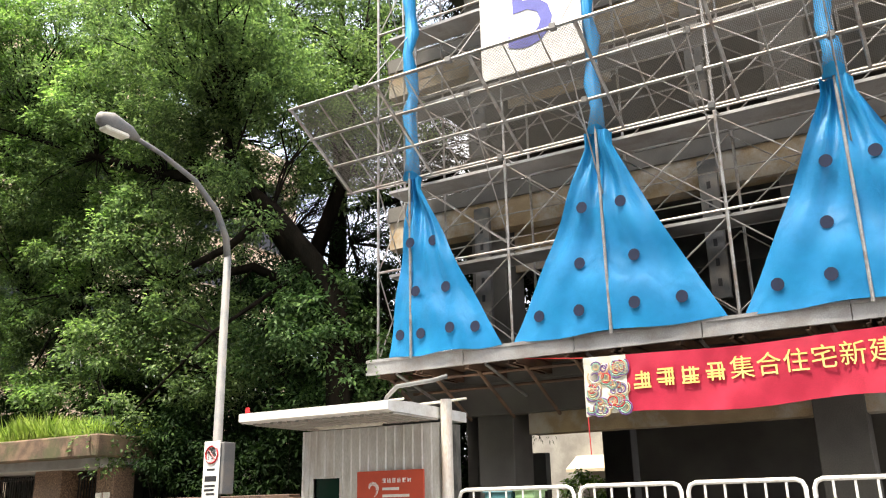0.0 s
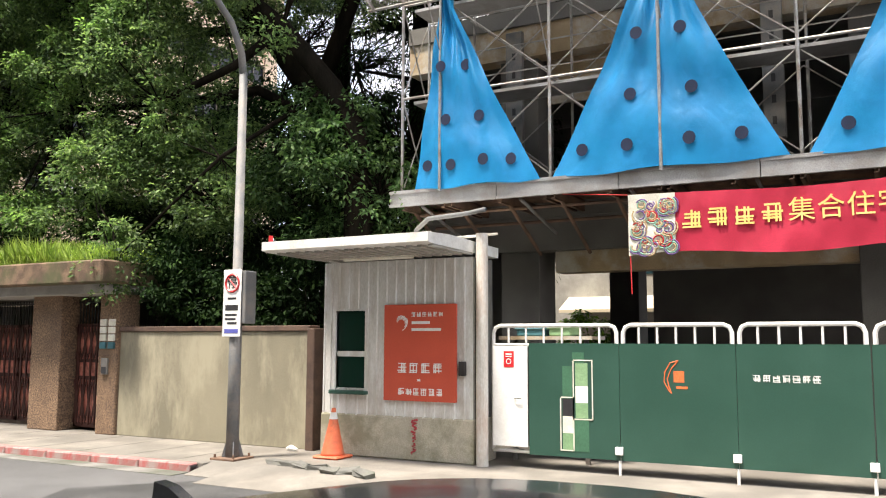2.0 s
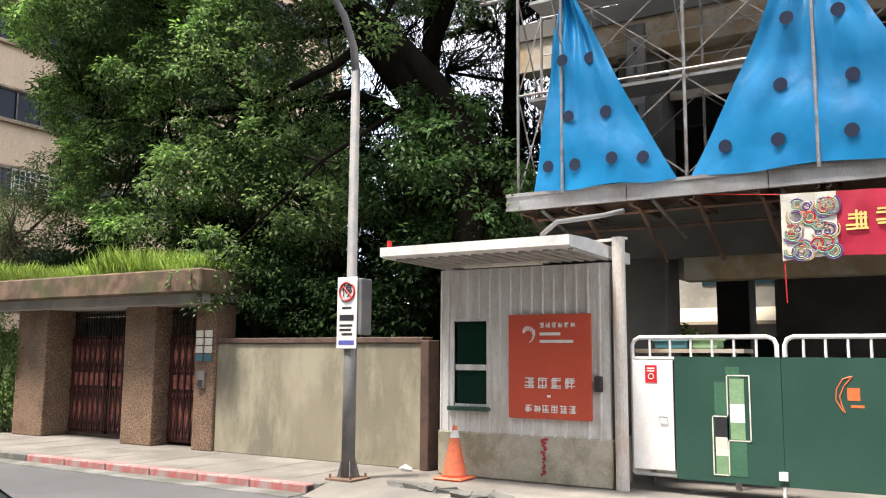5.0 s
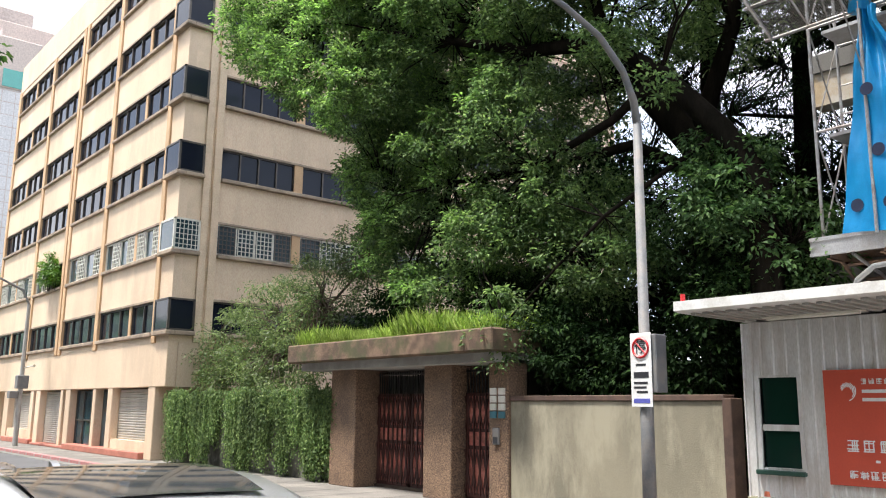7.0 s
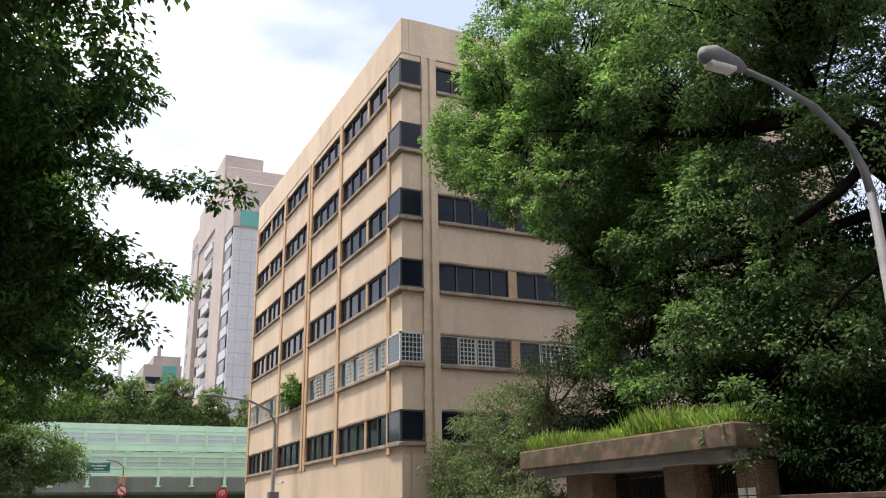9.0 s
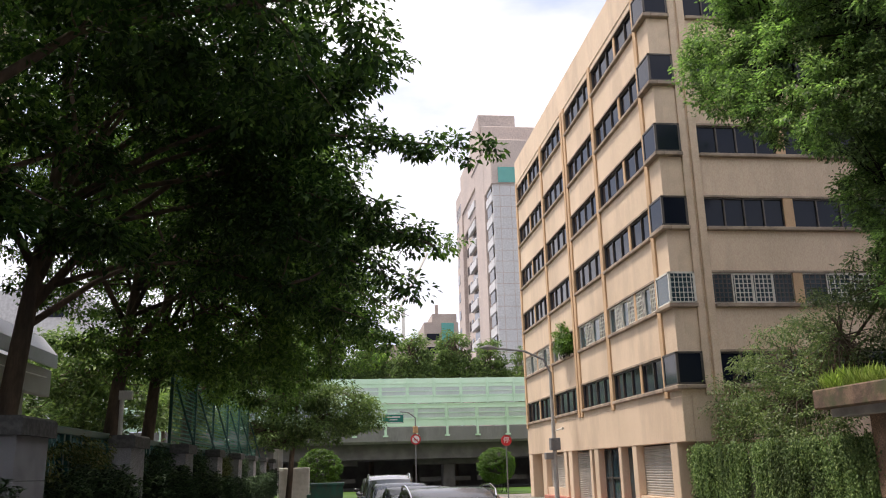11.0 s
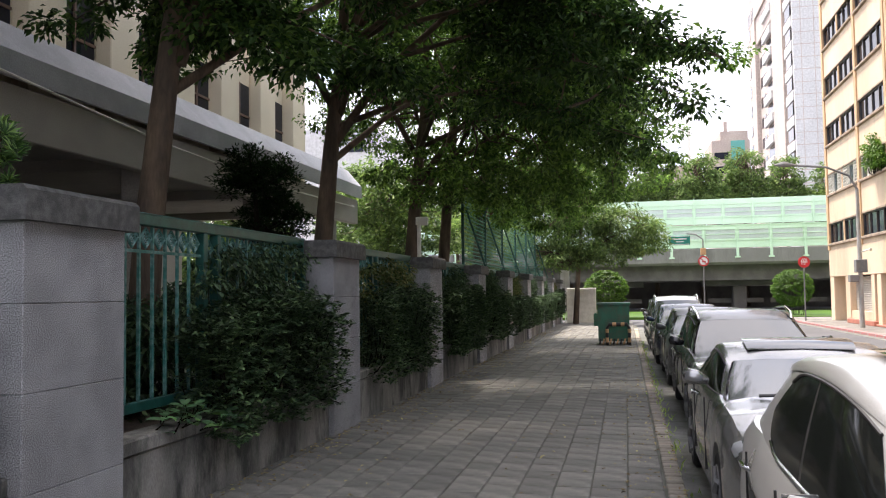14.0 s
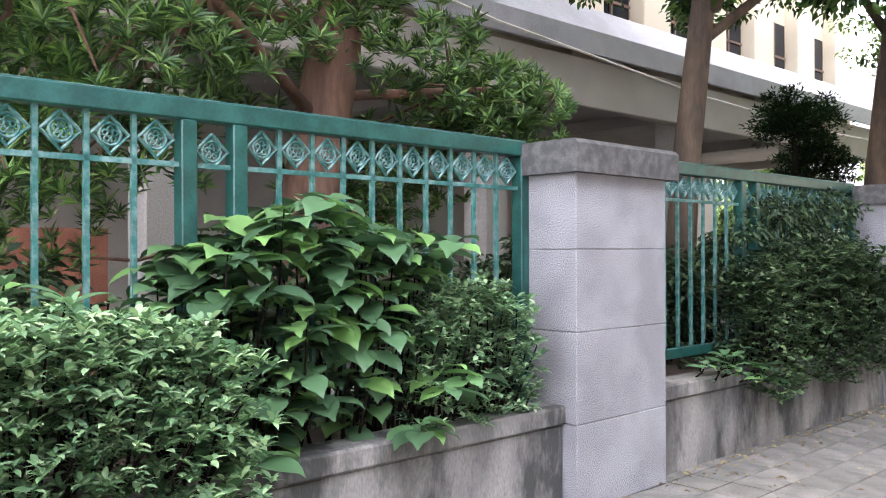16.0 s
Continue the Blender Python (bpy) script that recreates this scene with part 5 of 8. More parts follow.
part("ribs", D(rbs), "rusty", deck, kind="stuff")
for x, z in ((DX + 0.45, 3.77), (DX + 1.0, 3.62)):
    part("ledger_pipe", D(Shape().tube([(x, DY0, z), (x, DY1 - 0.3, z)], 0.026, 7)), "rusty", deck)
for i in range(20):
    y = DY1 - 0.25 - 0.85 * i
    part("bracket", D(Shape().tube([(DX + 0.15, y, 3.92), (DX + 1.55, y - 0.05, 3.15)], 0.032, 6)), "rusty", deck)
    for dy in (0.0, 0.13 if i % 2 else 0.0)[: 1 + i % 2]:
        part("joist", D(Shape().box(DX - 0.02, 13.1, y + dy - 0.035, y + dy - 0.02, 3.80, 3.97).box(DX - 0.02, 13.1, y + dy - 0.035, y + dy + 0.03, 3.80, 3.815).box(DX - 0.02, 13.1, y + dy - 0.035, y + dy + 0.03, 3.955, 3.97)), "rusty", deck)
    if i % 2 == 0:
        part("pipe_stub", D(Shape().tube([(DX + 0.1, y - 0.28, 3.86), (DX + 1.3, y - 0.42, 3.46)], 0.027, 7)), "steel_pipe", deck)
scaf = thing("scaffold", (DX + 0.15, 0, 4.1), "tall tubular steel scaffold with cross braces and planks", "scaffold")
SX = DX + 0.15


def C(s):
    s.v = [(x - SX, y, z - 4.1) for x, y, z in s.v]
    return s


PIT = 1.745
YS = [7.16 - PIT * i for i in range(9)]
TOP = 14.0
for i, y in enumerate(YS):
    part("standard", C(Shape().tube([(SX, y, 4.08), (SX, y, TOP)], 0.026, 7)), "steel_pipe", scaf)
    part("standard", C(Shape().tube([(SX + 0.9, y - 0.05, 4.08), (SX + 0.9, y - 0.05, TOP)], 0.024, 6)), "steel_pipe", scaf)
lv = [4.1 + 1.6 * k for k in range(7)]
for k, z in enumerate(lv):
    if k:
        part("ledger", C(Shape().tube([(SX, 8.0, z), (SX, -7, z)], 0.022, 6)), "steel_pipe", scaf)
        part("ledger", C(Shape().tube([(SX + 0.9, 8.0, z), (SX + 0.9, -7, z)], 0.022, 6)), "steel_pipe", scaf)
        part("plank", C(Shape().box(SX + 0.2, SX + 0.75, -7, 7.9, z - 0.05, z)), "deck_steel", scaf)
        part("rail", C(Shape().tube([(SX + 0.9, 8.0, z + 0.5), (SX + 0.9, -7, z + 0.5)], 0.014, 5).tube([(SX + 0.9, 8.0, z + 0.95), (SX + 0.9, -7, z + 0.95)], 0.014, 5)), "steel_pipe", scaf)
    for y in YS:
        part("transom", C(Shape().tube([(SX, y, z), (SX + 0.9, y - 0.05, z)], 0.018, 5)), "steel_pipe", scaf)
    for i in range(len(YS) - 1):
        a, b = YS[i], YS[i + 1]
        part("cross_brace", C(Shape().tube([(SX + 0.03, a, z + 0.1), (SX + 0.03, b, z + 1.5)], 0.013, 5).tube([(SX + 0.05, b, z + 0.1), (SX + 0.05, a, z + 1.5)], 0.013, 5)), "steel_pipe", scaf)
        if k < 5:
            part("cross_brace", C(Shape().tube([(SX + 0.87, a, z + 0.1), (SX + 0.87, b, z + 1.5)], 0.012, 5).tube([(SX + 0.85, b, z + 0.1), (SX + 0.85, a, z + 1.5)], 0.012, 5)), "steel_pipe", scaf)
end = Shape()
for k in range(6):
    z = lv[k]
    end.tube([(SX, 8.0, z), (SX + 0.9, 8.0, z + 1.6)], 0.013, 5).tube([(SX + 0.9, 8.0, z), (SX, 8.0, z + 1.6)], 0.013, 5)
end.tube([(SX, 8.0, 4.08), (SX, 8.0, TOP)], 0.026, 7).tube([(SX + 0.9, 8.0, 4.08), (SX + 0.9, 8.0, TOP)], 0.024, 7)
part("end_frame", C(end), "steel_pipe", scaf)

# slanting catch fan above the tarpaulins
fan = thing("catch_fan", (SX, 0, 7.3), "slanting steel catch fan covered with wire netting", "scaffold")


def F(s):
    s.v = [(x - SX, y, z - 7.3) for x, y, z in s.v]
    return s


FX0, FZ0, FX1, FZ1 = 11.65, 7.28, 9.95, 8.3
lerp = lambda t: (FX0 + (FX1 - FX0) * t, FZ0 + (FZ1 - FZ0) * t)
for t in (0.0, 0.33, 0.66, 1.0):
    x, z = lerp(t)
    part("rail", F(Shape().tube([(x, 8.6, z), (x, -7, z)], 0.026, 6)), "steel_pipe", fan)
for i in range(26):
    y = 8.5 - 0.58 * i
    part("rib", F(Shape().tube([(FX0, y, FZ0), (FX1, y + 0.06, FZ1)], 0.03 if i % 3 == 0 else 0.014, 5)), "steel_pipe", fan)
for y in YS:
    part("stay", F(Shape().tube([(SX, y, 5.9), (FX1 + 0.5, y, FZ1 - 0.3)], 0.012, 4).tube([(SX, y, 10.4), (FX1 + 0.1, y, FZ1)], 0.01, 4)), "steel_pipe", fan)
part("netting", F(Shape().add([(FX0, 8.6, FZ0 + 0.03), (FX1, 8.6, FZ1 + 0.03), (FX1, -7, FZ1 + 0.03), (FX0, -7, FZ0 + 0.03)], [(0, 1, 2, 3)])), "wire_net", fan, uv=True)
clampers = Shape()
for y in YS:
    for t in (0.0, 0.33, 0.66, 1.0):
        x, z = lerp(t)
        clampers.box(x - 0.05, x + 0.05, y - 0.05, y + 0.05, z - 0.05, z + 0.05, 0.01)
part("clamps", F(clampers), "lamp_grey", fan, kind="stuff")

# blue tarpaulins pulled to a point, with vent holes
def tarpaulin(yp, yl, yr, top, seed, zb=4.1):
    rng = random.Random(seed)
    th = thing("tarpaulin", (DX, yp, zb), "bright blue tarpaulin tied to a point, with round vent holes", "tarpaulin", "blue tarpaulins on the scaffold")
    nz, ny = 26, 30
    rows = []
    for i in range(nz + 1):
        t = i / nz
        w = (1 - t) ** 1.0
        pinch = 0.07 + 0.93 * w if t < 0.93 else 0.07 + 0.93 * w + 0.06 * (t - 0.93) / 0.07
        row = []
        for j in range(ny + 1):
            u = j / ny
            y = yl + (yr - yl) * u
            sag = 0.1 * math.sin(math.pi * t) * math.sin(2 * math.pi * (u - 0.5)) * (1 if yl > yr else -1)
            y = yp + (y - yp) * (pinch - 0.06 * math.sin(math.pi * t) * abs(u - 0.5)) + sag * 0.15
            fold = 0.05 * math.sin(9 * u + 2.3 * t + seed) * t + 0.028 * math.sin(23 * u - 5 * t + seed) + 0.04 * math.sin(5 * t * 3 + 4 * u)
            row.append((-0.03 - 0.10 * math.sin(math.pi * u) * (1 - t) + fold * (0.4 + t), y - yp, t * (top - zb) + 0.02 * math.sin(12 * u + seed) * (1 - t)))
        rows.append(row)
    part("sheet", Shape().sheet(rows), "tarp", th, smooth=True, fix=False)
    def on(u, t):
        i, j = min(nz, int(t * nz)), min(ny, int(u * ny))
        return rows[i][j]
    for u, t in ((0.12, 0.12), (0.34, 0.13), (0.66, 0.13), (0.88, 0.14), (0.3, 0.36), (0.7, 0.36), (0.28, 0.62), (0.74, 0.62)):
        x, y, z = on(u, t)
        r = 0.088
        hole = Shape().add([(x - 0.035, y + r * math.cos(a), z + r * math.sin(a) * 1.05) for a in np.linspace(0, 2 * math.pi, 15)[:-1]], [tuple(range(14))])
        part("vent_hole", hole, "tarp_hole", th)
    part("pole", Shape().tube([(-0.12, 0, -0.05), (-0.1, 0, top - zb + 0.1)], 0.025, 8), "steel_pipe", th)
    bun = Shape()
    n = 16
    prof = [(0.05 * math.sin(i * 1.7 + seed) - 0.02, 0.04 * math.sin(i * 2.3 + seed), top - zb + 0.42 * i) for i in range(n)]
    bun.tube(prof, [0.16 if i == 0 else 0.085 + 0.05 * abs(math.sin(i * 1.4 + seed)) for i in range(n)], 9)
    part("bunched_sheet", bun, "tarp", th, smooth=True)
    return th


tarpaulin(7.16, 7.66, 5.5, 7.25, 1)
tarpaulin(3.70, 5.32, 2.05, 7.28, 2)
tarpaulin(0.25, 1.83, -1.45, 7.25, 3)
num = thing("number_board", (11.45, 4.6, 9.6), "white hanging board with a large blue figure five", "sign")
part("sheet", Shape().box(0, 0.03, -0.85, 1.0, -0.95, 1.6), "white_paint", num)
lettering("5", 2.1, "ink_blue", num, Matrix.Translation((-0.006, 0.05, 0.1)) @ FACE_W, "figure")

# red banner
ban = thing("banner", (11.56, 2.18, 3.31), "long red fabric banner with gold characters and a patterned end", "banner")
rows = []
for i in range(9):
    t = i / 8
    rows.append([(0.012 * math.sin(3.1 * u + 5 * t) + 0.007 * math.sin(17 * u + 9 * t), 2.0 - u, 0.44 - 0.86 * t - 0.05 * math.sin(math.pi * u / 4.6) * (1 - t) + 0.03 * math.sin(2.2 * u) * (0.3 + t)) for u in np.linspace(0, 5.6, 70)])
part("cloth", Shape().sheet(rows), "banner_red", ban, smooth=True, fix=False)
pat = part("pattern_end", Shape().sheet([[(x - 0.008, y, z) for x, y, z in r[:9]] for r in rows]), "frame_white", ban, fix=False)
rg = random.Random(4)
for i in range(34):
    y, z, r0 = 1.93 - 0.54 * rg.random(), 0.35 - 0.70 * rg.random(), 0.05 + 0.08 * rg.random()
    for j, mt in enumerate((("swirl_plum", "swirl_green", "swirl_tan"), ("swirl_tan", "frame_white", "swirl_plum"), ("swirl_green", "sign_red", "swirl_tan"))[i % 3]):
        r = r0 * (1 - 0.25 * j)
        part("swirl", Shape().tube([(-0.026 - 0.002 * j, y + r * math.cos(a), z + r * math.sin(a)) for a in np.linspace(rg.random() * 3, rg.random() * 3 + 4.5, 12)], 0.010, 4), mt, pat)


def gb(s):
    return s


for i in range(4):
    glyph(ban, -0.02, 1.13 - 0.34 * i, 0.05 + 0.004 * i, 0.27, "banner_gold", gb, 100 + i)
for i, ch in enumerate("集合住宅新建"):
    lettering(ch, 0.33, "banner_gold", ban, Matrix.Translation((-0.022, -0.24 - 0.34 * i, 0.06 + 0.012 * i)) @ FACE_W, "character")
glyph(ban, -0.02, -2.3, 0.14, 0.27, "banner_gold", gb, 120)
part("cord", Shape().tube([(0, 2.0, 0.44), (0.1, 3.0, 0.55)], 0.006, 4).tube([(0, 1.98, -0.4), (0, 1.97, -0.95)], 0.008, 4), "sign_red", ban)

# ---- street lamp, sign, cone ----
lamp = thing("street_lamp", (9.62, 9.53, 0), "grey street lamp with curved arm and a parking sign", "lamp post")
col = Shape().tube([(0, 0, 0), (0, 0, 2.2), (0, 0, 2.21), (0, 0, 5.75)], [0.095, 0.09, 0.075, 0.062], 14)
part("column", col, "lamp_grey", lamp, smooth=True)
arc = [(0, 0, 5.7), (-0.06, 0, 6.05), (-0.3, 0, 6.45), (-0.8, 0, 6.82), (-1.5, 0, 7.03), (-2.1, 0, 7.13)]
part("arm", Shape().tube(arc, [0.06, 0.055, 0.05, 0.045, 0.04, 0.035], 10), "lamp_grey", lamp, smooth=True)
hd = part("lamp_head", Shape().tube([(-2.0, 0, 7.12), (-2.15, 0, 7.16), (-2.5, 0, 7.2), (-2.68, 0, 7.18), (-2.72, 0, 7.17)], [0.05, 0.1, 0.14, 0.1, 0.02], 12), "lamp_grey", lamp, smooth=True)
part("lens", Shape().box(-2.62, -2.2, -0.09, 0.09, 7.02, 7.09, 0.02), "frame_white", hd)
part("base_plate", Shape().box(-0.22, 0.22, -0.22, 0.22, 0, 0.03, 0.005), "rusty", lamp, "rusty bolted base plate")
for a in (-0.17, 0.17):
    for b in (-0.17, 0.17):
        part("anchor_bolt", Shape().tube([(a, b, 0.03), (a, b, 0.08)], 0.018, 6), "rusty", lamp)
fins = Shape()
for a in range(4):
    c, q = math.cos(a * math.pi / 2 + 0.785), math.sin(a * math.pi / 2 + 0.785)
    fins.add([(0.08 * c, 0.08 * q, 0.03), (0.15 * c, 0.15 * q, 0.03), (0.09 * c, 0.09 * q, 0.26), (0.08 * c + 0.01, 0.08 * q - 0.01, 0.03), (0.15 * c + 0.01, 0.15 * q - 0.01, 0.03), (0.09 * c + 0.01, 0.09 * q - 0.01, 0.26)],
             [(0, 1, 2), (3, 4, 5), (0, 1, 4, 3), (1, 2, 5, 4), (0, 2, 5, 3)])
part("fins", fins, "lamp_grey", lamp)
part("control_box", Shape().box(-0.1, 0.14, -0.25, -0.1, 1.95, 2.72, 0.01), "lamp_grey", lamp)
sg = part("sign_plate", Shape().box(-0.125, -0.115, -0.19, 0.15, 1.76, 2.74, 0.004), "white_paint", lamp, "white no-parking sign plate")
ring = Shape().tube([(-0.129, -0.02 + 0.125 * math.cos(a), 2.54 + 0.125 * math.sin(a)) for a in np.linspace(0, 2 * math.pi, 25)], 0.017, 4)
ring.tube([(-0.128, 0.07, 2.63), (-0.128, -0.11, 2.45)], 0.012, 4)
part("ban_ring", ring, "sign_red", sg)
lettering("停", 0.19, "ink_dark", sg, Matrix.Translation((-0.127, -0.02, 2.54)) @ FACE_W, "character")
bars(sg, -0.125, [(-0.1, 0.06, 2.3, 2.33), (-0.14, 0.1, 2.14, 2.22), (-0.12, 0.1, 2.06, 2.09), (-0.1, 0.1, 2.0, 2.03), (-0.12, 0.06, 1.94, 1.97)], "ink_dark", gb)
bars(sg, -0.125, [(-0.15, 0.11, 1.81, 1.87)], "ink_blue", gb)
cone = thing("traffic_cone", (10.43, 8.33, 0), "scuffed orange traffic cone on the pavement by the booth", "cone")
part("cone_body", Shape().tube([(0, 0, 0.04), (0, 0, 0.08), (0.005, 0, 0.68), (0.005, 0, 0.72)], [0.185, 0.165, 0.035, 0.03], 20), "cone_orange", cone, smooth=True)
part("base", Shape().box(-0.22, 0.22, -0.22, 0.22, 0, 0.045, 0.02), "cone_orange", cone)
part("collar", Shape().tube([(0.004, 0, 0.56), (0.005, 0, 0.66)], [0.066, 0.046], 16), "white_paint", cone)
rags = thing("rubbish", (10.75, 9.35, 0), "crumpled white litter by the wall foot", "litter")
part("paper", Shape().tube([(0, -0.12, 0.03), (0, 0, 0.05), (0.02, 0.1, 0.03)], [0.02, 0.05, 0.015], 6), "white_paint", rags)

# far street lamp and road signs
fl = thing("street_lamp", (9.78, 41.4, 0), "grey street lamp with a camera and control boxes", "lamp post")
part("column", Shape().tube([(0, 0, 0), (0, 0, 5.9)], [0.11, 0.07], 10), "concrete", fl)
part("arm", Shape().tube([(0, 0, 5.9), (-0.3, 0, 6.5), (-1.2, 0, 6.9), (-2.6, 0, 7.05)], 0.05, 8), "lamp_grey", fl)
part("lamp_head", Shape().tube([(-2.5, 0, 7.05), (-2.9, 0, 7.1), (-3.3, 0, 7.08)], [0.05, 0.13, 0.03], 8), "lamp_grey", fl)
part("control_box", Shape().box(-0.45, -0.1, -0.2, 0.2, 1.95, 2.25, 0.02).box(-0.2, 0.25, -0.2, 0.2, 2.35, 2.9, 0.02), "lamp_grey", fl)
part("camera_arm", Shape().tube([(0, 0, 3.2), (0.3, -0.3, 3.3), (0.35, -0.4, 3.3)], [0.03, 0.03, 0.07], 6), "frame_white", fl)


def disc_sign(at, label, slash, h=2.95):
    th = thing("road_sign", at, label, "road sign")
    part("pole", Shape().tube([(0, 0, 0), (0, 0, h)], 0.035, 8), "lamp_grey", th)
    d = part("disc", Shape().tube([(0, -0.04, h), (0, -0.07, h)], 0.3, 20), "sign_red", th)
    if slash:
        part("face", Shape().tube([(0, -0.07, h), (0, -0.075, h)], 0.22, 20), "white_paint", d)
        part("slash", Shape().tube([(-0.16, -0.08, h + 0.16), (0.16, -0.08, h - 0.16)], 0.03, 4).tube([(-0.1, -0.082, h - 0.03), (0.12, -0.082, h - 0.03)], 0.025, 4), "sign_red", d)
    else:
        lettering("停", 0.36, "white_paint", d, Matrix.Translation((0, -0.078, h)) @ FACE_S, "character")
    return th


disc_sign((9.25, 50.2, 0), "red octagonal-style stop sign with a white character on a pole", False, 3.1)
ls = disc_sign((4.42, 53.0, 0), "red-ringed no-left-turn sign on a slim pole", True, 3.35)
part("signal", Shape().box(-0.15, 0.15, -0.1, 0.1, 3.7, 4.1, 0.03), "stripe_yellow", ls)
part("mast", Shape().tube([(0, 0, 3.3), (0, 0, 4.6), (-0.4, 0, 4.9), (-0.9, 0, 4.95)], 0.04, 6), "lamp_grey", ls)
gs = part("direction_board", Shape().box(-1.9, -0.7, -0.05, 0, 4.3, 4.85, 0.02), "sign_teal", ls, "green direction board with white border")
part("border", Shape().box(-1.85, -0.75, -0.056, -0.051, 4.79, 4.82).box(-1.85, -0.75, -0.056, -0.051, 4.33, 4.36).box(-1.7, -0.9, -0.056, -0.051, 4.62, 4.69).box(-1.55, -1.05, -0.056, -0.051, 4.47, 4.52), "white_paint", gs)

# ---- school fence ----
FXF = -3.38
PY = [1.75, 7.0] + [12.45 + 5.18 * i for i in range(8)]
PL = 1.02


def pillar(y):
    th = thing("fence_pillar", (FXF, y, 0), "rough grey granite fence pillar with a weathered cap", "pillar", "granite pillars of the school fence")
    for i, (z0, z1) in enumerate(((0, 0.55), (0.552, 1.14), (1.142, 1.67), (1.672, 2.17))):
        part("block", Shape().box(-0.52, 0, 0.0, PL, z0, z1, 0.006), "granite", th)
    part("cap", Shape().prism([(-0.6, 2.16), (0.07, 2.16), (0.07, 2.34), (0.04, 2.37), (-0.57, 2.37), (-0.6, 2.34)], 1, -0.07, PL + 0.07), "granite_cap", th)
    return th


first = pillar(PY[0])
for y in PY[1:]:
    copy_thing(first, pose(FXF - (0.04 if y > 12 else 0.0), y, 0))
SPAN = 5.18 - PL


def fence_span(y0, y1, k):
    L0 = y1 - y0
    th = thing("fence_span", (FXF - 0.44, y0, 0), "dark green steel fence with diamond ornaments", "fence", "spans of the school fence")
    part("top_rail", Shape().box(-0.045, 0.045, 0.01, L0 - 0.01, 2.29, 2.39, 0.008), "fence_green", th)
    part("rail_weathering", Shape().box(-0.04, 0.04, 0.02, L0 - 0.02, 2.39, 2.394), "fence_pale", th)
    part("bottom_rail", Shape().box(-0.03, 0.03, 0.01, L0 - 0.01, 0.78, 0.86, 0.005), "fence_green", th)
    part("mid_rail", Shape().box(-0.012, 0.012, 0.01, L0 - 0.01, 2.065, 2.09), "fence_pale", th)
    m = L0 * 0.5
    for y in (0.035, m - 0.3, m - 0.03, L0 - 0.035):
        part("post", Shape().box(-0.045, 0.045, y - 0.04, y + 0.04, 0.5, 2.29, 0.006), "fence_green", th)
    bar = Shape().box(-0.012, 0.012, -0.012, 0.012, 0.86, 2.29).mesh("bar")
    bar.materials.append(MATS["fence_pale"])
    orn = Shape()
    dia = [(0, 0, 0.085), (0, 0.085, 0), (0, 0, -0.085), (0, -0.085, 0), (0, 0, 0.085)]
    orn.tube(dia, 0.011, 5)
    orn.tube([(0, 0.05 * math.cos(a), 0.05 * math.sin(a)) for a in np.linspace(0, 2 * math.pi, 13)], 0.008, 4)
    for q in range(5):
        a = 2 * math.pi * q / 5 + 0.3
        orn.tube([(0, 0.024 * math.cos(a) + 0.013 * math.cos(c), 0.024 * math.sin(a) + 0.013 * math.sin(c)) for c in np.linspace(0, 2 * math.pi, 7)], 0.005, 4)
    orm = orn.mesh("ornament")
    orm.materials.append(MATS["fence_pale"])
    for a, b in ((0.07, m - 0.34), (m + 0.01, L0 - 0.07)):
        n = int(round((b - a) / 0.205))
        for i in range(n + 1):
            y = a + (b - a) * i / n
            if 0 < i < n:
                share("bar", bar, th, (0, y, 0))
            if i < n:
                share("ornament", orm, th, (0, y + (b - a) / n / 2, 2.19))
    share("ornament", orm, th, (0, m - 0.165, 2.15))
    wall = tagged(part("planter_wall_%d" % k, Shape().box(FXF - 0.3, FXF - 0.11, y0, y1, -0.12, 0.55, 0.012), "concrete_dirty", kind="structure"), "low stained concrete planter wall", "wall")
    part("coping", Shape().box(FXF - 0.34, FXF - 0.08, y0, y1, 0.55, 0.67, 0.015), "concrete_dirty", wall)
    tagged(part("planting_bed_%d" % k, Shape().box(FXF - 1.6, FXF - 0.3, y0 - 1.0, y1, 0, 0.55), "soil", kind="structure"), "dark soil planting bed", "soil")


for k in range(len(PY) - 1):
    fence_span(PY[k] + PL, PY[k + 1], k)
tagged(part("school_yard", Shape().box(-40, FXF - 1.6, -8, 60, -0.1, 0.03), "concrete_dark", kind="structure"), "dark school yard ground", "ground")

# ---- school building ----
sch = thing("school_building", (-11, 15, 0), "cream school building with a long grey awning", "building")


def SC(s):
    s.v = [(x + 11, y - 15, z) for x, y, z in s.v]
    return s


# Unseen upper storeys, added up to 21 m to cast shade over the yard side.
part("wall", SC(Shape().box(-16, -11.3, -20, 31, 5.4, 21)), "school_cream", sch)
for i in range(16):
    y = 30.0 - 2.6 * i
    part("pilaster", SC(Shape().box(-11.3, -10.9, y - 0.55, y + 0.55, 5.4, 21, 0.02)), "school_cream", sch)
    w = part("window", SC(Shape().box(-11.32, -11.28, y - 2.0, y - 0.6, 6.3, 8.2)), "window_glass", sch)
    part("window_frame", SC(Shape().box(-11.29, -11.24, y - 2.0, y - 0.6, 7.2, 7.26).box(-11.29, -11.24, y - 1.34, y - 1.28, 6.3, 8.2)), "rusty", w)
    for z in (9.6, 12.9, 16.2):
        part("window", SC(Shape().box(-11.32, -11.28, y - 2.0, y - 0.6, z, z + 1.9)), "window_glass", sch)
part("awning", SC(Shape().prism([(-8.85, 5.04), (-8.93, 5.04), (-8.93, 5.40), (-9.4, 5.97), (-11.3, 6.2), (-11.3, 6.28), (-9.36, 6.04), (-8.85, 5.44)], 1, -20, 30.6)), "awning_grey", sch)
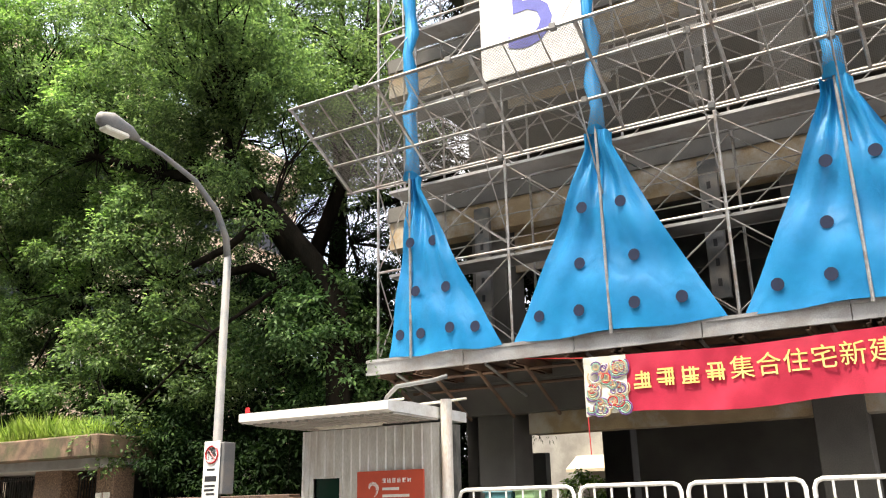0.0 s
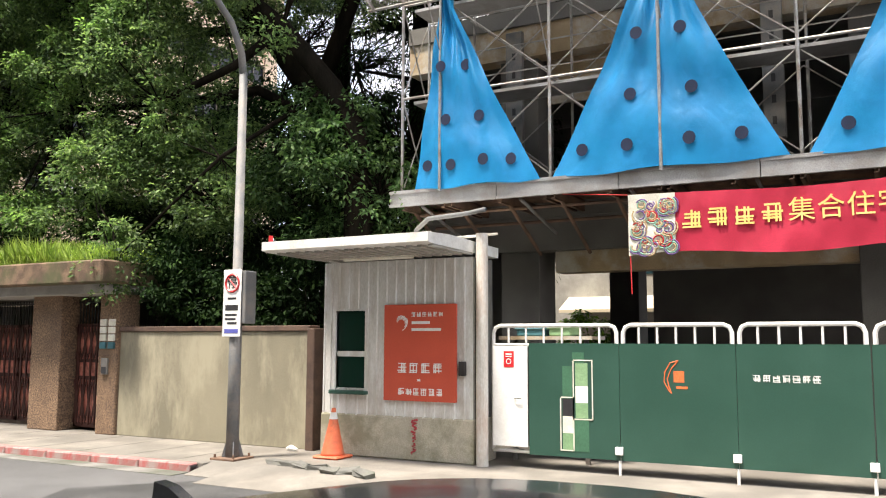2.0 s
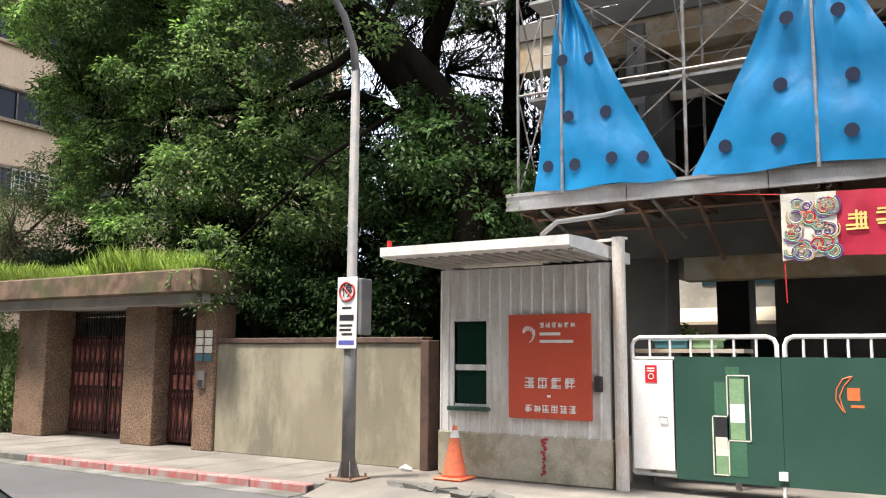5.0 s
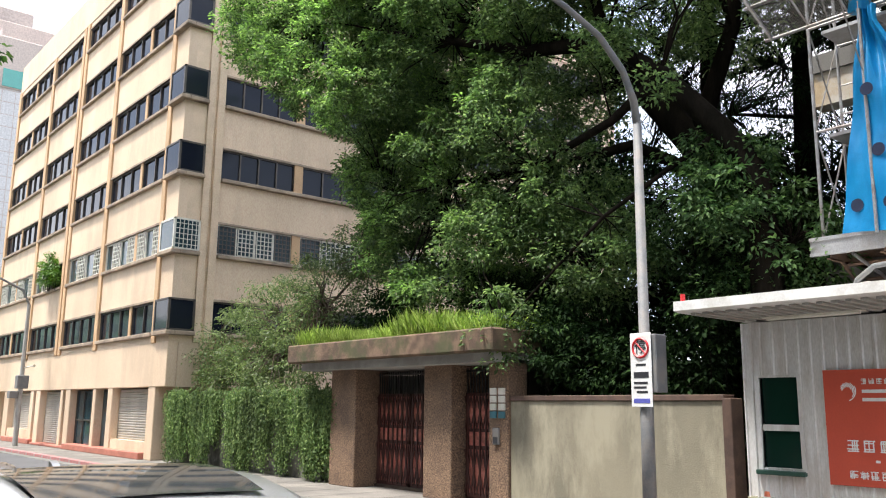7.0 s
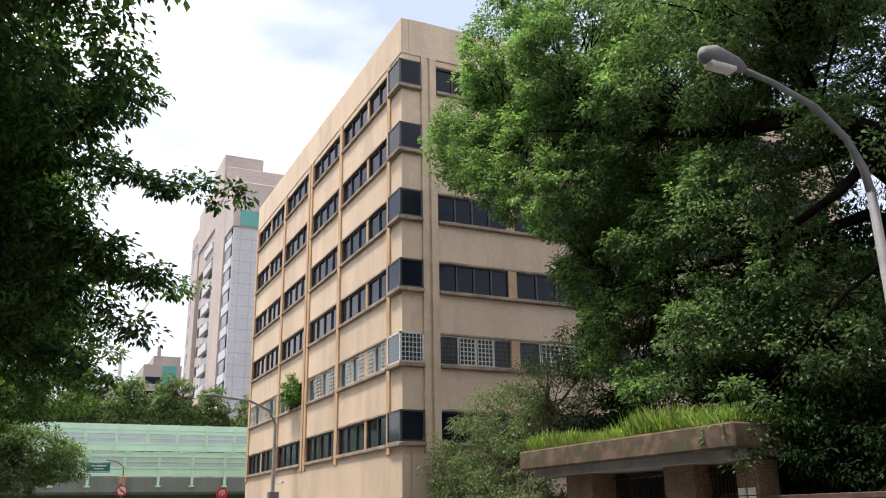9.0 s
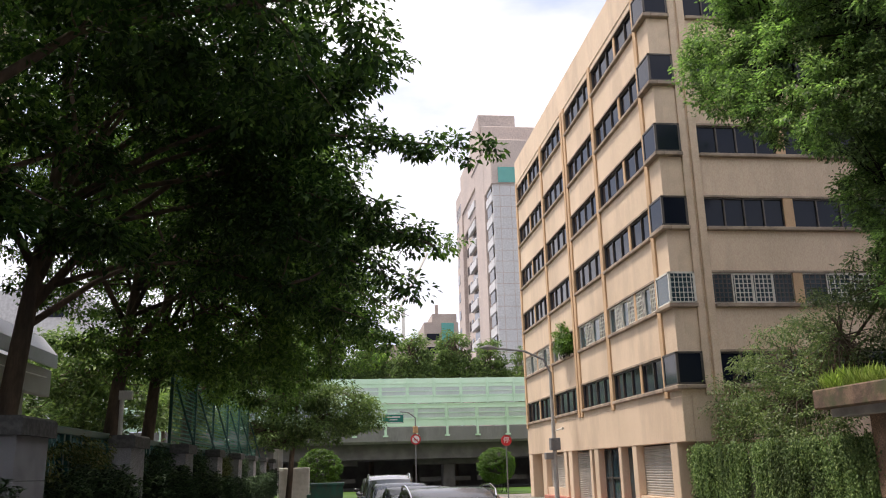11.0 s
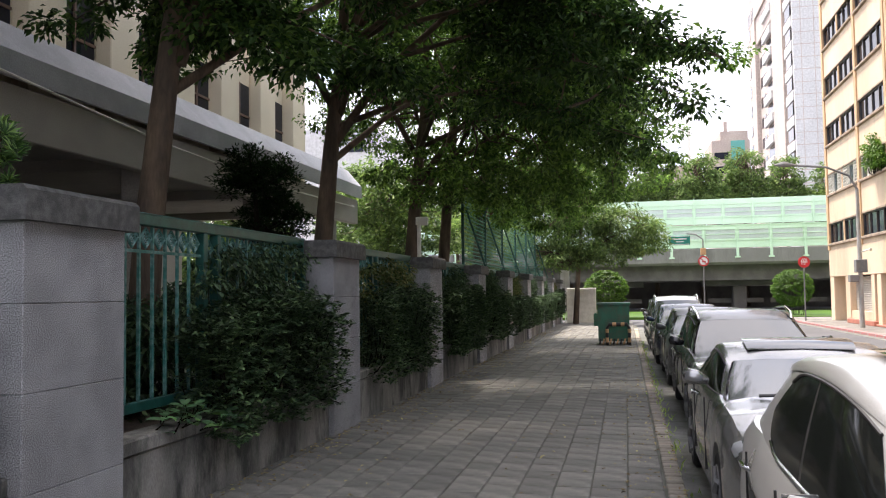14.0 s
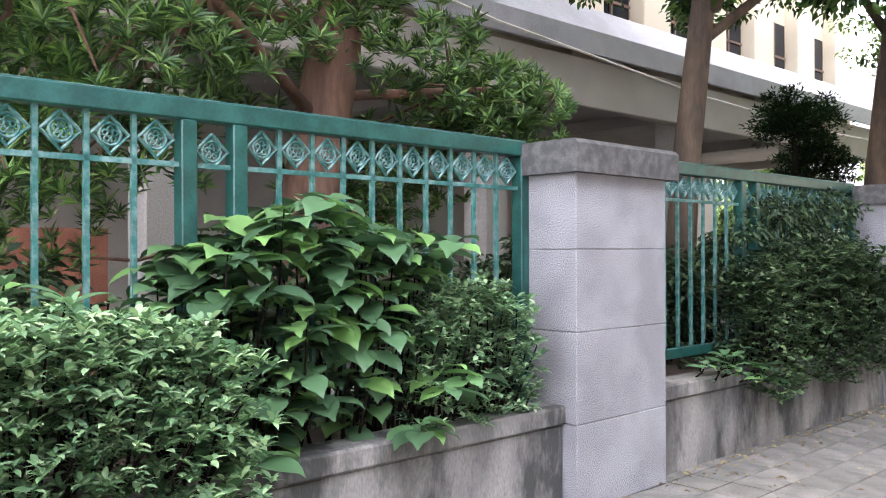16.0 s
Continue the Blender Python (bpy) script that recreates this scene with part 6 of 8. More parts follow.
part("gallery_beam", SC(Shape().box(-9.25, -9.0, -20, 30.6, 4.15, 4.98, 0.02)), "soffit", sch)
part("gallery_ceiling", SC(Shape().box(-16, -9.25, -20, 30.6, 4.55, 4.7)), "soffit", sch)
part("gallery_wall", SC(Shape().box(-16, -15.7, -20, 30.6, 0, 4.6)), "soffit", sch)
for i in range(9):
    y = 29 - 5.5 * i
    part("gallery_joist", SC(Shape().box(-15.7, -9.25, y - 0.15, y + 0.15, 4.3, 4.56)), "soffit", sch)
    part("gallery_column", SC(Shape().box(-9.8, -9.3, y - 0.25, y + 0.25, 0, 4.3, 0.02)), "soffit", sch)
part("cable", SC(Shape().tube([(-8.8, 6, 5.9), (-8.8, 12, 5.15), (-8.85, 18, 4.75), (-8.9, 24, 4.6), (-8.95, 30, 4.7)], 0.02, 5)), "frame_white", sch)
shed = thing("brick_shed", (-8.6, 5.4, 0), "small red brick wall behind the fence", "wall")
part("wall", Shape().box(-0.15, 0.15, -1.2, 0.6, 0, 1.9), "brick_red", shed)
pink = thing("distant_block", (-20, 66, 0), "pale distant block past the school", "building")
part("wall", Shape().box(-8, 1.0, 0, 10, 0, 15), "tower_white", pink)
for k in range(4):
    part("window", Shape().box(-1.2, 0, -0.05, 0.02, 4 + 3 * k, 4.8 + 3 * k), "window_glass", pink)

# ---- ball court netting ----
court = thing("court_fence", (-4.6, 36, 0), "tall green ball-court netting on steel posts", "fence")
for i in range(7):
    y = -9 + 4 * i
    part("post", Shape().tube([(0, y, 0), (0, y, 5.0)], 0.05, 6).tube([(0.1, y, 4.2), (1.2, y + 0.6, 0.5)], 0.03, 5), "fence_green", court)
part("netting", Shape().add([(0, -9, 0.5), (0, 15, 0.5), (0, 15, 5), (0, -9, 5)], [(0, 1, 2, 3)]), "court_net", court, uv=True)
for z in (0.5, 2.7, 5.0):
    part("rail", Shape().tube([(0, -9, z), (0, 15, z)], 0.03, 5), "fence_green", court)
floodpost = thing("pole", (-4.35, 20.6, 0), "slim pale pole with a small box on top", "pole")
part("shaft", Shape().tube([(0, 0, 0), (0, 0, 3.3)], 0.045, 8), "frame_white", floodpost)
part("top_box", Shape().box(-0.06, 0.2, -0.06, 0.06, 3.2, 3.38, 0.01), "frame_white", floodpost)

# ---- green skip at the end of the pavement ----
skip = thing("waste_container", (-0.36, 30.0, 0), "green steel waste container with striped rails", "container")
skip.scale = (0.8, 1, 1)
part("body", Shape().prism([(-0.6, 0.12), (0.6, 0.12), (0.62, 1.25), (-0.62, 1.25)], 1, 0, 1.3), "skip_green", skip)
part("rim", Shape().box(-0.66, 0.66, -0.04, 1.34, 1.25, 1.33, 0.01), "skip_green", skip)
part("side_box", Shape().box(-0.78, -0.6, 0.1, 0.7, 0.6, 1.0, 0.02), "skip_green", skip)
for j in range(9):
    x = -0.6 + 0.135 * j
    part("stripe", Shape().prism([(x, 0.02), (x + 0.07, 0.02), (x + 0.13, 0.2), (x + 0.06, 0.2)], 1, -0.03, 0.0), "stripe_yellow" if j % 2 else "trim_black", skip)
hoop = Shape().tube([(-0.25, -0.25, 0), (-0.25, -0.25, 0.55), (-0.15, -0.25, 0.66), (0.5, -0.25, 0.66), (0.6, -0.25, 0.55), (0.6, -0.25, 0)], 0.06, 8)
hp = part("guard_hoop", hoop, "trim_black", skip, "black and yellow guard hoop")
for p0, p1 in (((-0.25, 0.1), (-0.25, 0.25)), ((-0.25, 0.4), (-0.25, 0.52)), ((0.6, 0.1), (0.6, 0.25)), ((0.6, 0.4), (0.6, 0.52))):
    part("band", Shape().tube([(p0[0], -0.25, p0[1]), (p1[0], -0.25, p1[1])], 0.064, 8), "stripe_yellow", hp)
part("band", Shape().tube([(-0.05, -0.25, 0.66), (0.1, -0.25, 0.66)], 0.064, 8).tube([(0.28, -0.25, 0.66), (0.42, -0.25, 0.66)], 0.064, 8), "stripe_yellow", hp)
box = thing("cable_box", (-3.0, 50, 0), "white street cabinet with a small red-ringed sign", "cabinet")
part("body", Shape().box(-0.2, 1.4, 0, 0.6, 0, 1.9, 0.02), "frame_white", box)
part("sign", Shape().box(-0.5, 0.0, -0.2, -0.17, 1.9, 2.9).tube([(-0.25, -0.2, 0), (-0.25, -0.2, 2.9)], 0.03, 6), "white_paint", box)

# ---- cars ----
def car(at, paint, label, length=4.4, width=1.8, roof=1.47, suv=False, rails=False, sunroof=False, hood=0.98, seed=0):
    """A parked car with its nose towards -y. Side walls are lofted from stations along the length."""
    th = thing("car", at, label, "car", "cars parked along the kerb")
    hl, hw = length / 2, width / 2
    wr = 0.34 if suv else 0.315
    wf, wb = -hl + 0.86, hl - 0.88
    belt = hood + 0.02
    sill = 0.24 if suv else 0.2
    ys = sorted(set([round(v, 3) for v in np.linspace(-hl, hl, 27)] + [round(w + d, 3) for w in (wf, wb) for d in np.linspace(-wr - 0.06, wr + 0.06, 11)]))
    cowl, tail = -hl + 1.18, (hl - 0.28 if suv else hl - 0.75)

    def section(y):
        t = (y + hl) / length
        nose, rear = max(0.0, 1 - (y + hl) / 0.55), max(0.0, 1 - (hl - y) / 0.5)
        w = hw * (1 - 0.2 * nose ** 2.2 - 0.14 * rear ** 2.2)
        if y < cowl:
            k = (y + hl) / (cowl + hl)
            top = 0.66 + (hood - 0.66) * min(1, k * 2.4) ** 0.6 * (0.86 + 0.14 * k)
        elif y > tail:
            k = (hl - y) / (hl - tail)
            top = (belt + 0.06) * (0.82 + 0.18 * min(1, k * 2.0) ** 0.5)
        else:
            top = belt + 0.05 * (y - cowl) / (tail - cowl)
        low = sill + 0.1 * nose + 0.12 * rear
        for wc in (wf, wb):
            d = abs(y - wc)
            if d < wr + 0.055:
                low = max(low, wr - 0.01 + math.sqrt(max(0, (wr + 0.055) ** 2 - d * d)))
        low = min(low, top - 0.12)
        sh = top - 0.1
        waist = low + (sh - low) * 0.55
        half = [(0, low), (w * 0.9, low), (w * 0.985, low + 0.05 * (sh - low)), (w, waist), (w * 0.965, sh), (w * 0.9, top - 0.02), (w * 0.6, top + 0.012), (0, top + 0.025)]
        return half

    rows = []
    for y in ys:
        h = section(y)
        rows.append([(x, y, z) for x, z in h] + [(-x, y, z) for x, z in reversed(h[1:-1])])
    n = len(rows[0])
    body = Shape()
    v = [p for r in rows for p in r]
    f = [(i * n + j, i * n + (j + 1) % n, (i + 1) * n + (j + 1) % n, (i + 1) * n + j) for i in range(len(rows) - 1) for j in range(n)]
    f += [tuple(range(n)), tuple(range((len(rows) - 1) * n, len(rows) * n))]
    body.add(v, f)
    bo = part("body", body, paint, th)
    bo.data.shade_smooth()
    bo.modifiers.new("edges", "EDGE_SPLIT").split_angle = radians(38)
    part("underbody", Shape().box(-hw * 0.86, hw * 0.86, -hl + 0.25, hl - 0.25, 0.17, hood - 0.25), "trim_black", th)
    # greenhouse: base ring at the belt, roof ring above
    zb = belt - 0.03
    rear_base = hl - (0.22 if suv else 0.62)
    front_base = cowl - 0.06
    rf, rb = front_base + (0.82 if not suv else 0.8), rear_base - (0.5 if suv else 0.8)
    bw, rw = hw * 0.93, hw * 0.74
    st = 18

    def side(t, u):
        """t along from front 0 to rear 1, u up from belt 0 to roof 1; the +x side."""
        y = (front_base + (rear_base - front_base) * t) * (1 - u) + (rf + (rb - rf) * t) * u
        arch = 0.13 * max(0.0, 1 - t / 0.45) ** 2 + (0.1 if suv else 0.14) * max(0.0, (t - 0.5) / 0.5) ** 2
        z = zb + (roof - arch - zb) * u
        x = bw + (rw - bw) * u ** 1.25
        x *= 1 - 0.07 * (2 * t - 1) ** 4
        return x, y, z

    us = [0, 0.2, 0.4, 0.6, 0.75, 0.86, 0.94]
    ts = [i / st for i in range(st + 1)]
    # painted roof with rounded edges
    roof_rows = []
    for t in ts:
        e, q = side(t, 0.86), side(t, 1.0)
        z1 = q[2]
        half = [(e[0] + 0.004, e[1], e[2]), ((e[0] + q[0]) / 2 + 0.012, (e[1] + q[1]) / 2, e[2] + (z1 - e[2]) * 0.62), (q[0] - 0.02, q[1], z1), (q[0] * 0.5, q[1] - 0.03 * (1 - 2 * t), z1 + 0.02), (0, q[1] - 0.05 * (1 - 2 * t), z1 + 0.026)]
        roof_rows.append(half + [(-x, y, z) for x, y, z in reversed(half[:-1])])
    ro = part("roof", Shape().sheet(roof_rows), paint, th, smooth=True, fix=False)
    if sunroof:
        sr = []
        for t in np.linspace(0.1, 0.55, 5):
            q = side(t, 1.0)
            sr.append([(q[0] * k, q[1], q[2] + 0.05 - 0.014 * abs(k)) for k in np.linspace(-0.72, 0.72, 5)])
        part("sunroof", Shape().sheet(sr), "car_glass", ro, "dark glass sunroof", smooth=True, fix=False)
    if suv or rails:
        fin = side(0.93, 1.0)
        part("antenna_fin", Shape().prism([(fin[1] - 0.1, fin[2] + 0.01), (fin[1] + 0.1, fin[2] + 0.01), (fin[1] + 0.09, fin[2] + 0.1), (fin[1] + 0.04, fin[2] + 0.09)], 0, -0.02, 0.02), paint, ro)
    for s in (1, -1):
        # painted side with arched panes let into it
        part("side_frame", Shape().sheet([[(s * (side(t, u)[0] - 0.003), *side(t, u)[1:]) for t in ts] for u in us]), paint, th, smooth=True, fix=False)
        w_end = 0.80 if suv else 0.86

        def pane_u(t, w):
            k, q = max(0.0, (t - w_end + 0.22) / 0.22), max(0.0, (0.2 - t) / 0.2)
            low, high = 0.05 + 0.36 * k ** 3, 0.84 - 0.36 * k ** 3 - 0.10 * q ** 2
            return low + (high - low) * w
        for a, b in ((0.06, 0.45), (0.465, w_end)):
            w = [[(s * (side(t, pane_u(t, k))[0] + 0.004), *side(t, pane_u(t, k))[1:]) for t in np.linspace(a, b, 12)] for k in np.linspace(0, 1, 7)]
            part("side_window", Shape().sheet(w), "car_side_glass", th, smooth=True, fix=False)
        part("door_pillar", Shape().sheet([[(s * (side(t, pane_u(t, k))[0] + 0.003), *side(t, pane_u(t, k))[1:]) for t in (0.445, 0.47)] for k in np.linspace(0, 1, 7)]), "trim_black", th, fix=False)
        for k in (0.0, 1.0):
            rim_line = [side(t, pane_u(t, k)) for t in np.linspace(0.06, w_end - 0.08, 14)]
            part("window_trim", Shape().tube([(s * (x + 0.006), y, z) for x, y, z in rim_line], 0.008, 5), "chrome" if suv and not k else "trim_black", th)
        if rails:
            part("roof_rail", Shape().tube([(s * (side(t, 1.0)[0] - 0.01), side(t, 1.0)[1], side(t, 1.0)[2] + (0.055 if 0.08 < t < 0.92 else 0.0)) for t in (0.04, 0.12, 0.4, 0.7, 0.88, 0.96)], 0.018, 6), "chrome", th)
        mx, my, mz = s * (hw * 0.97), front_base + 0.42, belt + 0.07
        mi = part("mirror", Shape().tube([(mx, my, mz), (mx + s * 0.1, my - 0.01, mz + 0.03), (mx + s * 0.17, my, mz + 0.04), (mx + s * 0.2, my, mz + 0.035)], [0.035, 0.065, 0.065, 0.025], 9), paint, th, smooth=True)
        part("mirror_glass", Shape().box(mx + s * 0.07, mx + s * 0.18, my + 0.075, my + 0.083, mz - 0.02, mz + 0.09), "car_glass", mi)
        for dy in (front_base + 1.5, front_base + 2.45):
            part("door_handle", Shape().tube([(s * (hw * 0.985), dy, belt - 0.16), (s * (hw + 0.02), dy + 0.03, belt - 0.155), (s * (hw + 0.02), dy + 0.16, belt - 0.15), (s * (hw * 0.985), dy + 0.2, belt - 0.15)], 0.014, 5), "chrome", th)
        for yy in (front_base + 0.55, front_base + 1.62, front_base + 2.55):
            part("door_seam", Shape().box(s * (hw * 0.99), s * (hw * 1.003), yy, yy + 0.008, sill + 0.12, belt - 0.08), "trim_black", th)
        hlx = s * hw * 0.66
        part("headlight", Shape().tube([(hlx - s * 0.2, -hl + 0.1, 0.66), (hlx, -hl + 0.13, 0.69), (hlx + s * 0.16, -hl + 0.27, 0.73), (hlx + s * 0.22, -hl + 0.48, 0.77)], [0.05, 0.085, 0.08, 0.03], 9), "headlamp", th, smooth=True)
        part("tail_light", Shape().tube([(s * hw * 0.55, hl - 0.05, 0.8), (s * hw * 0.8, hl - 0.13, 0.82)], [0.06, 0.08], 8), "sign_red", th, smooth=True)
        for wc in (wf, wb):
            wx0, wx1 = s * (hw - 0.21), s * (hw - 0.015)
            wh = part("wheel", Shape().tube([(wx0, wc, wr), (wx0 + s * 0.03, wc, wr), (wx1 - s * 0.03, wc, wr), (wx1, wc, wr)], [wr - 0.04, wr, wr, wr - 0.04], 22), "rubber", th)
            rm = Shape().tube([(wx1 - s * 0.02, wc, wr), (wx1 + s * 0.006, wc, wr)], [wr * 0.68, wr * 0.64], 18)
            for k in range(5):
                a = k * 2 * math.pi / 5
                rm.tube([(wx1 + s * 0.008, wc, wr), (wx1 + s * 0.008, wc + wr * 0.6 * math.cos(a), wr + wr * 0.6 * math.sin(a))], [0.04, 0.025], 5)
            part("rim", rm, "lamp_grey", wh)
    fw = [[(x * k, side(0, u)[1] - 0.10 * (1 - k * k) * (1 - u * 0.6), side(0, u)[2] + 0.03 * u * (1 - k * k)) for k in np.linspace(-0.97, 0.97, 9) for x in [side(0, u)[0]]] for u in [0, 0.25, 0.5, 0.75, 0.88, 0.985]]
    part("windscreen", Shape().sheet(fw), "car_glass", th, smooth=True, fix=False)
    part("wiper", Shape().tube([(-0.5, front_base - 0.1, zb + 0.04), (0.1, front_base - 0.09, zb + 0.06)], 0.012, 4).tube([(0.05, front_base - 0.1, zb + 0.04), (0.62, front_base - 0.06, zb + 0.06)], 0.012, 4), "trim_black", th)
    rw_ = [[(side(1, u)[0] * k, side(1, u)[1] + 0.06 * (1 - k * k), side(1, u)[2]) for k in np.linspace(-0.97, 0.97, 7)] for u in [0, 0.3, 0.6, 0.88, 0.985]]
    part("rear_window", Shape().sheet(rw_), "car_glass", th, smooth=True, fix=False)
    part("grille", Shape().box(-0.42, 0.42, -hl - 0.004, -hl + 0.08, 0.48, 0.64, 0.02), "trim_black", th)
    part("lower_grille", Shape().box(-0.55, 0.55, -hl - 0.002, -hl + 0.08, 0.26, 0.38, 0.02), "trim_black", th)
    part("plate", Shape().box(-0.19, 0.19, -hl - 0.02, -hl - 0.004, 0.4, 0.52), "white_paint", th)
    return th


CX = 1.80
car((CX - 0.1, 1.2, ROAD), "car_black", "black estate car parked by the kerb", 4.6, 1.82, 1.42, suv=True, hood=0.92)
car((CX - 0.2, 6.2, ROAD), "car_white", "pearl white crossover car with a glass sunroof", 4.4, 1.84, 1.5, suv=True, sunroof=True)
car((CX - 0.28, 10.6, ROAD), "car_silver", "silver hatchback car with a sunroof", 4.25, 1.7, 1.33, sunroof=True)
car((CX - 0.08, 15.9, ROAD), "car_black", "black estate car with chrome roof rails", 4.6, 1.84, 1.5, suv=True, rails=True)
car((CX - 0.12, 20.9, ROAD), "car_grey", "dark grey saloon car", 4.55, 1.8, 1.44)
car((CX - 0.18, 25.8, ROAD), "car_blue", "dark blue saloon car", 4.55, 1.8, 1.44)
car((CX - 0.18, 30.8, ROAD), "car_silver", "pale silver estate car with roof rails", 4.6, 1.82, 1.62, suv=True, rails=True)
car((CX - 0.18, 35.7, ROAD), "car_black", "dark car at the end of the row", 4.5, 1.8, 1.5, suv=True)

# ---- trees ----
camphor_blobs = [(0.0, 0.5, 10.5, 2.6, 3.2, 2.2), (-0.8, 3.6, 8.6, 2.0, 2.3, 1.8), (-0.3, 7.5, 12.0, 2.2, 3.4, 2.6), (0.2, 10.5, 13.6, 1.8, 2.4, 2.0), (-1.2, 6.0, 9.6, 1.7, 2.2, 1.6),
                 (0.2, 2.0, 13.5, 2.6, 4.0, 2.2), (-1.8, 1.9, 5.7, 1.1, 1.3, 1.0), (-1.6, 3.4, 5.6, 1.3, 1.6, 1.2), (-1.4, 5.4, 6.6, 1.3, 1.6, 1.4),
                 (-1.8, 1.4, 4.4, 1.1, 1.5, 0.9), (-1.0, 7.6, 8.4, 1.4, 1.6, 1.4), (0.6, 6.2, 15.4, 2.4, 3.2, 1.8), (-3.4, 11.2, 12.0, 1.4, 1.9, 1.6), (-3.2, 9.0, 10.6, 1.6, 1.9, 1.8), (-3.2, 9.2, 13.9, 1.6, 2.1, 1.7), (-3.0, 7.0, 9.0, 1.5, 1.7, 1.3),
                 (-3.0, 6.4, 12.4, 1.7, 2.3, 2.1), (-2.6, 4.4, 10.4, 1.5, 1.9, 1.7), (-2.3, 3.0, 7.4, 1.2, 1.6, 1.2), (0.6, 5, 5.2, 1.4, 2.6, 1.6),
                 (-2.0, 7.7, 7.1, 1.2, 1.3, 1.0), (-2.0, 7.2, 5.3, 1.1, 1.3, 0.9), (-2.2, 7.4, 8.7, 1.2, 1.3, 1.0), (-3.2, 2.7, 2.8, 0.35, 0.5, 0.5), (-2.8, 2.9, 3.4, 0.6, 0.9, 0.5), (-2.5, 5.0, 7.3, 0.9, 1.3, 0.8), (-2.5, 3.6, 5.1, 0.9, 1.2, 0.7), (-2.4, 6.4, 5.9, 0.9, 1.2, 0.7), (-2.5, 2.2, 9.6, 0.9, 1.2, 0.7), (-2.4, 5.4, 4.2, 0.8, 1.2, 0.5)]
tree("camphor_tree", (14.0, 11.0, 0), "large camphor tree with a leaning dark trunk",
     ([(-1.4, -1.8, 0), (-1.8, -1.9, 2.5), (-2.0, -2.0, 4.2), (-2.0, -1.95, 5.3), (-2.0, -1.38, 6.2), (-2.0, -0.26, 7.5), (-2.0, 0.9, 8.5), (-1.9, 1.3, 9.8), (-1.8, 3.0, 11.5)], [0.32, 0.27, 0.24, 0.22, 0.2, 0.17, 0.13, 0.09, 0.04]),
     [([(0.6, -1.6, 0), (0.4, -1.2, 2.5), (0.2, -0.5, 5.0), (0, 0.4, 6.8), (-0.2, 1.6, 8.4), (-0.3, 2.8, 9.6)], [0.5, 0.42, 0.36, 0.32, 0.26, 0.2]),
      ([(-2.0, 0.9, 8.5), (-2.3, 2.6, 8.8), (-2.6, 4.6, 9.6), (-2.9, 7.0, 10.6)], [0.16, 0.13, 0.09, 0.04]), ([(-2.0, -0.26, 7.5), (-2.3, 0.6, 6.8), (-2.2, 2.6, 6.4), (-2.1, 5.2, 6.6), (-2.0, 7.6, 6.9)], [0.1, 0.08, 0.07, 0.05, 0.03]), ([(-2.0, -1.38, 6.2), (-2.6, 0.6, 5.0), (-3.1, 2.6, 3.2)], [0.05, 0.035, 0.015]),
      ([(-0.2, 1.6, 8.4), (-0.4, 2.6, 10.4), (-0.2, 3.2, 12.6), (0.2, 4.0, 14.6)], [0.2, 0.17, 0.12, 0.07]), ([(-0.3, 2.8, 9.6), (-0.4, 5.2, 10.8), (-0.3, 7.6, 11.8), (0.1, 10.2, 13.2)], [0.18, 0.15, 0.11, 0.06]),
      ([(0.1, 0.0, 6.0), (-0.9, 1.2, 6.8), (-1.4, 3.0, 6.6), (-1.4, 5.2, 6.8)], [0.14, 0.11, 0.08, 0.05]), ([(0.2, -0.5, 5.0), (-0.8, -0.6, 5.4), (-1.7, -1.4, 5.6)], [0.12, 0.09, 0.05]),
      ([(0, 0.4, 6.8), (0.2, -0.4, 9.0), (0.1, -0.8, 11.4)], [0.2, 0.15, 0.08]), ([(-0.2, 1.6, 8.4), (-1.0, 3.8, 8.4), (-1.2, 6.2, 9.4)], [0.13, 0.1, 0.05]), ([(0.2, -0.6, 4.6), (-1.0, 0.6, 4.4), (-1.7, 1.6, 4.4)], [0.08, 0.06, 0.04]),
      ([(-0.3, 2.8, 9.6), (-1.6, 4.6, 10.4), (-2.8, 7.0, 11.2), (-3.2, 9.6, 12.0)], [0.15, 0.12, 0.08, 0.04])],
     # These extra masses are added to shade the leaning limb and lower right.
     camphor_blobs + [(-2.3, -0.9, 9.6, 1.1, 1.0, 0.7), (-2.6, 0.4, 10.6, 1.4, 1.3, 0.8), (-2.7, 1.6, 9.9, 1.0, 1.1, 0.6), (-2.9, 0.2, 8.0, 0.5, 0.7, 0.4), (-2.8, -0.7, 7.0, 0.4, 0.5, 0.35), (-3.6, 1.2, 11.5, 1.8, 2.0, 1.0), (-3.3, -0.4, 11.0, 1.4, 1.3, 0.9)], 5700, 60, 0.36, 0.10, "leaf_camphor", "bark", 31, twig=6, lit_side=("leaf_lit", 1700, (-0.6, 0.3, 0.55)), droop=0.2, aspect=0.5, inner=0.5)
conifer_blobs = [(0.3 * math.sin(k), 0.4 * math.cos(2 * k), 3.5 + 1.15 * k, 1.9, 1.9, 0.45) for k in range(12)]
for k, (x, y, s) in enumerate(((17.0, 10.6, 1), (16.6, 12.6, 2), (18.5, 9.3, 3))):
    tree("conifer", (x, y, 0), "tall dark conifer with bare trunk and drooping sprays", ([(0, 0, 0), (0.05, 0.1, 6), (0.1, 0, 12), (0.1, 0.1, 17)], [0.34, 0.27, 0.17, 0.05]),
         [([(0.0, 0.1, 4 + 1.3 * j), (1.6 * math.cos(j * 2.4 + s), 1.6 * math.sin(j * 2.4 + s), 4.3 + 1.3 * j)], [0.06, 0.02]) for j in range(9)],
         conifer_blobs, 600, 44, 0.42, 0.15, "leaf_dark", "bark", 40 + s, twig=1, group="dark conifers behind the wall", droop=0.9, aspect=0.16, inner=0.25)
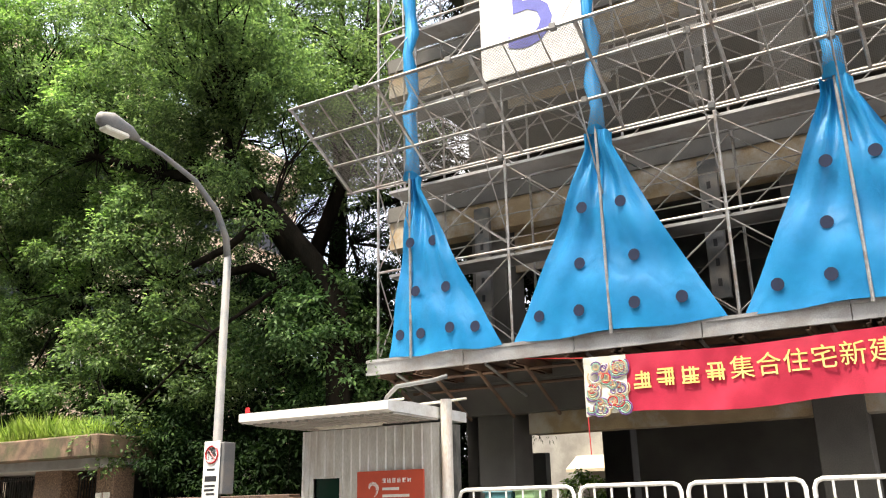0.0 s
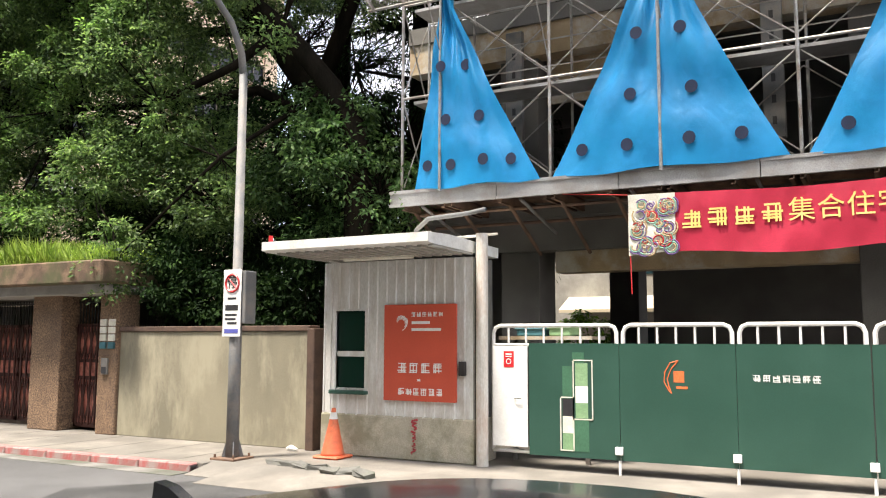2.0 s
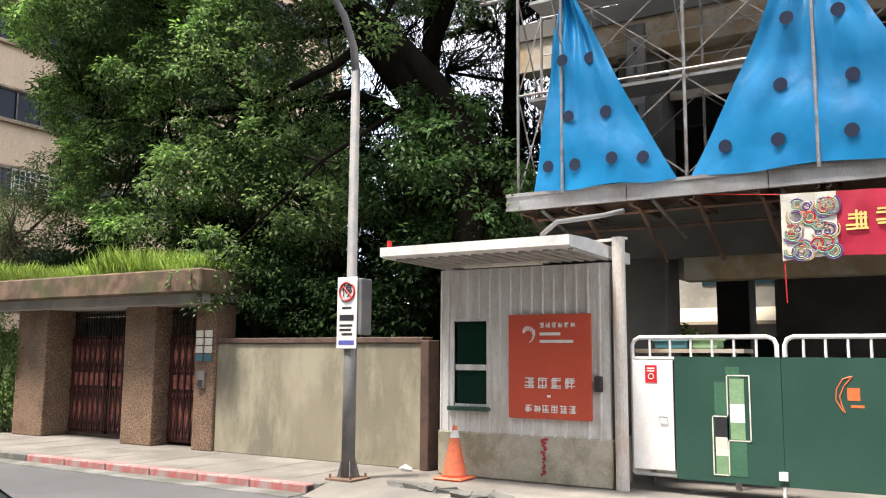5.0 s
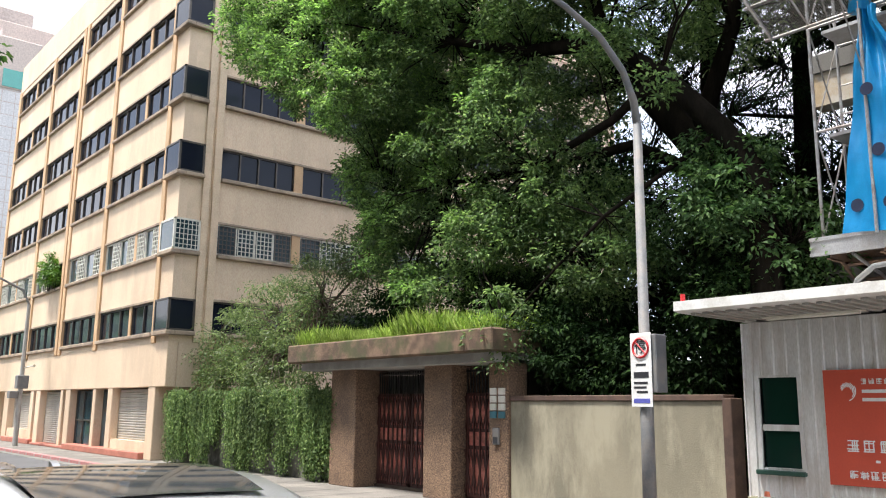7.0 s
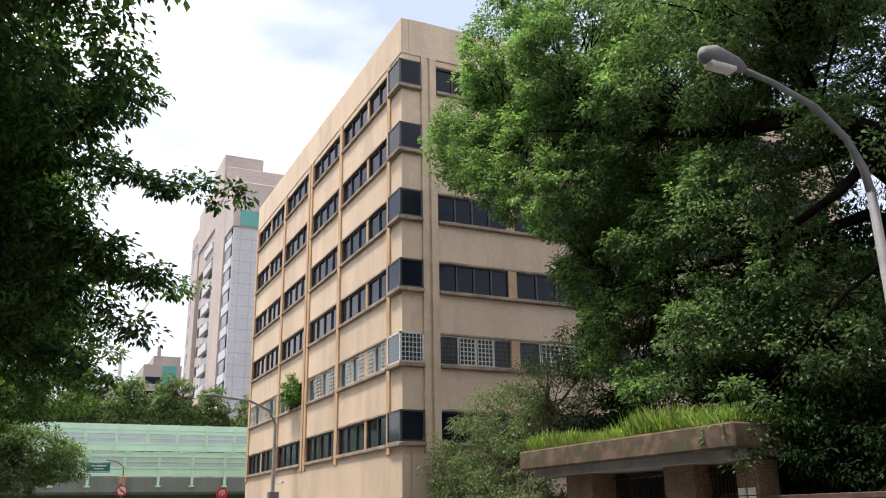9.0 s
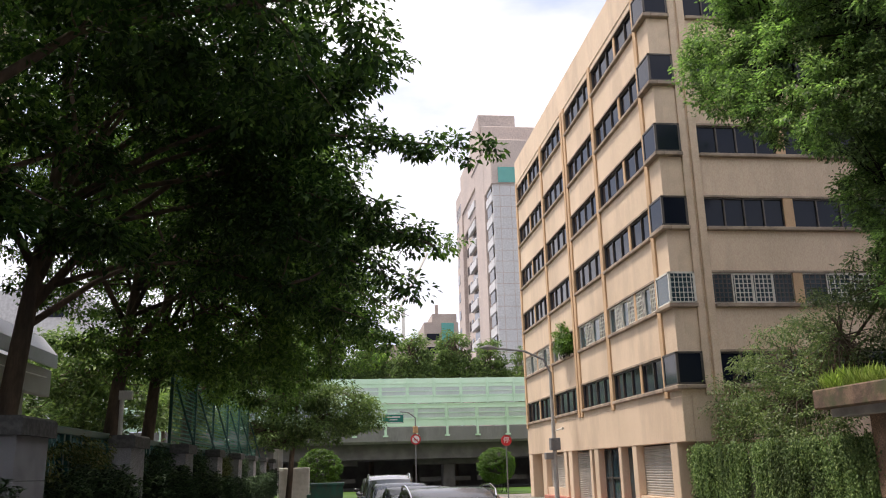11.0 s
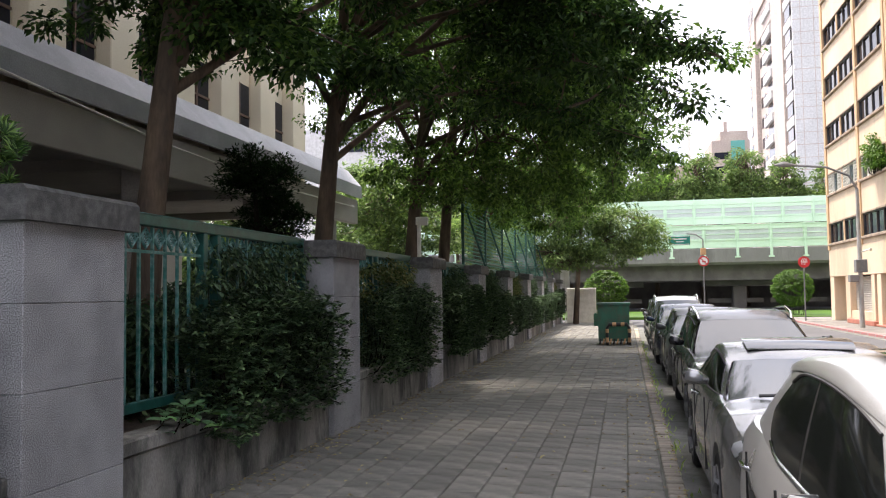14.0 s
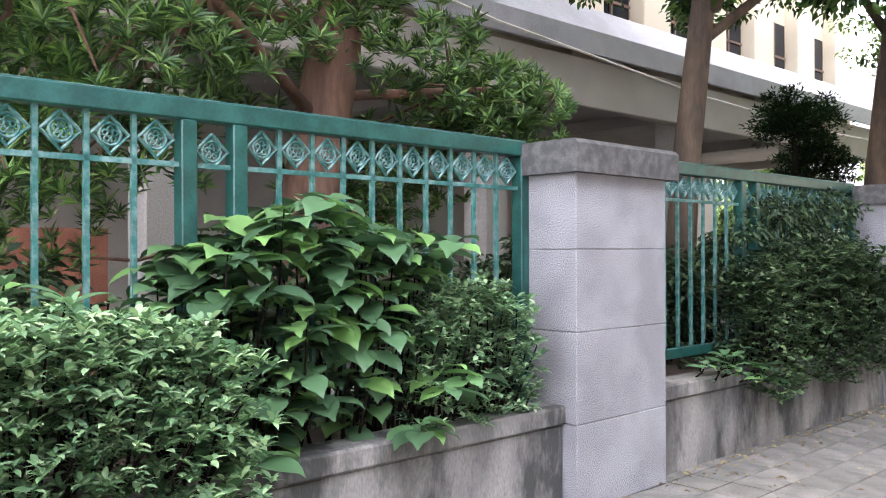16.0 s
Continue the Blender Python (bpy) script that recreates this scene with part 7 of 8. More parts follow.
tree("garden_tree", (12.9, 9.9, 0), "small shaded evergreen beside the camphor trunk", ([(0, 0, 0), (-0.1, -0.1, 1.8), (-0.3, -0.1, 3.4), (-0.4, 0.0, 5.0)], [0.1, 0.08, 0.055, 0.025]),
     [([(-0.1, -0.1, 1.8), (-0.5, -0.7, 3.0), (-0.7, -1.2, 4.2)], [0.05, 0.035, 0.015]), ([(-0.3, -0.1, 3.0), (-0.7, 0.6, 4.2), (-0.8, 1.0, 5.2)], [0.045, 0.03, 0.015])],
     [(-0.6, -0.1, 5.5, 0.9, 1.1, 0.8), (-0.6, -1.2, 4.3, 0.9, 1.1, 0.8), (-1.4, -0.4, 4.9, 0.6, 0.9, 0.7), (-0.7, 0.9, 4.6, 0.8, 0.9, 0.7), (-0.5, -0.4, 3.3, 0.8, 1.1, 0.6)],
     330, 46, 0.32, 0.11, "leaf_mid", "bark", 57, twig=3, droop=0.4, aspect=0.5, inner=0.4)
tree("garden_tree", (13.2, 25.6, 0), "loose olive-green garden tree behind the ivy wall", ([(0, 0, 0), (0.1, 0.2, 1.8), (0, 0.1, 3.4), (-0.1, 0.2, 4.6)], [0.13, 0.1, 0.07, 0.03]),
     [([(0.1, 0.2, 1.8), (-0.6, 1.4, 3.2), (-0.9, 2.4, 4.0)], [0.07, 0.05, 0.02]), ([(0, 0.1, 3.0), (-0.6, -1.6, 3.8), (-0.8, -3.4, 4.6)], [0.06, 0.045, 0.02]), ([(0, 0.1, 3.0), (-0.4, -3.0, 4.4), (-0.3, -5.0, 5.6)], [0.06, 0.045, 0.02])],
     [(-0.8, 1.2, 3.7, 1.2, 1.7, 1.1), (-0.8, -1.2, 4.4, 1.3, 1.8, 1.1), (-0.6, -3.6, 4.9, 1.2, 1.7, 1.1), (-0.8, 2.4, 3.0, 1.0, 1.0, 0.8), (-1.0, -0.4, 3.1, 1.1, 2.0, 0.8), (-0.6, -4.6, 5.8, 0.8, 1.0, 0.7), (-0.9, -3.2, 3.6, 1.0, 1.7, 0.8), (-1.2, -2.2, 2.6, 0.8, 2.4, 0.6), (-1.0, 1.6, 2.5, 0.8, 1.4, 0.5)],
     760, 40, 0.36, 0.1, "leaf_olive", "bark_grey", 51, twig=2, droop=0.3, aspect=0.4)
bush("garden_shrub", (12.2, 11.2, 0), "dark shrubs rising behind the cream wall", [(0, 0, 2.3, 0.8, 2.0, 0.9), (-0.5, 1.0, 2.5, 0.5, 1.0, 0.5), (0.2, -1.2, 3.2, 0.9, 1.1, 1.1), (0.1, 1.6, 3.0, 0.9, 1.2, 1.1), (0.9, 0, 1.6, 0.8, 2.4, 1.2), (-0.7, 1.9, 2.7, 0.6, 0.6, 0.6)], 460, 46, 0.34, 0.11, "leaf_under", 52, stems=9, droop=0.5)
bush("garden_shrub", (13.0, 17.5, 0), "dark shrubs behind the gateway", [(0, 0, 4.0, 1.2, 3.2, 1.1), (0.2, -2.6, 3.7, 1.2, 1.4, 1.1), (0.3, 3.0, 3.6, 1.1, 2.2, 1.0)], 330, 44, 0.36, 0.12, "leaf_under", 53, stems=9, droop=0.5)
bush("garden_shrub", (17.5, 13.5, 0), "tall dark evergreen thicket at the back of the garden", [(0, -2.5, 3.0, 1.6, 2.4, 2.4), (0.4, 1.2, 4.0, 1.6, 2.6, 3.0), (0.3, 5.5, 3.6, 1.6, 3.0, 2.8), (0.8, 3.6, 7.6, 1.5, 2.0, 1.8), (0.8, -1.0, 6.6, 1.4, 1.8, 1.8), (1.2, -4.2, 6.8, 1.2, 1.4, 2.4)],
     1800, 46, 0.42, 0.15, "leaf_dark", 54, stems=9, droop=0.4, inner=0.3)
# street trees behind the school fence: a dense crown high up, looser sprays below it
def spray(a, b, r=0.46):
    """Small leaf masses strung along a drooping branch end."""
    n = max(2, int(math.dist(a, b) / 0.34))
    return [(*(p + (q - p) * k / n for p, q in zip(a, b)), r * (1.15 - 0.55 * k / n), r * (1.15 - 0.55 * k / n), r * (0.8 - 0.4 * k / n)) for k in range(n + 1)]


CROWN = [(0.4, 0.0, 9.9, 2.9, 3.0, 1.3), (2.8, 0.3, 9.3, 2.4, 2.8, 1.2), (-1.6, 0.5, 9.5, 2.2, 2.6, 1.2), (1.6, 0.6, 8.0, 2.6, 2.8, 1.3), (3.9, 0.4, 7.4, 2.1, 2.3, 1.2), (-0.6, -0.6, 8.4, 2.2, 2.4, 1.4), (3.4, -1.0, 8.3, 2.0, 2.2, 1.2)]
LOW = [(2.5, 1.0, 4.5, 1.8, 2.0, 0.9), (0.6, -1.4, 4.4, 1.3, 1.5, 0.7), (4.0, 0.0, 4.7, 1.5, 1.6, 0.8), (5.3, 1.0, 5.9, 1.2, 1.5, 1.0), (2.6, 2.4, 5.7, 1.7, 1.6, 1.1), (1.8, -1.6, 6.6, 1.6, 1.6, 1.0), (0.6, 2.0, 5.4, 1.4, 1.5, 0.9), (3.9, 0.4, 6.2, 1.9, 2.0, 1.1), (-1.8, 0.6, 6.4, 1.5, 1.9, 1.0), (0.4, 3.2, 4.7, 1.0, 1.3, 0.5)]
OVERHANG = [((3.8, -0.6, 7.2), (7.5, -1.9, 6.4)), ((3.6, -0.9, 6.4), (6.5, -2.0, 4.85)), ((3.0, -1.0, 5.8), (6.1, -1.9, 4.3)), ((4.4, -0.2, 8.2), (6.0, -1.6, 8.0)), ((2.6, 0.4, 5.2), (5.6, -0.6, 4.0)), ((1.0, -0.8, 5.4), (2.4, -2.0, 4.6)), ((0.6, -0.6, 5.8), (-0.8, -2.4, 5.2)), ((3.6, -1.6, 7.0), (5.2, -4.0, 6.4)), ((2.0, -1.6, 7.4), (3.4, -4.2, 6.8))]
# The high masses near x -3.5 are added to shade the school awning.
specs = [((-5.2, 11.3, 0), 61, [(-3.6, 0.5, 9.8, 2.2, 2.8, 1.1), (-3.6, -3.0, 9.6, 2.0, 2.2, 1.0), (2.2, 1.6, 7.0, 1.6, 1.6, 1.0), (4.2, 0.6, 6.8, 1.8, 1.8, 0.9), (2.4, -1.8, 6.9, 1.5, 1.6, 0.8)], [((0.4, 0.4, 5.4), (-1.4, 2.6, 5.0)), ((0.6, 0.4, 5.8), (0.8, 3.0, 5.2)), ((0.5, 0.3, 6.0), (2.4, 2.8, 5.6)), ((0.0, 0.4, 5.6), (-2.0, 1.0, 5.2)), ((0.6, 0.2, 5.2), (2.6, 1.6, 4.5)), ((0.4, 0.4, 5.4), (-0.9, 1.8, 4.7)), ((0.5, 0.3, 4.9), (1.9, 0.2, 4.2))], 1500),
         ((-5.1, 16.6, 0), 62, [(-3.4, 0.2, 9.8, 2.2, 2.8, 1.1), (3.9, 0.4, 6.3, 1.8, 1.9, 0.9), (5.0, 0.6, 5.8, 1.2, 1.3, 0.9), (2.6, 2.4, 5.9, 1.6, 1.5, 1.0)], OVERHANG, 1600),
         ((-5.0, 22.4, 0), 63, LOW, OVERHANG[:3], 1480), ((-4.9, 25.6, 0), 64, LOW, [], 1050), ((-5.0, 31.5, 0), 65, LOW, [], 1000)]
for at, seed, low_blobs, tips, amount in specs:
    # Trees past y 20 get the greens with backlight painted in.
    leaf = "leaf_street_backlit" if at[1] > 20 else "leaf_street"
    r = random.Random(seed)
    blobs = [(x + r.uniform(-0.3, 0.3), y + r.uniform(-0.3, 0.3), z + r.uniform(-0.3, 0.3), a, b, c) for x, y, z, a, b, c in CROWN + low_blobs]
    arms = []
    for a, b in tips:
        blobs += spray(a, b)
        start = (0.25, 0.25, min(6.0, a[2] - 0.5))
        arms.append(([start, tuple((p + q) / 2 + (0.15 if c == 2 else 0) for c, (p, q) in enumerate(zip(start, a))), a, tuple((p + q) / 2 + (0.06 if c == 2 else 0) for c, (p, q) in enumerate(zip(a, b))), b], [0.06, 0.045, 0.028, 0.016, 0.006]))
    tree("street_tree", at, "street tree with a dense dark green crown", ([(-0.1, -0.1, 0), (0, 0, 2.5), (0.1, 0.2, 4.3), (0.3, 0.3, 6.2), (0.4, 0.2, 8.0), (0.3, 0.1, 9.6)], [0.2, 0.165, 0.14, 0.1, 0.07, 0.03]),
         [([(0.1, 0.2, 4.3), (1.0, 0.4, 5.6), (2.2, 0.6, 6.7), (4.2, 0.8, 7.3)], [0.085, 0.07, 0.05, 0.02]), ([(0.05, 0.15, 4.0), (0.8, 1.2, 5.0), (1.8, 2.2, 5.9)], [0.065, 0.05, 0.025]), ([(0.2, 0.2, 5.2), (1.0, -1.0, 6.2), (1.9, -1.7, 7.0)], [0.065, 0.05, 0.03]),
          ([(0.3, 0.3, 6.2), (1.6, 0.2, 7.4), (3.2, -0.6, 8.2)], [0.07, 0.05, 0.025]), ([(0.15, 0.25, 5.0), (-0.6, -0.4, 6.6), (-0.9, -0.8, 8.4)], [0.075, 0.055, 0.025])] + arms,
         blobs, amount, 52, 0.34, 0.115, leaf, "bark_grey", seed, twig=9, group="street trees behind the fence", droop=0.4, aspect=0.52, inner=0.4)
tree("yew_pine", (-5.3, 6.3, 0), "yew pine with a reddish trunk and long narrow leaves in whorls", ([(0.0, -0.2, 0), (0.05, -0.1, 1.8), (0.15, 0.1, 3.2), (0.3, 0.3, 5), (0.4, 0.3, 7.5)], [0.27, 0.22, 0.2, 0.15, 0.06]),
     [([(0.1, 0, 2.6), (0.7, -1.2, 3.2), (1.0, -2.4, 3.3)], [0.05, 0.04, 0.02]), ([(0.1, 0, 2.8), (0.6, 1.0, 2.9), (0.8, 1.9, 3.0)], [0.045, 0.03, 0.015]), ([(0.15, 0.1, 3.3), (-0.5, -1.6, 3.6), (0.2, -3.2, 3.5)], [0.05, 0.04, 0.02])],
     # Masses above 6 m are unseen, added to shade the pavement and planter.
     [(0.5, -1.6, 3.0, 0.9, 1.4, 0.65), (0.4, -3.0, 3.2, 0.9, 1.3, 0.8), (0.5, 1.4, 2.8, 0.7, 1.0, 0.5), (-0.6, -0.8, 3.7, 1.0, 2.2, 0.7), (0.8, -0.6, 4.2, 1.0, 2.0, 0.7), (0.4, -2.2, 2.4, 0.6, 1.6, 0.5), (0.5, 0.4, 3.3, 0.6, 0.8, 0.5), (0.5, 1.1, 2.85, 0.5, 0.7, 0.4), (0.4, 0.2, 6.6, 2.3, 2.5, 1.2), (0.0, -3.0, 7.0, 2.3, 2.2, 1.2), (0.4, -5.0, 7.2, 2.0, 1.8, 1.1), (2.4, 0.9, 7.3, 1.6, 2.2, 0.9), (1.6, -0.6, 7.4, 1.9, 2.2, 1.1), (-0.8, 0.6, 7.8, 2.0, 2.2, 1.2), (1.2, 1.6, 6.6, 1.8, 1.8, 1.0), (-0.4, 0.9, 2.2, 0.7, 0.9, 0.6), (-1.2, -2.5, 2.0, 0.8, 1.6, 0.8)],
     6800, 24, 0.10, 0.125, "leaf_yew", "bark_red", 71, twig=14, whorl=True, aspect=0.17, inner=0.3)
tree("clipped_pine", (-6.6, 17.6, 0), "small dark clipped pine leaning in the school garden", ([(0, 0, 0), (0.1, -0.1, 1.6), (0.0, -0.4, 2.8), (0.2, -0.9, 3.6)], [0.1, 0.08, 0.06, 0.03]),
     [([(0.1, -0.1, 1.6), (0.2, -0.9, 2.2)], [0.04, 0.02])], [(0.1, -0.6, 3.9, 0.8, 1.0, 0.5), (0.1, 0.2, 3.1, 0.7, 0.8, 0.5), (0.2, -0.9, 2.2, 0.6, 0.8, 0.35), (0, 0.4, 2.4, 0.6, 0.7, 0.4)],
     330, 60, 0.22, 0.09, "leaf_dark", "bark", 72, twig=3, droop=-0.3, aspect=0.3, inner=0.3)
# far greenery
for k in range(9):
    x = -10 + 4.4 * k
    r = random.Random(90 + k)
    h = r.uniform(14.6, 17.0)
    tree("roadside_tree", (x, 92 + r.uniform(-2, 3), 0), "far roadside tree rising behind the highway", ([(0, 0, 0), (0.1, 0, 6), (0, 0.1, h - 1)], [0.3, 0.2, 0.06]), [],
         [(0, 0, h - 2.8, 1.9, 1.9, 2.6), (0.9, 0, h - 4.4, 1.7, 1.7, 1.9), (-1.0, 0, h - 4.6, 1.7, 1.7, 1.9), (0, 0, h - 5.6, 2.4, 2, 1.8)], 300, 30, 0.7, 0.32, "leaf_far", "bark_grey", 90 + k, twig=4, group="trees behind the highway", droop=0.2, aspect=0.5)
tree("ash_tree", (-2.6, 48, 0), "pale green feathery tree by the crossing", ([(0, 0, 0), (0.2, 0, 3), (0.4, 0, 5.4)], [0.16, 0.12, 0.05]), [([(0.2, 0, 3), (1.6, 0, 4.4), (3.4, 0, 5.2)], [0.08, 0.06, 0.02])],
     [(0.6, 0, 5.6, 2.0, 1.8, 1.0), (2.6, 0, 5.2, 2.0, 1.6, 0.8), (3.6, 0, 4.2, 1.4, 1.2, 0.5), (0.4, 0, 4.2, 1.6, 1.4, 0.6), (-1.4, 0.4, 7.2, 1.8, 1.8, 1.4), (-0.4, 0.6, 8.6, 1.6, 1.6, 1.2), (-0.6, 0, 3.4, 1.6, 1.4, 0.7), (1.8, 0, 3.7, 1.6, 1.4, 0.6), (-2.2, 0, 4.6, 1.6, 1.4, 0.9)], 760, 40, 0.5, 0.2, "leaf_far", "bark_grey", 110, twig=2, droop=0.3, aspect=0.35)
for k, (x, y, r0) in enumerate(((-1.1, 52.5, 1.2), (10.4, 60.0, 1.22))):
    bush("clipped_bush", (x, y, 0), "round clipped yellow-green topiary bush", [(0, 0, 1.75, r0, r0, 1.15)], 520, 40, 0.14, 0.1, "leaf_hedge", 120 + k, stems=5, inner=0.93, group="round clipped bushes")
tagged(part("verge", Shape().box(-6, 30, 57, 72, -0.1, 0.05), "leaf_hedge", kind="structure"), "grass verge under the highway", "grass")

# greenery behind the school yard
for k, (x, y, h) in enumerate(((-9.5, 36, 7.5), (-13, 44, 9), (-8, 52, 8.5), (-16, 34, 7), (-11, 58, 10))):
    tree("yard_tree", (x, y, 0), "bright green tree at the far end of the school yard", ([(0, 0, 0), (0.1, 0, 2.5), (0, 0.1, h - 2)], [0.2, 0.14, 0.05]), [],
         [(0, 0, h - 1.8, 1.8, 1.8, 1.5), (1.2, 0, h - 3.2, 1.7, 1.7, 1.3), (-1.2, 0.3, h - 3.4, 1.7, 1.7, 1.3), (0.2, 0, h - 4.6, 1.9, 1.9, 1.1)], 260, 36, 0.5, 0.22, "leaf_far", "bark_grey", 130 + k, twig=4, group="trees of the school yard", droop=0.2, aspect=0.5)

# ---- planting along the fence ----
def fan_leaves(name, at, label, whorls, per, length, aspect, leaf, seed, box, group="", tilt=0.5, stem=0.35, broad=False):
    """A shrub of leaf whorls on upright stems."""
    rng = np.random.default_rng(seed)
    root = thing(name, at, label, "shrub", group)
    (x0, x1), (y0, y1), (z0, z1) = box
    mid = np.stack([rng.uniform(x0, x1, whorls), rng.uniform(y0, y1, whorls), rng.uniform(0, 1, whorls)], 1)
    yy = (mid[:, 1] - y0) / (y1 - y0)
    top = z0 + (z1 - z0) * (0.6 + 0.4 * np.sin(np.pi * np.clip(yy, 0.02, 0.98)) ** 0.35) * rng.uniform(0.85, 1.05, whorls)
    mid[:, 2] = z0 + (top - z0) * (1 - (1 - mid[:, 2]) ** 1.6)
    k = np.repeat(np.arange(whorls), per)
    a = rng.uniform(0, 2 * np.pi, whorls)[k] + np.tile(np.arange(per) * 2.4, whorls)
    lift = rng.uniform(-0.25, 1, len(k)) * tilt
    along = np.stack([np.cos(a), np.sin(a), lift], 1) + 0.25 * rnd_dirs(rng, len(k))
    along /= np.linalg.norm(along, axis=1, keepdims=True)
    s = length * rng.uniform(0.7, 1.25, len(k))
    pos = mid[k] + along * (s * 0.55)[:, None] - np.array([0, 0, 1]) * (rng.random(len(k)) * stem * length)[:, None]
    me = (broad_mesh if broad else leaf_mesh)("leaves", pos, along, np.array([0, 0, 1.0]) + 0.3 * rnd_dirs(rng, len(k)), s, s * aspect, leaf)
    st = Shape()
    for i in rng.choice(whorls, min(whorls, 70), replace=False):
        foot = (mid[i][0] * 0.3 - 0.1, mid[i][1] * 0.9, 0)
        st.tube(bend(rng, foot, mid[i], 4, 0.03), np.linspace(0.011, 0.004, 4), 5, cap=False)
    part("stem", st, "bark", root, fix=False, kind="stuff")
    ob = new("leaves", me)
    ob.parent = root
    return root


BED = 0.55
fan_leaves("broadleaf_shrub", (-3.62, 5.1, BED), "shrub with large drooping green leaves in the planter", 210, 5, 0.19, 0.66, "leaf_broad", 201, ((-0.35, 0.22), (-0.72, 1.02), (0.2, 1.36)), tilt=-0.35, broad=True)
fan_leaves("pittosporum_shrub", (-3.45, 3.7, BED), "low shrub with small pale-edged leaves in rosettes", 1900, 9, 0.056, 0.42, "leaf_shrub", 202, ((-0.3, 0.38), (-1.0, 0.95), (0.0, 0.9)), tilt=0.9, broad=True)
fan_leaves("pittosporum_shrub", (-3.58, 6.2, BED), "low shrub with small pale-edged leaves in rosettes", 700, 9, 0.054, 0.42, "leaf_shrub", 203, ((-0.25, 0.16), (-0.4, 0.55), (0.12, 0.95)), tilt=0.9, broad=True)
fan_leaves("broadleaf_shrub", (-3.7, 3.5, BED), "sapling with broad pointed green leaves", 34, 6, 0.16, 0.5, "leaf_broad", 204, ((-0.2, 0.25), (-0.5, 0.7), (0.3, 1.0)), tilt=0.3, broad=True)
fan_leaves("broadleaf_shrub", (-3.5, 8.9, BED), "low seedling with broad green leaves", 14, 6, 0.13, 0.55, "leaf_broad", 205, ((-0.1, 0.25), (-0.4, 0.6), (0.05, 0.3)), tilt=0.3, broad=True)
rr = random.Random(9)
for k in range(8):
    y0 = PY[k + 1] + PL + (1.3 if k == 0 else 0.5)
    y1 = PY[k + 2] + (-0.12 if k < 3 else 0.1)
    yc, hl = (y0 + y1) / 2, (y1 - y0) / 2
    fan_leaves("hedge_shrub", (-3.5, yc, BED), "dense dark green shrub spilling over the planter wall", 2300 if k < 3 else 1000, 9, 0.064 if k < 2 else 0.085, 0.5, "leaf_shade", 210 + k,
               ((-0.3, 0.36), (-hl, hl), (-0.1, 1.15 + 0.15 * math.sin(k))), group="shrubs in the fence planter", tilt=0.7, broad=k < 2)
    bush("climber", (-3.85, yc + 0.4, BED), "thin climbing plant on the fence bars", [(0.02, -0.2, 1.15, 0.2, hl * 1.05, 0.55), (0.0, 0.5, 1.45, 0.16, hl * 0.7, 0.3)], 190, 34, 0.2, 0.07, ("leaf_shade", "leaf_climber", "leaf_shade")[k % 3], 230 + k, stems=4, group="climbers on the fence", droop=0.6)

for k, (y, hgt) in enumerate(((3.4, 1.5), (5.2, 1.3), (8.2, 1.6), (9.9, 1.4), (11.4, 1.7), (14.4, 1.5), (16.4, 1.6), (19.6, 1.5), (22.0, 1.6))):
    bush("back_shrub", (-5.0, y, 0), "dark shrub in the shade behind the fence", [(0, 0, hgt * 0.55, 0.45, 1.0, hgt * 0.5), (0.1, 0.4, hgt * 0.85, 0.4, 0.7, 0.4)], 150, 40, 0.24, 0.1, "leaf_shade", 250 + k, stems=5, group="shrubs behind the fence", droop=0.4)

# ---- litter of leaves ----
rng = np.random.default_rng(301)
n = 3800
edge = rng.random(n)
x = np.where(edge < 0.5, -3.45 + rng.exponential(0.28, n), np.where(edge < 0.75, rng.normal(0.2, 0.3, n), rng.uniform(-3.4, 0.4, n)))
pos = np.stack([np.clip(x, -3.48, 0.5), rng.uniform(2, 40, n), np.full(n, 0.012)], 1)
sz = rng.uniform(0.025, 0.06, n)
d = rnd_dirs(rng, n) * np.array([1, 1, 0.12])
tagged(new("fallen_leaves", leaf_mesh("fallen_leaves", pos, d, np.array([0, 0, 1.0]) + 0.3 * rnd_dirs(rng, n), sz, sz * 0.5, "dead_leaf")), "dry leaves scattered on the pavers", "leaves", kind="stuff")
n = 500
pos = np.stack([rng.normal(0.53, 0.05, n), rng.uniform(2, 32, n) + 0.3 * rng.normal(size=n), np.full(n, 0.0)], 1)
d = rnd_dirs(rng, n) * 0.6 + np.array([0, 0, 0.8])
sz = rng.uniform(0.04, 0.11, n)
tagged(new("kerb_weeds", leaf_mesh("kerb_weeds", pos, d, rnd_dirs(rng, n), sz, sz * 0.14, "grass")), "small weeds along the kerb", "weeds", kind="stuff")

# ---- paving ----
def chip(dx, dy, dz, c, name, material):
    me = Shape().box(0, dx, 0, dy, -dz, 0, c).mesh(name)
    me.materials.append(MATS[material])
    return me


TW, TLn = 0.31, 0.31
tile = chip(TW - 0.012, TLn - 0.012, 0.03, 0.006, "paver", "paver")
rest = Shape()
rr = random.Random(77)
nx = int((0.36 + 3.5) / TW)
made = 0
for j in range(-16, 164):
    for i in range(nx + 1):
        x0, y0 = 0.345 - TW * (i + 1), TLn * j + (0.0 if i % 2 else 0.0)
        if x0 < -3.7:
            continue
        dz = rr.uniform(-0.004, 0.002)
        if 8.6 < y0 < 16.0 and made < 300 and x0 > -3.5:
            share("paver", tile, bed, (x0, y0, dz))
            made += 1
        else:
            rest.box(max(x0, -3.5), x0 + TW - 0.012, y0, y0 + TLn - 0.012, -0.03, dz)
part("pavers", rest, "paver_far", bed, fix=False, kind="stuff")
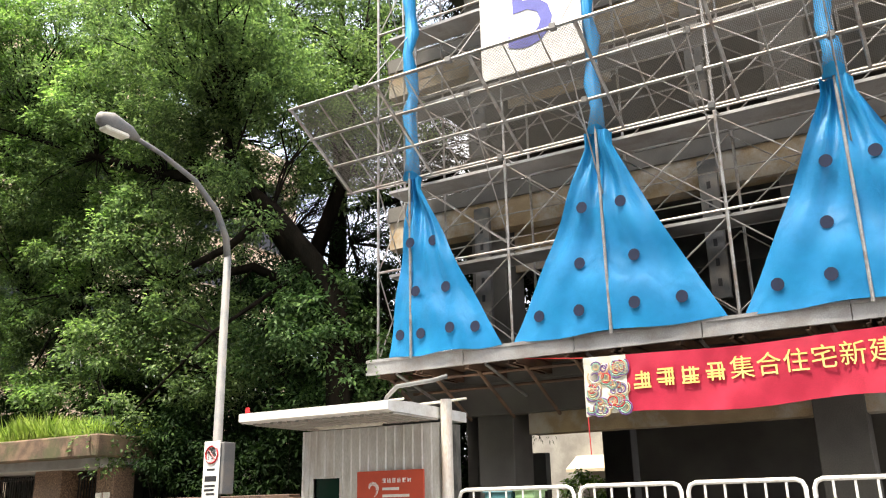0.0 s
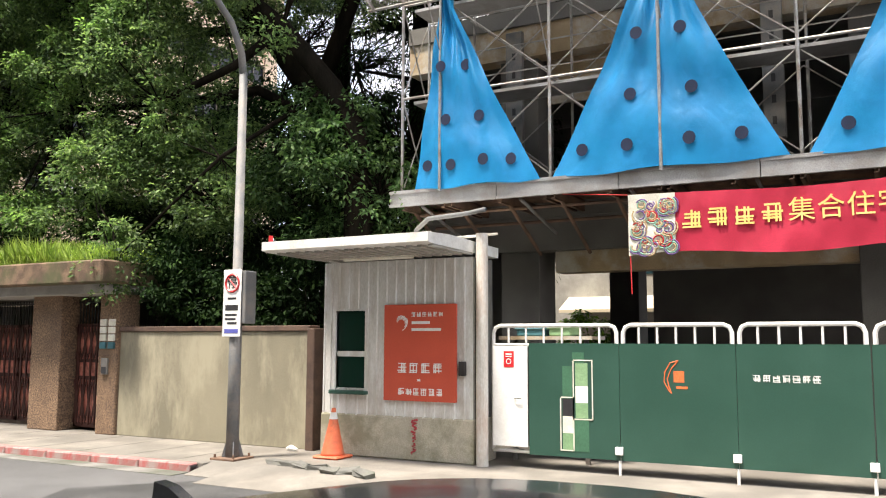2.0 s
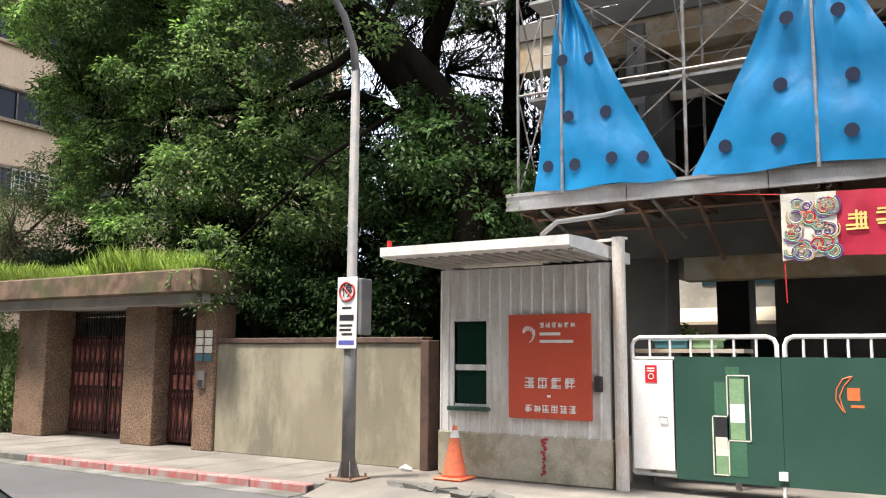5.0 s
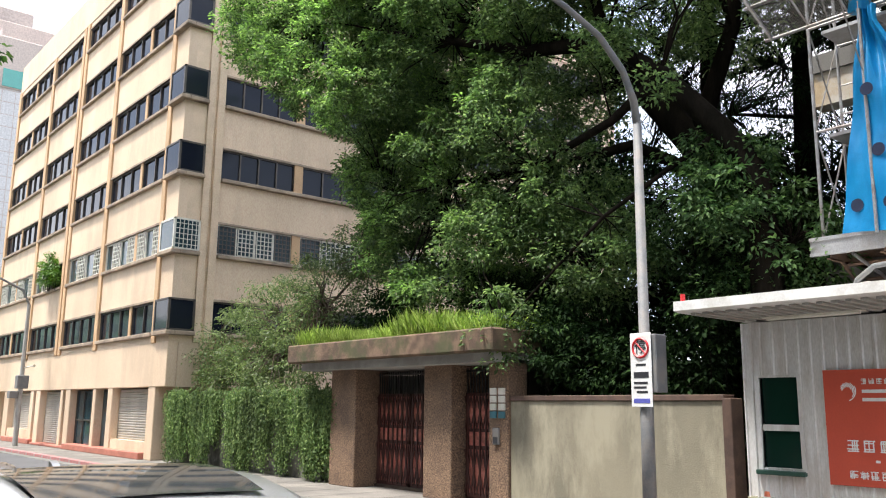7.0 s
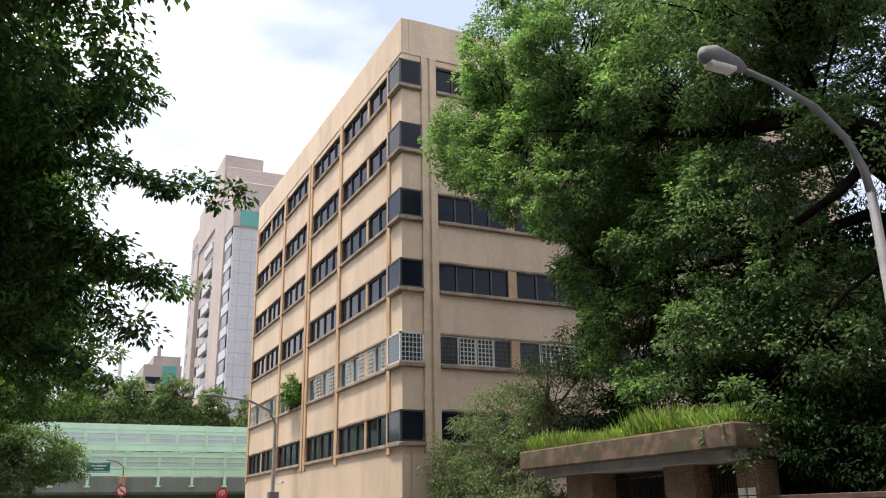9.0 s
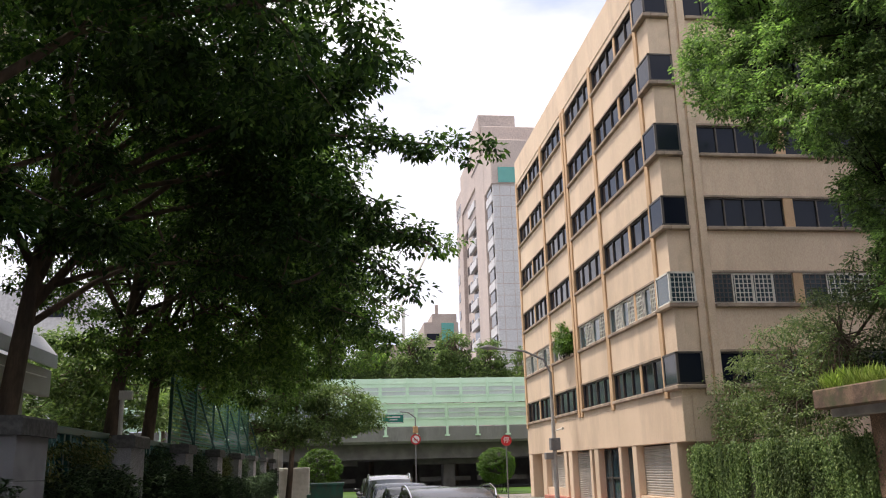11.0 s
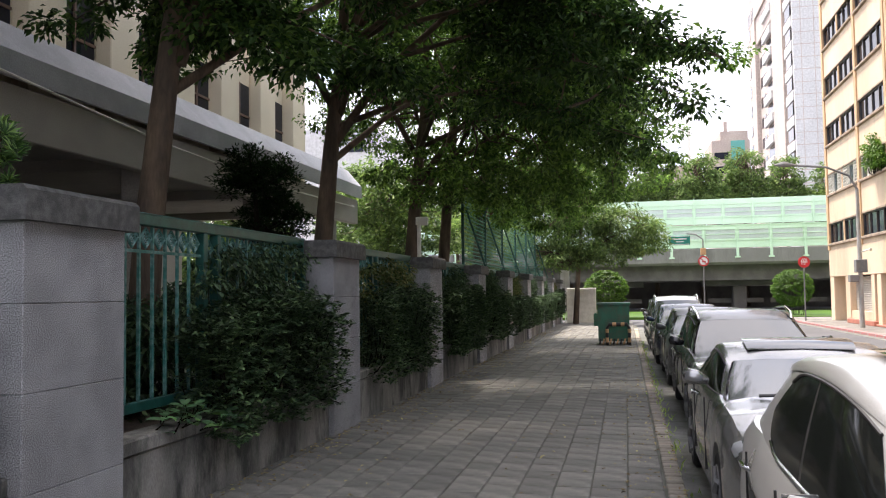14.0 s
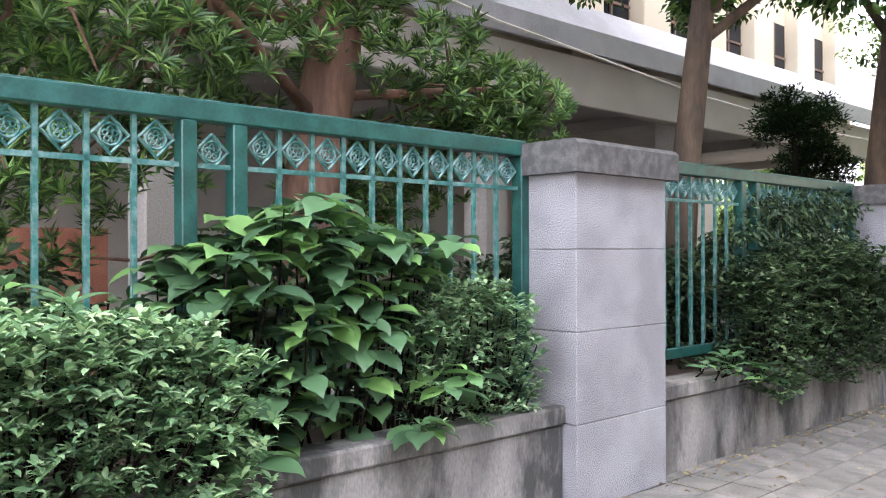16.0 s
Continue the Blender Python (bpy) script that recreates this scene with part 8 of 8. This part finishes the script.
kb = tagged(part("kerb", Shape().box(0.36, 0.515, -8, 46, -0.3, -0.012), "joint", kind="structure"), "kerb of upright weathered bricks", "kerb")
brick = chip(0.15, 0.092, 0.13, 0.008, "brick", "kerb_brick")
more = Shape()
for j in range(460):
    y = -4 + 0.1 * j
    if 5 < y < 29:
        share("brick", brick, kb, (0.362 + rr.uniform(-0.004, 0.004), y, rr.uniform(-0.006, 0.006)))
    else:
        more.box(0.362, 0.512, y, y + 0.092, -0.14, 0.0)
part("bricks", more, "kerb_brick", kb, fix=False, kind="stuff")
rk = tagged(part("kerb_2", Shape().box(8.98, 9.10, 9.7, 60, -0.3, -0.03), "concrete", kind="structure"), "far kerb painted red", "kerb")
stone = chip(0.17, 0.985, 0.2, 0.015, "kerbstone", "kerb_red")
plain = chip(0.17, 0.985, 0.2, 0.015, "kerbstone", "gutter")
for j in range(48):
    share("kerbstone", plain if 6 <= j < 9 or 12 < j < 17 else stone, rk, (8.95, 9.7 + j, 0.0))
# slab joints of the far pavement
jn = Shape()
for j in range(50):
    jn.box(9.14, 10.9, 10.2 + j, 10.212 + j, 0.0, 0.003)
part("joints", jn, "gutter", bpy.data.objects["pavement_2"], fix=False, kind="stuff")
dm = thing("drain_cover", (8.7, 16.5, ROAD), "dark iron drain cover in the road", "drain")
part("grate", Shape().box(-0.2, 0.2, -0.35, 0.35, 0, 0.012, 0.004), "iron_dark", dm)
arrow = tagged(part("road_marking", Shape().prism([(5.0, 34.0), (5.15, 34.0), (5.15, 36.4), (5.35, 36.4), (5.07, 37.4), (4.8, 36.4), (5.0, 36.4)], 2, ROAD, ROAD + 0.004), "white_paint", kind="structure"), "worn white arrow on the asphalt", "road marking")
tagged(part("road_patch", Shape().prism([(6.1, 6.2), (8.45, 6.9), (8.72, 8.9), (7.3, 10.1), (5.6, 9.2)], 2, ROAD, ROAD + 0.004), "asphalt_patch", kind="structure"), "dark repaired asphalt patch in the road", "road")
tagged(part("gutter_2", Shape().box(8.62, 8.948, 9.7, 60, -0.3, ROAD + 0.014, 0.006), "gutter", kind="structure"), "pale concrete gutter below the red kerb", "gutter")
tagged(part("road_marking_2", Shape().box(6.1, 6.3, 9.2, 9.3, ROAD + 0.004, ROAD + 0.008), "yellow_paint", kind="structure"), "worn yellow paint mark on the asphalt", "road marking")
rk2 = random.Random(31)
for k in range(7):
    t = k / 6
    stone_ob = Shape().box(-0.08, 0.08, -0.14, 0.14, 0, 0.10, 0.025)
    stone_ob.v = [(x * rk2.uniform(0.7, 1.2), y * rk2.uniform(0.8, 1.3), z * rk2.uniform(0.6, 1.1)) for x, y, z in stone_ob.v]
    lump = part("broken_kerbstone", stone_ob, "gutter")
    lump.location, lump.rotation_euler = (9.22 + 0.28 * t + rk2.uniform(-0.05, 0.05), 7.0 + 1.65 * t, -0.02), (rk2.uniform(-0.1, 0.1), rk2.uniform(-0.1, 0.1), rk2.uniform(-0.5, 0.5))
    tagged(lump, "broken grey concrete kerb lump at the driveway edge", "stone", "broken kerb lumps")
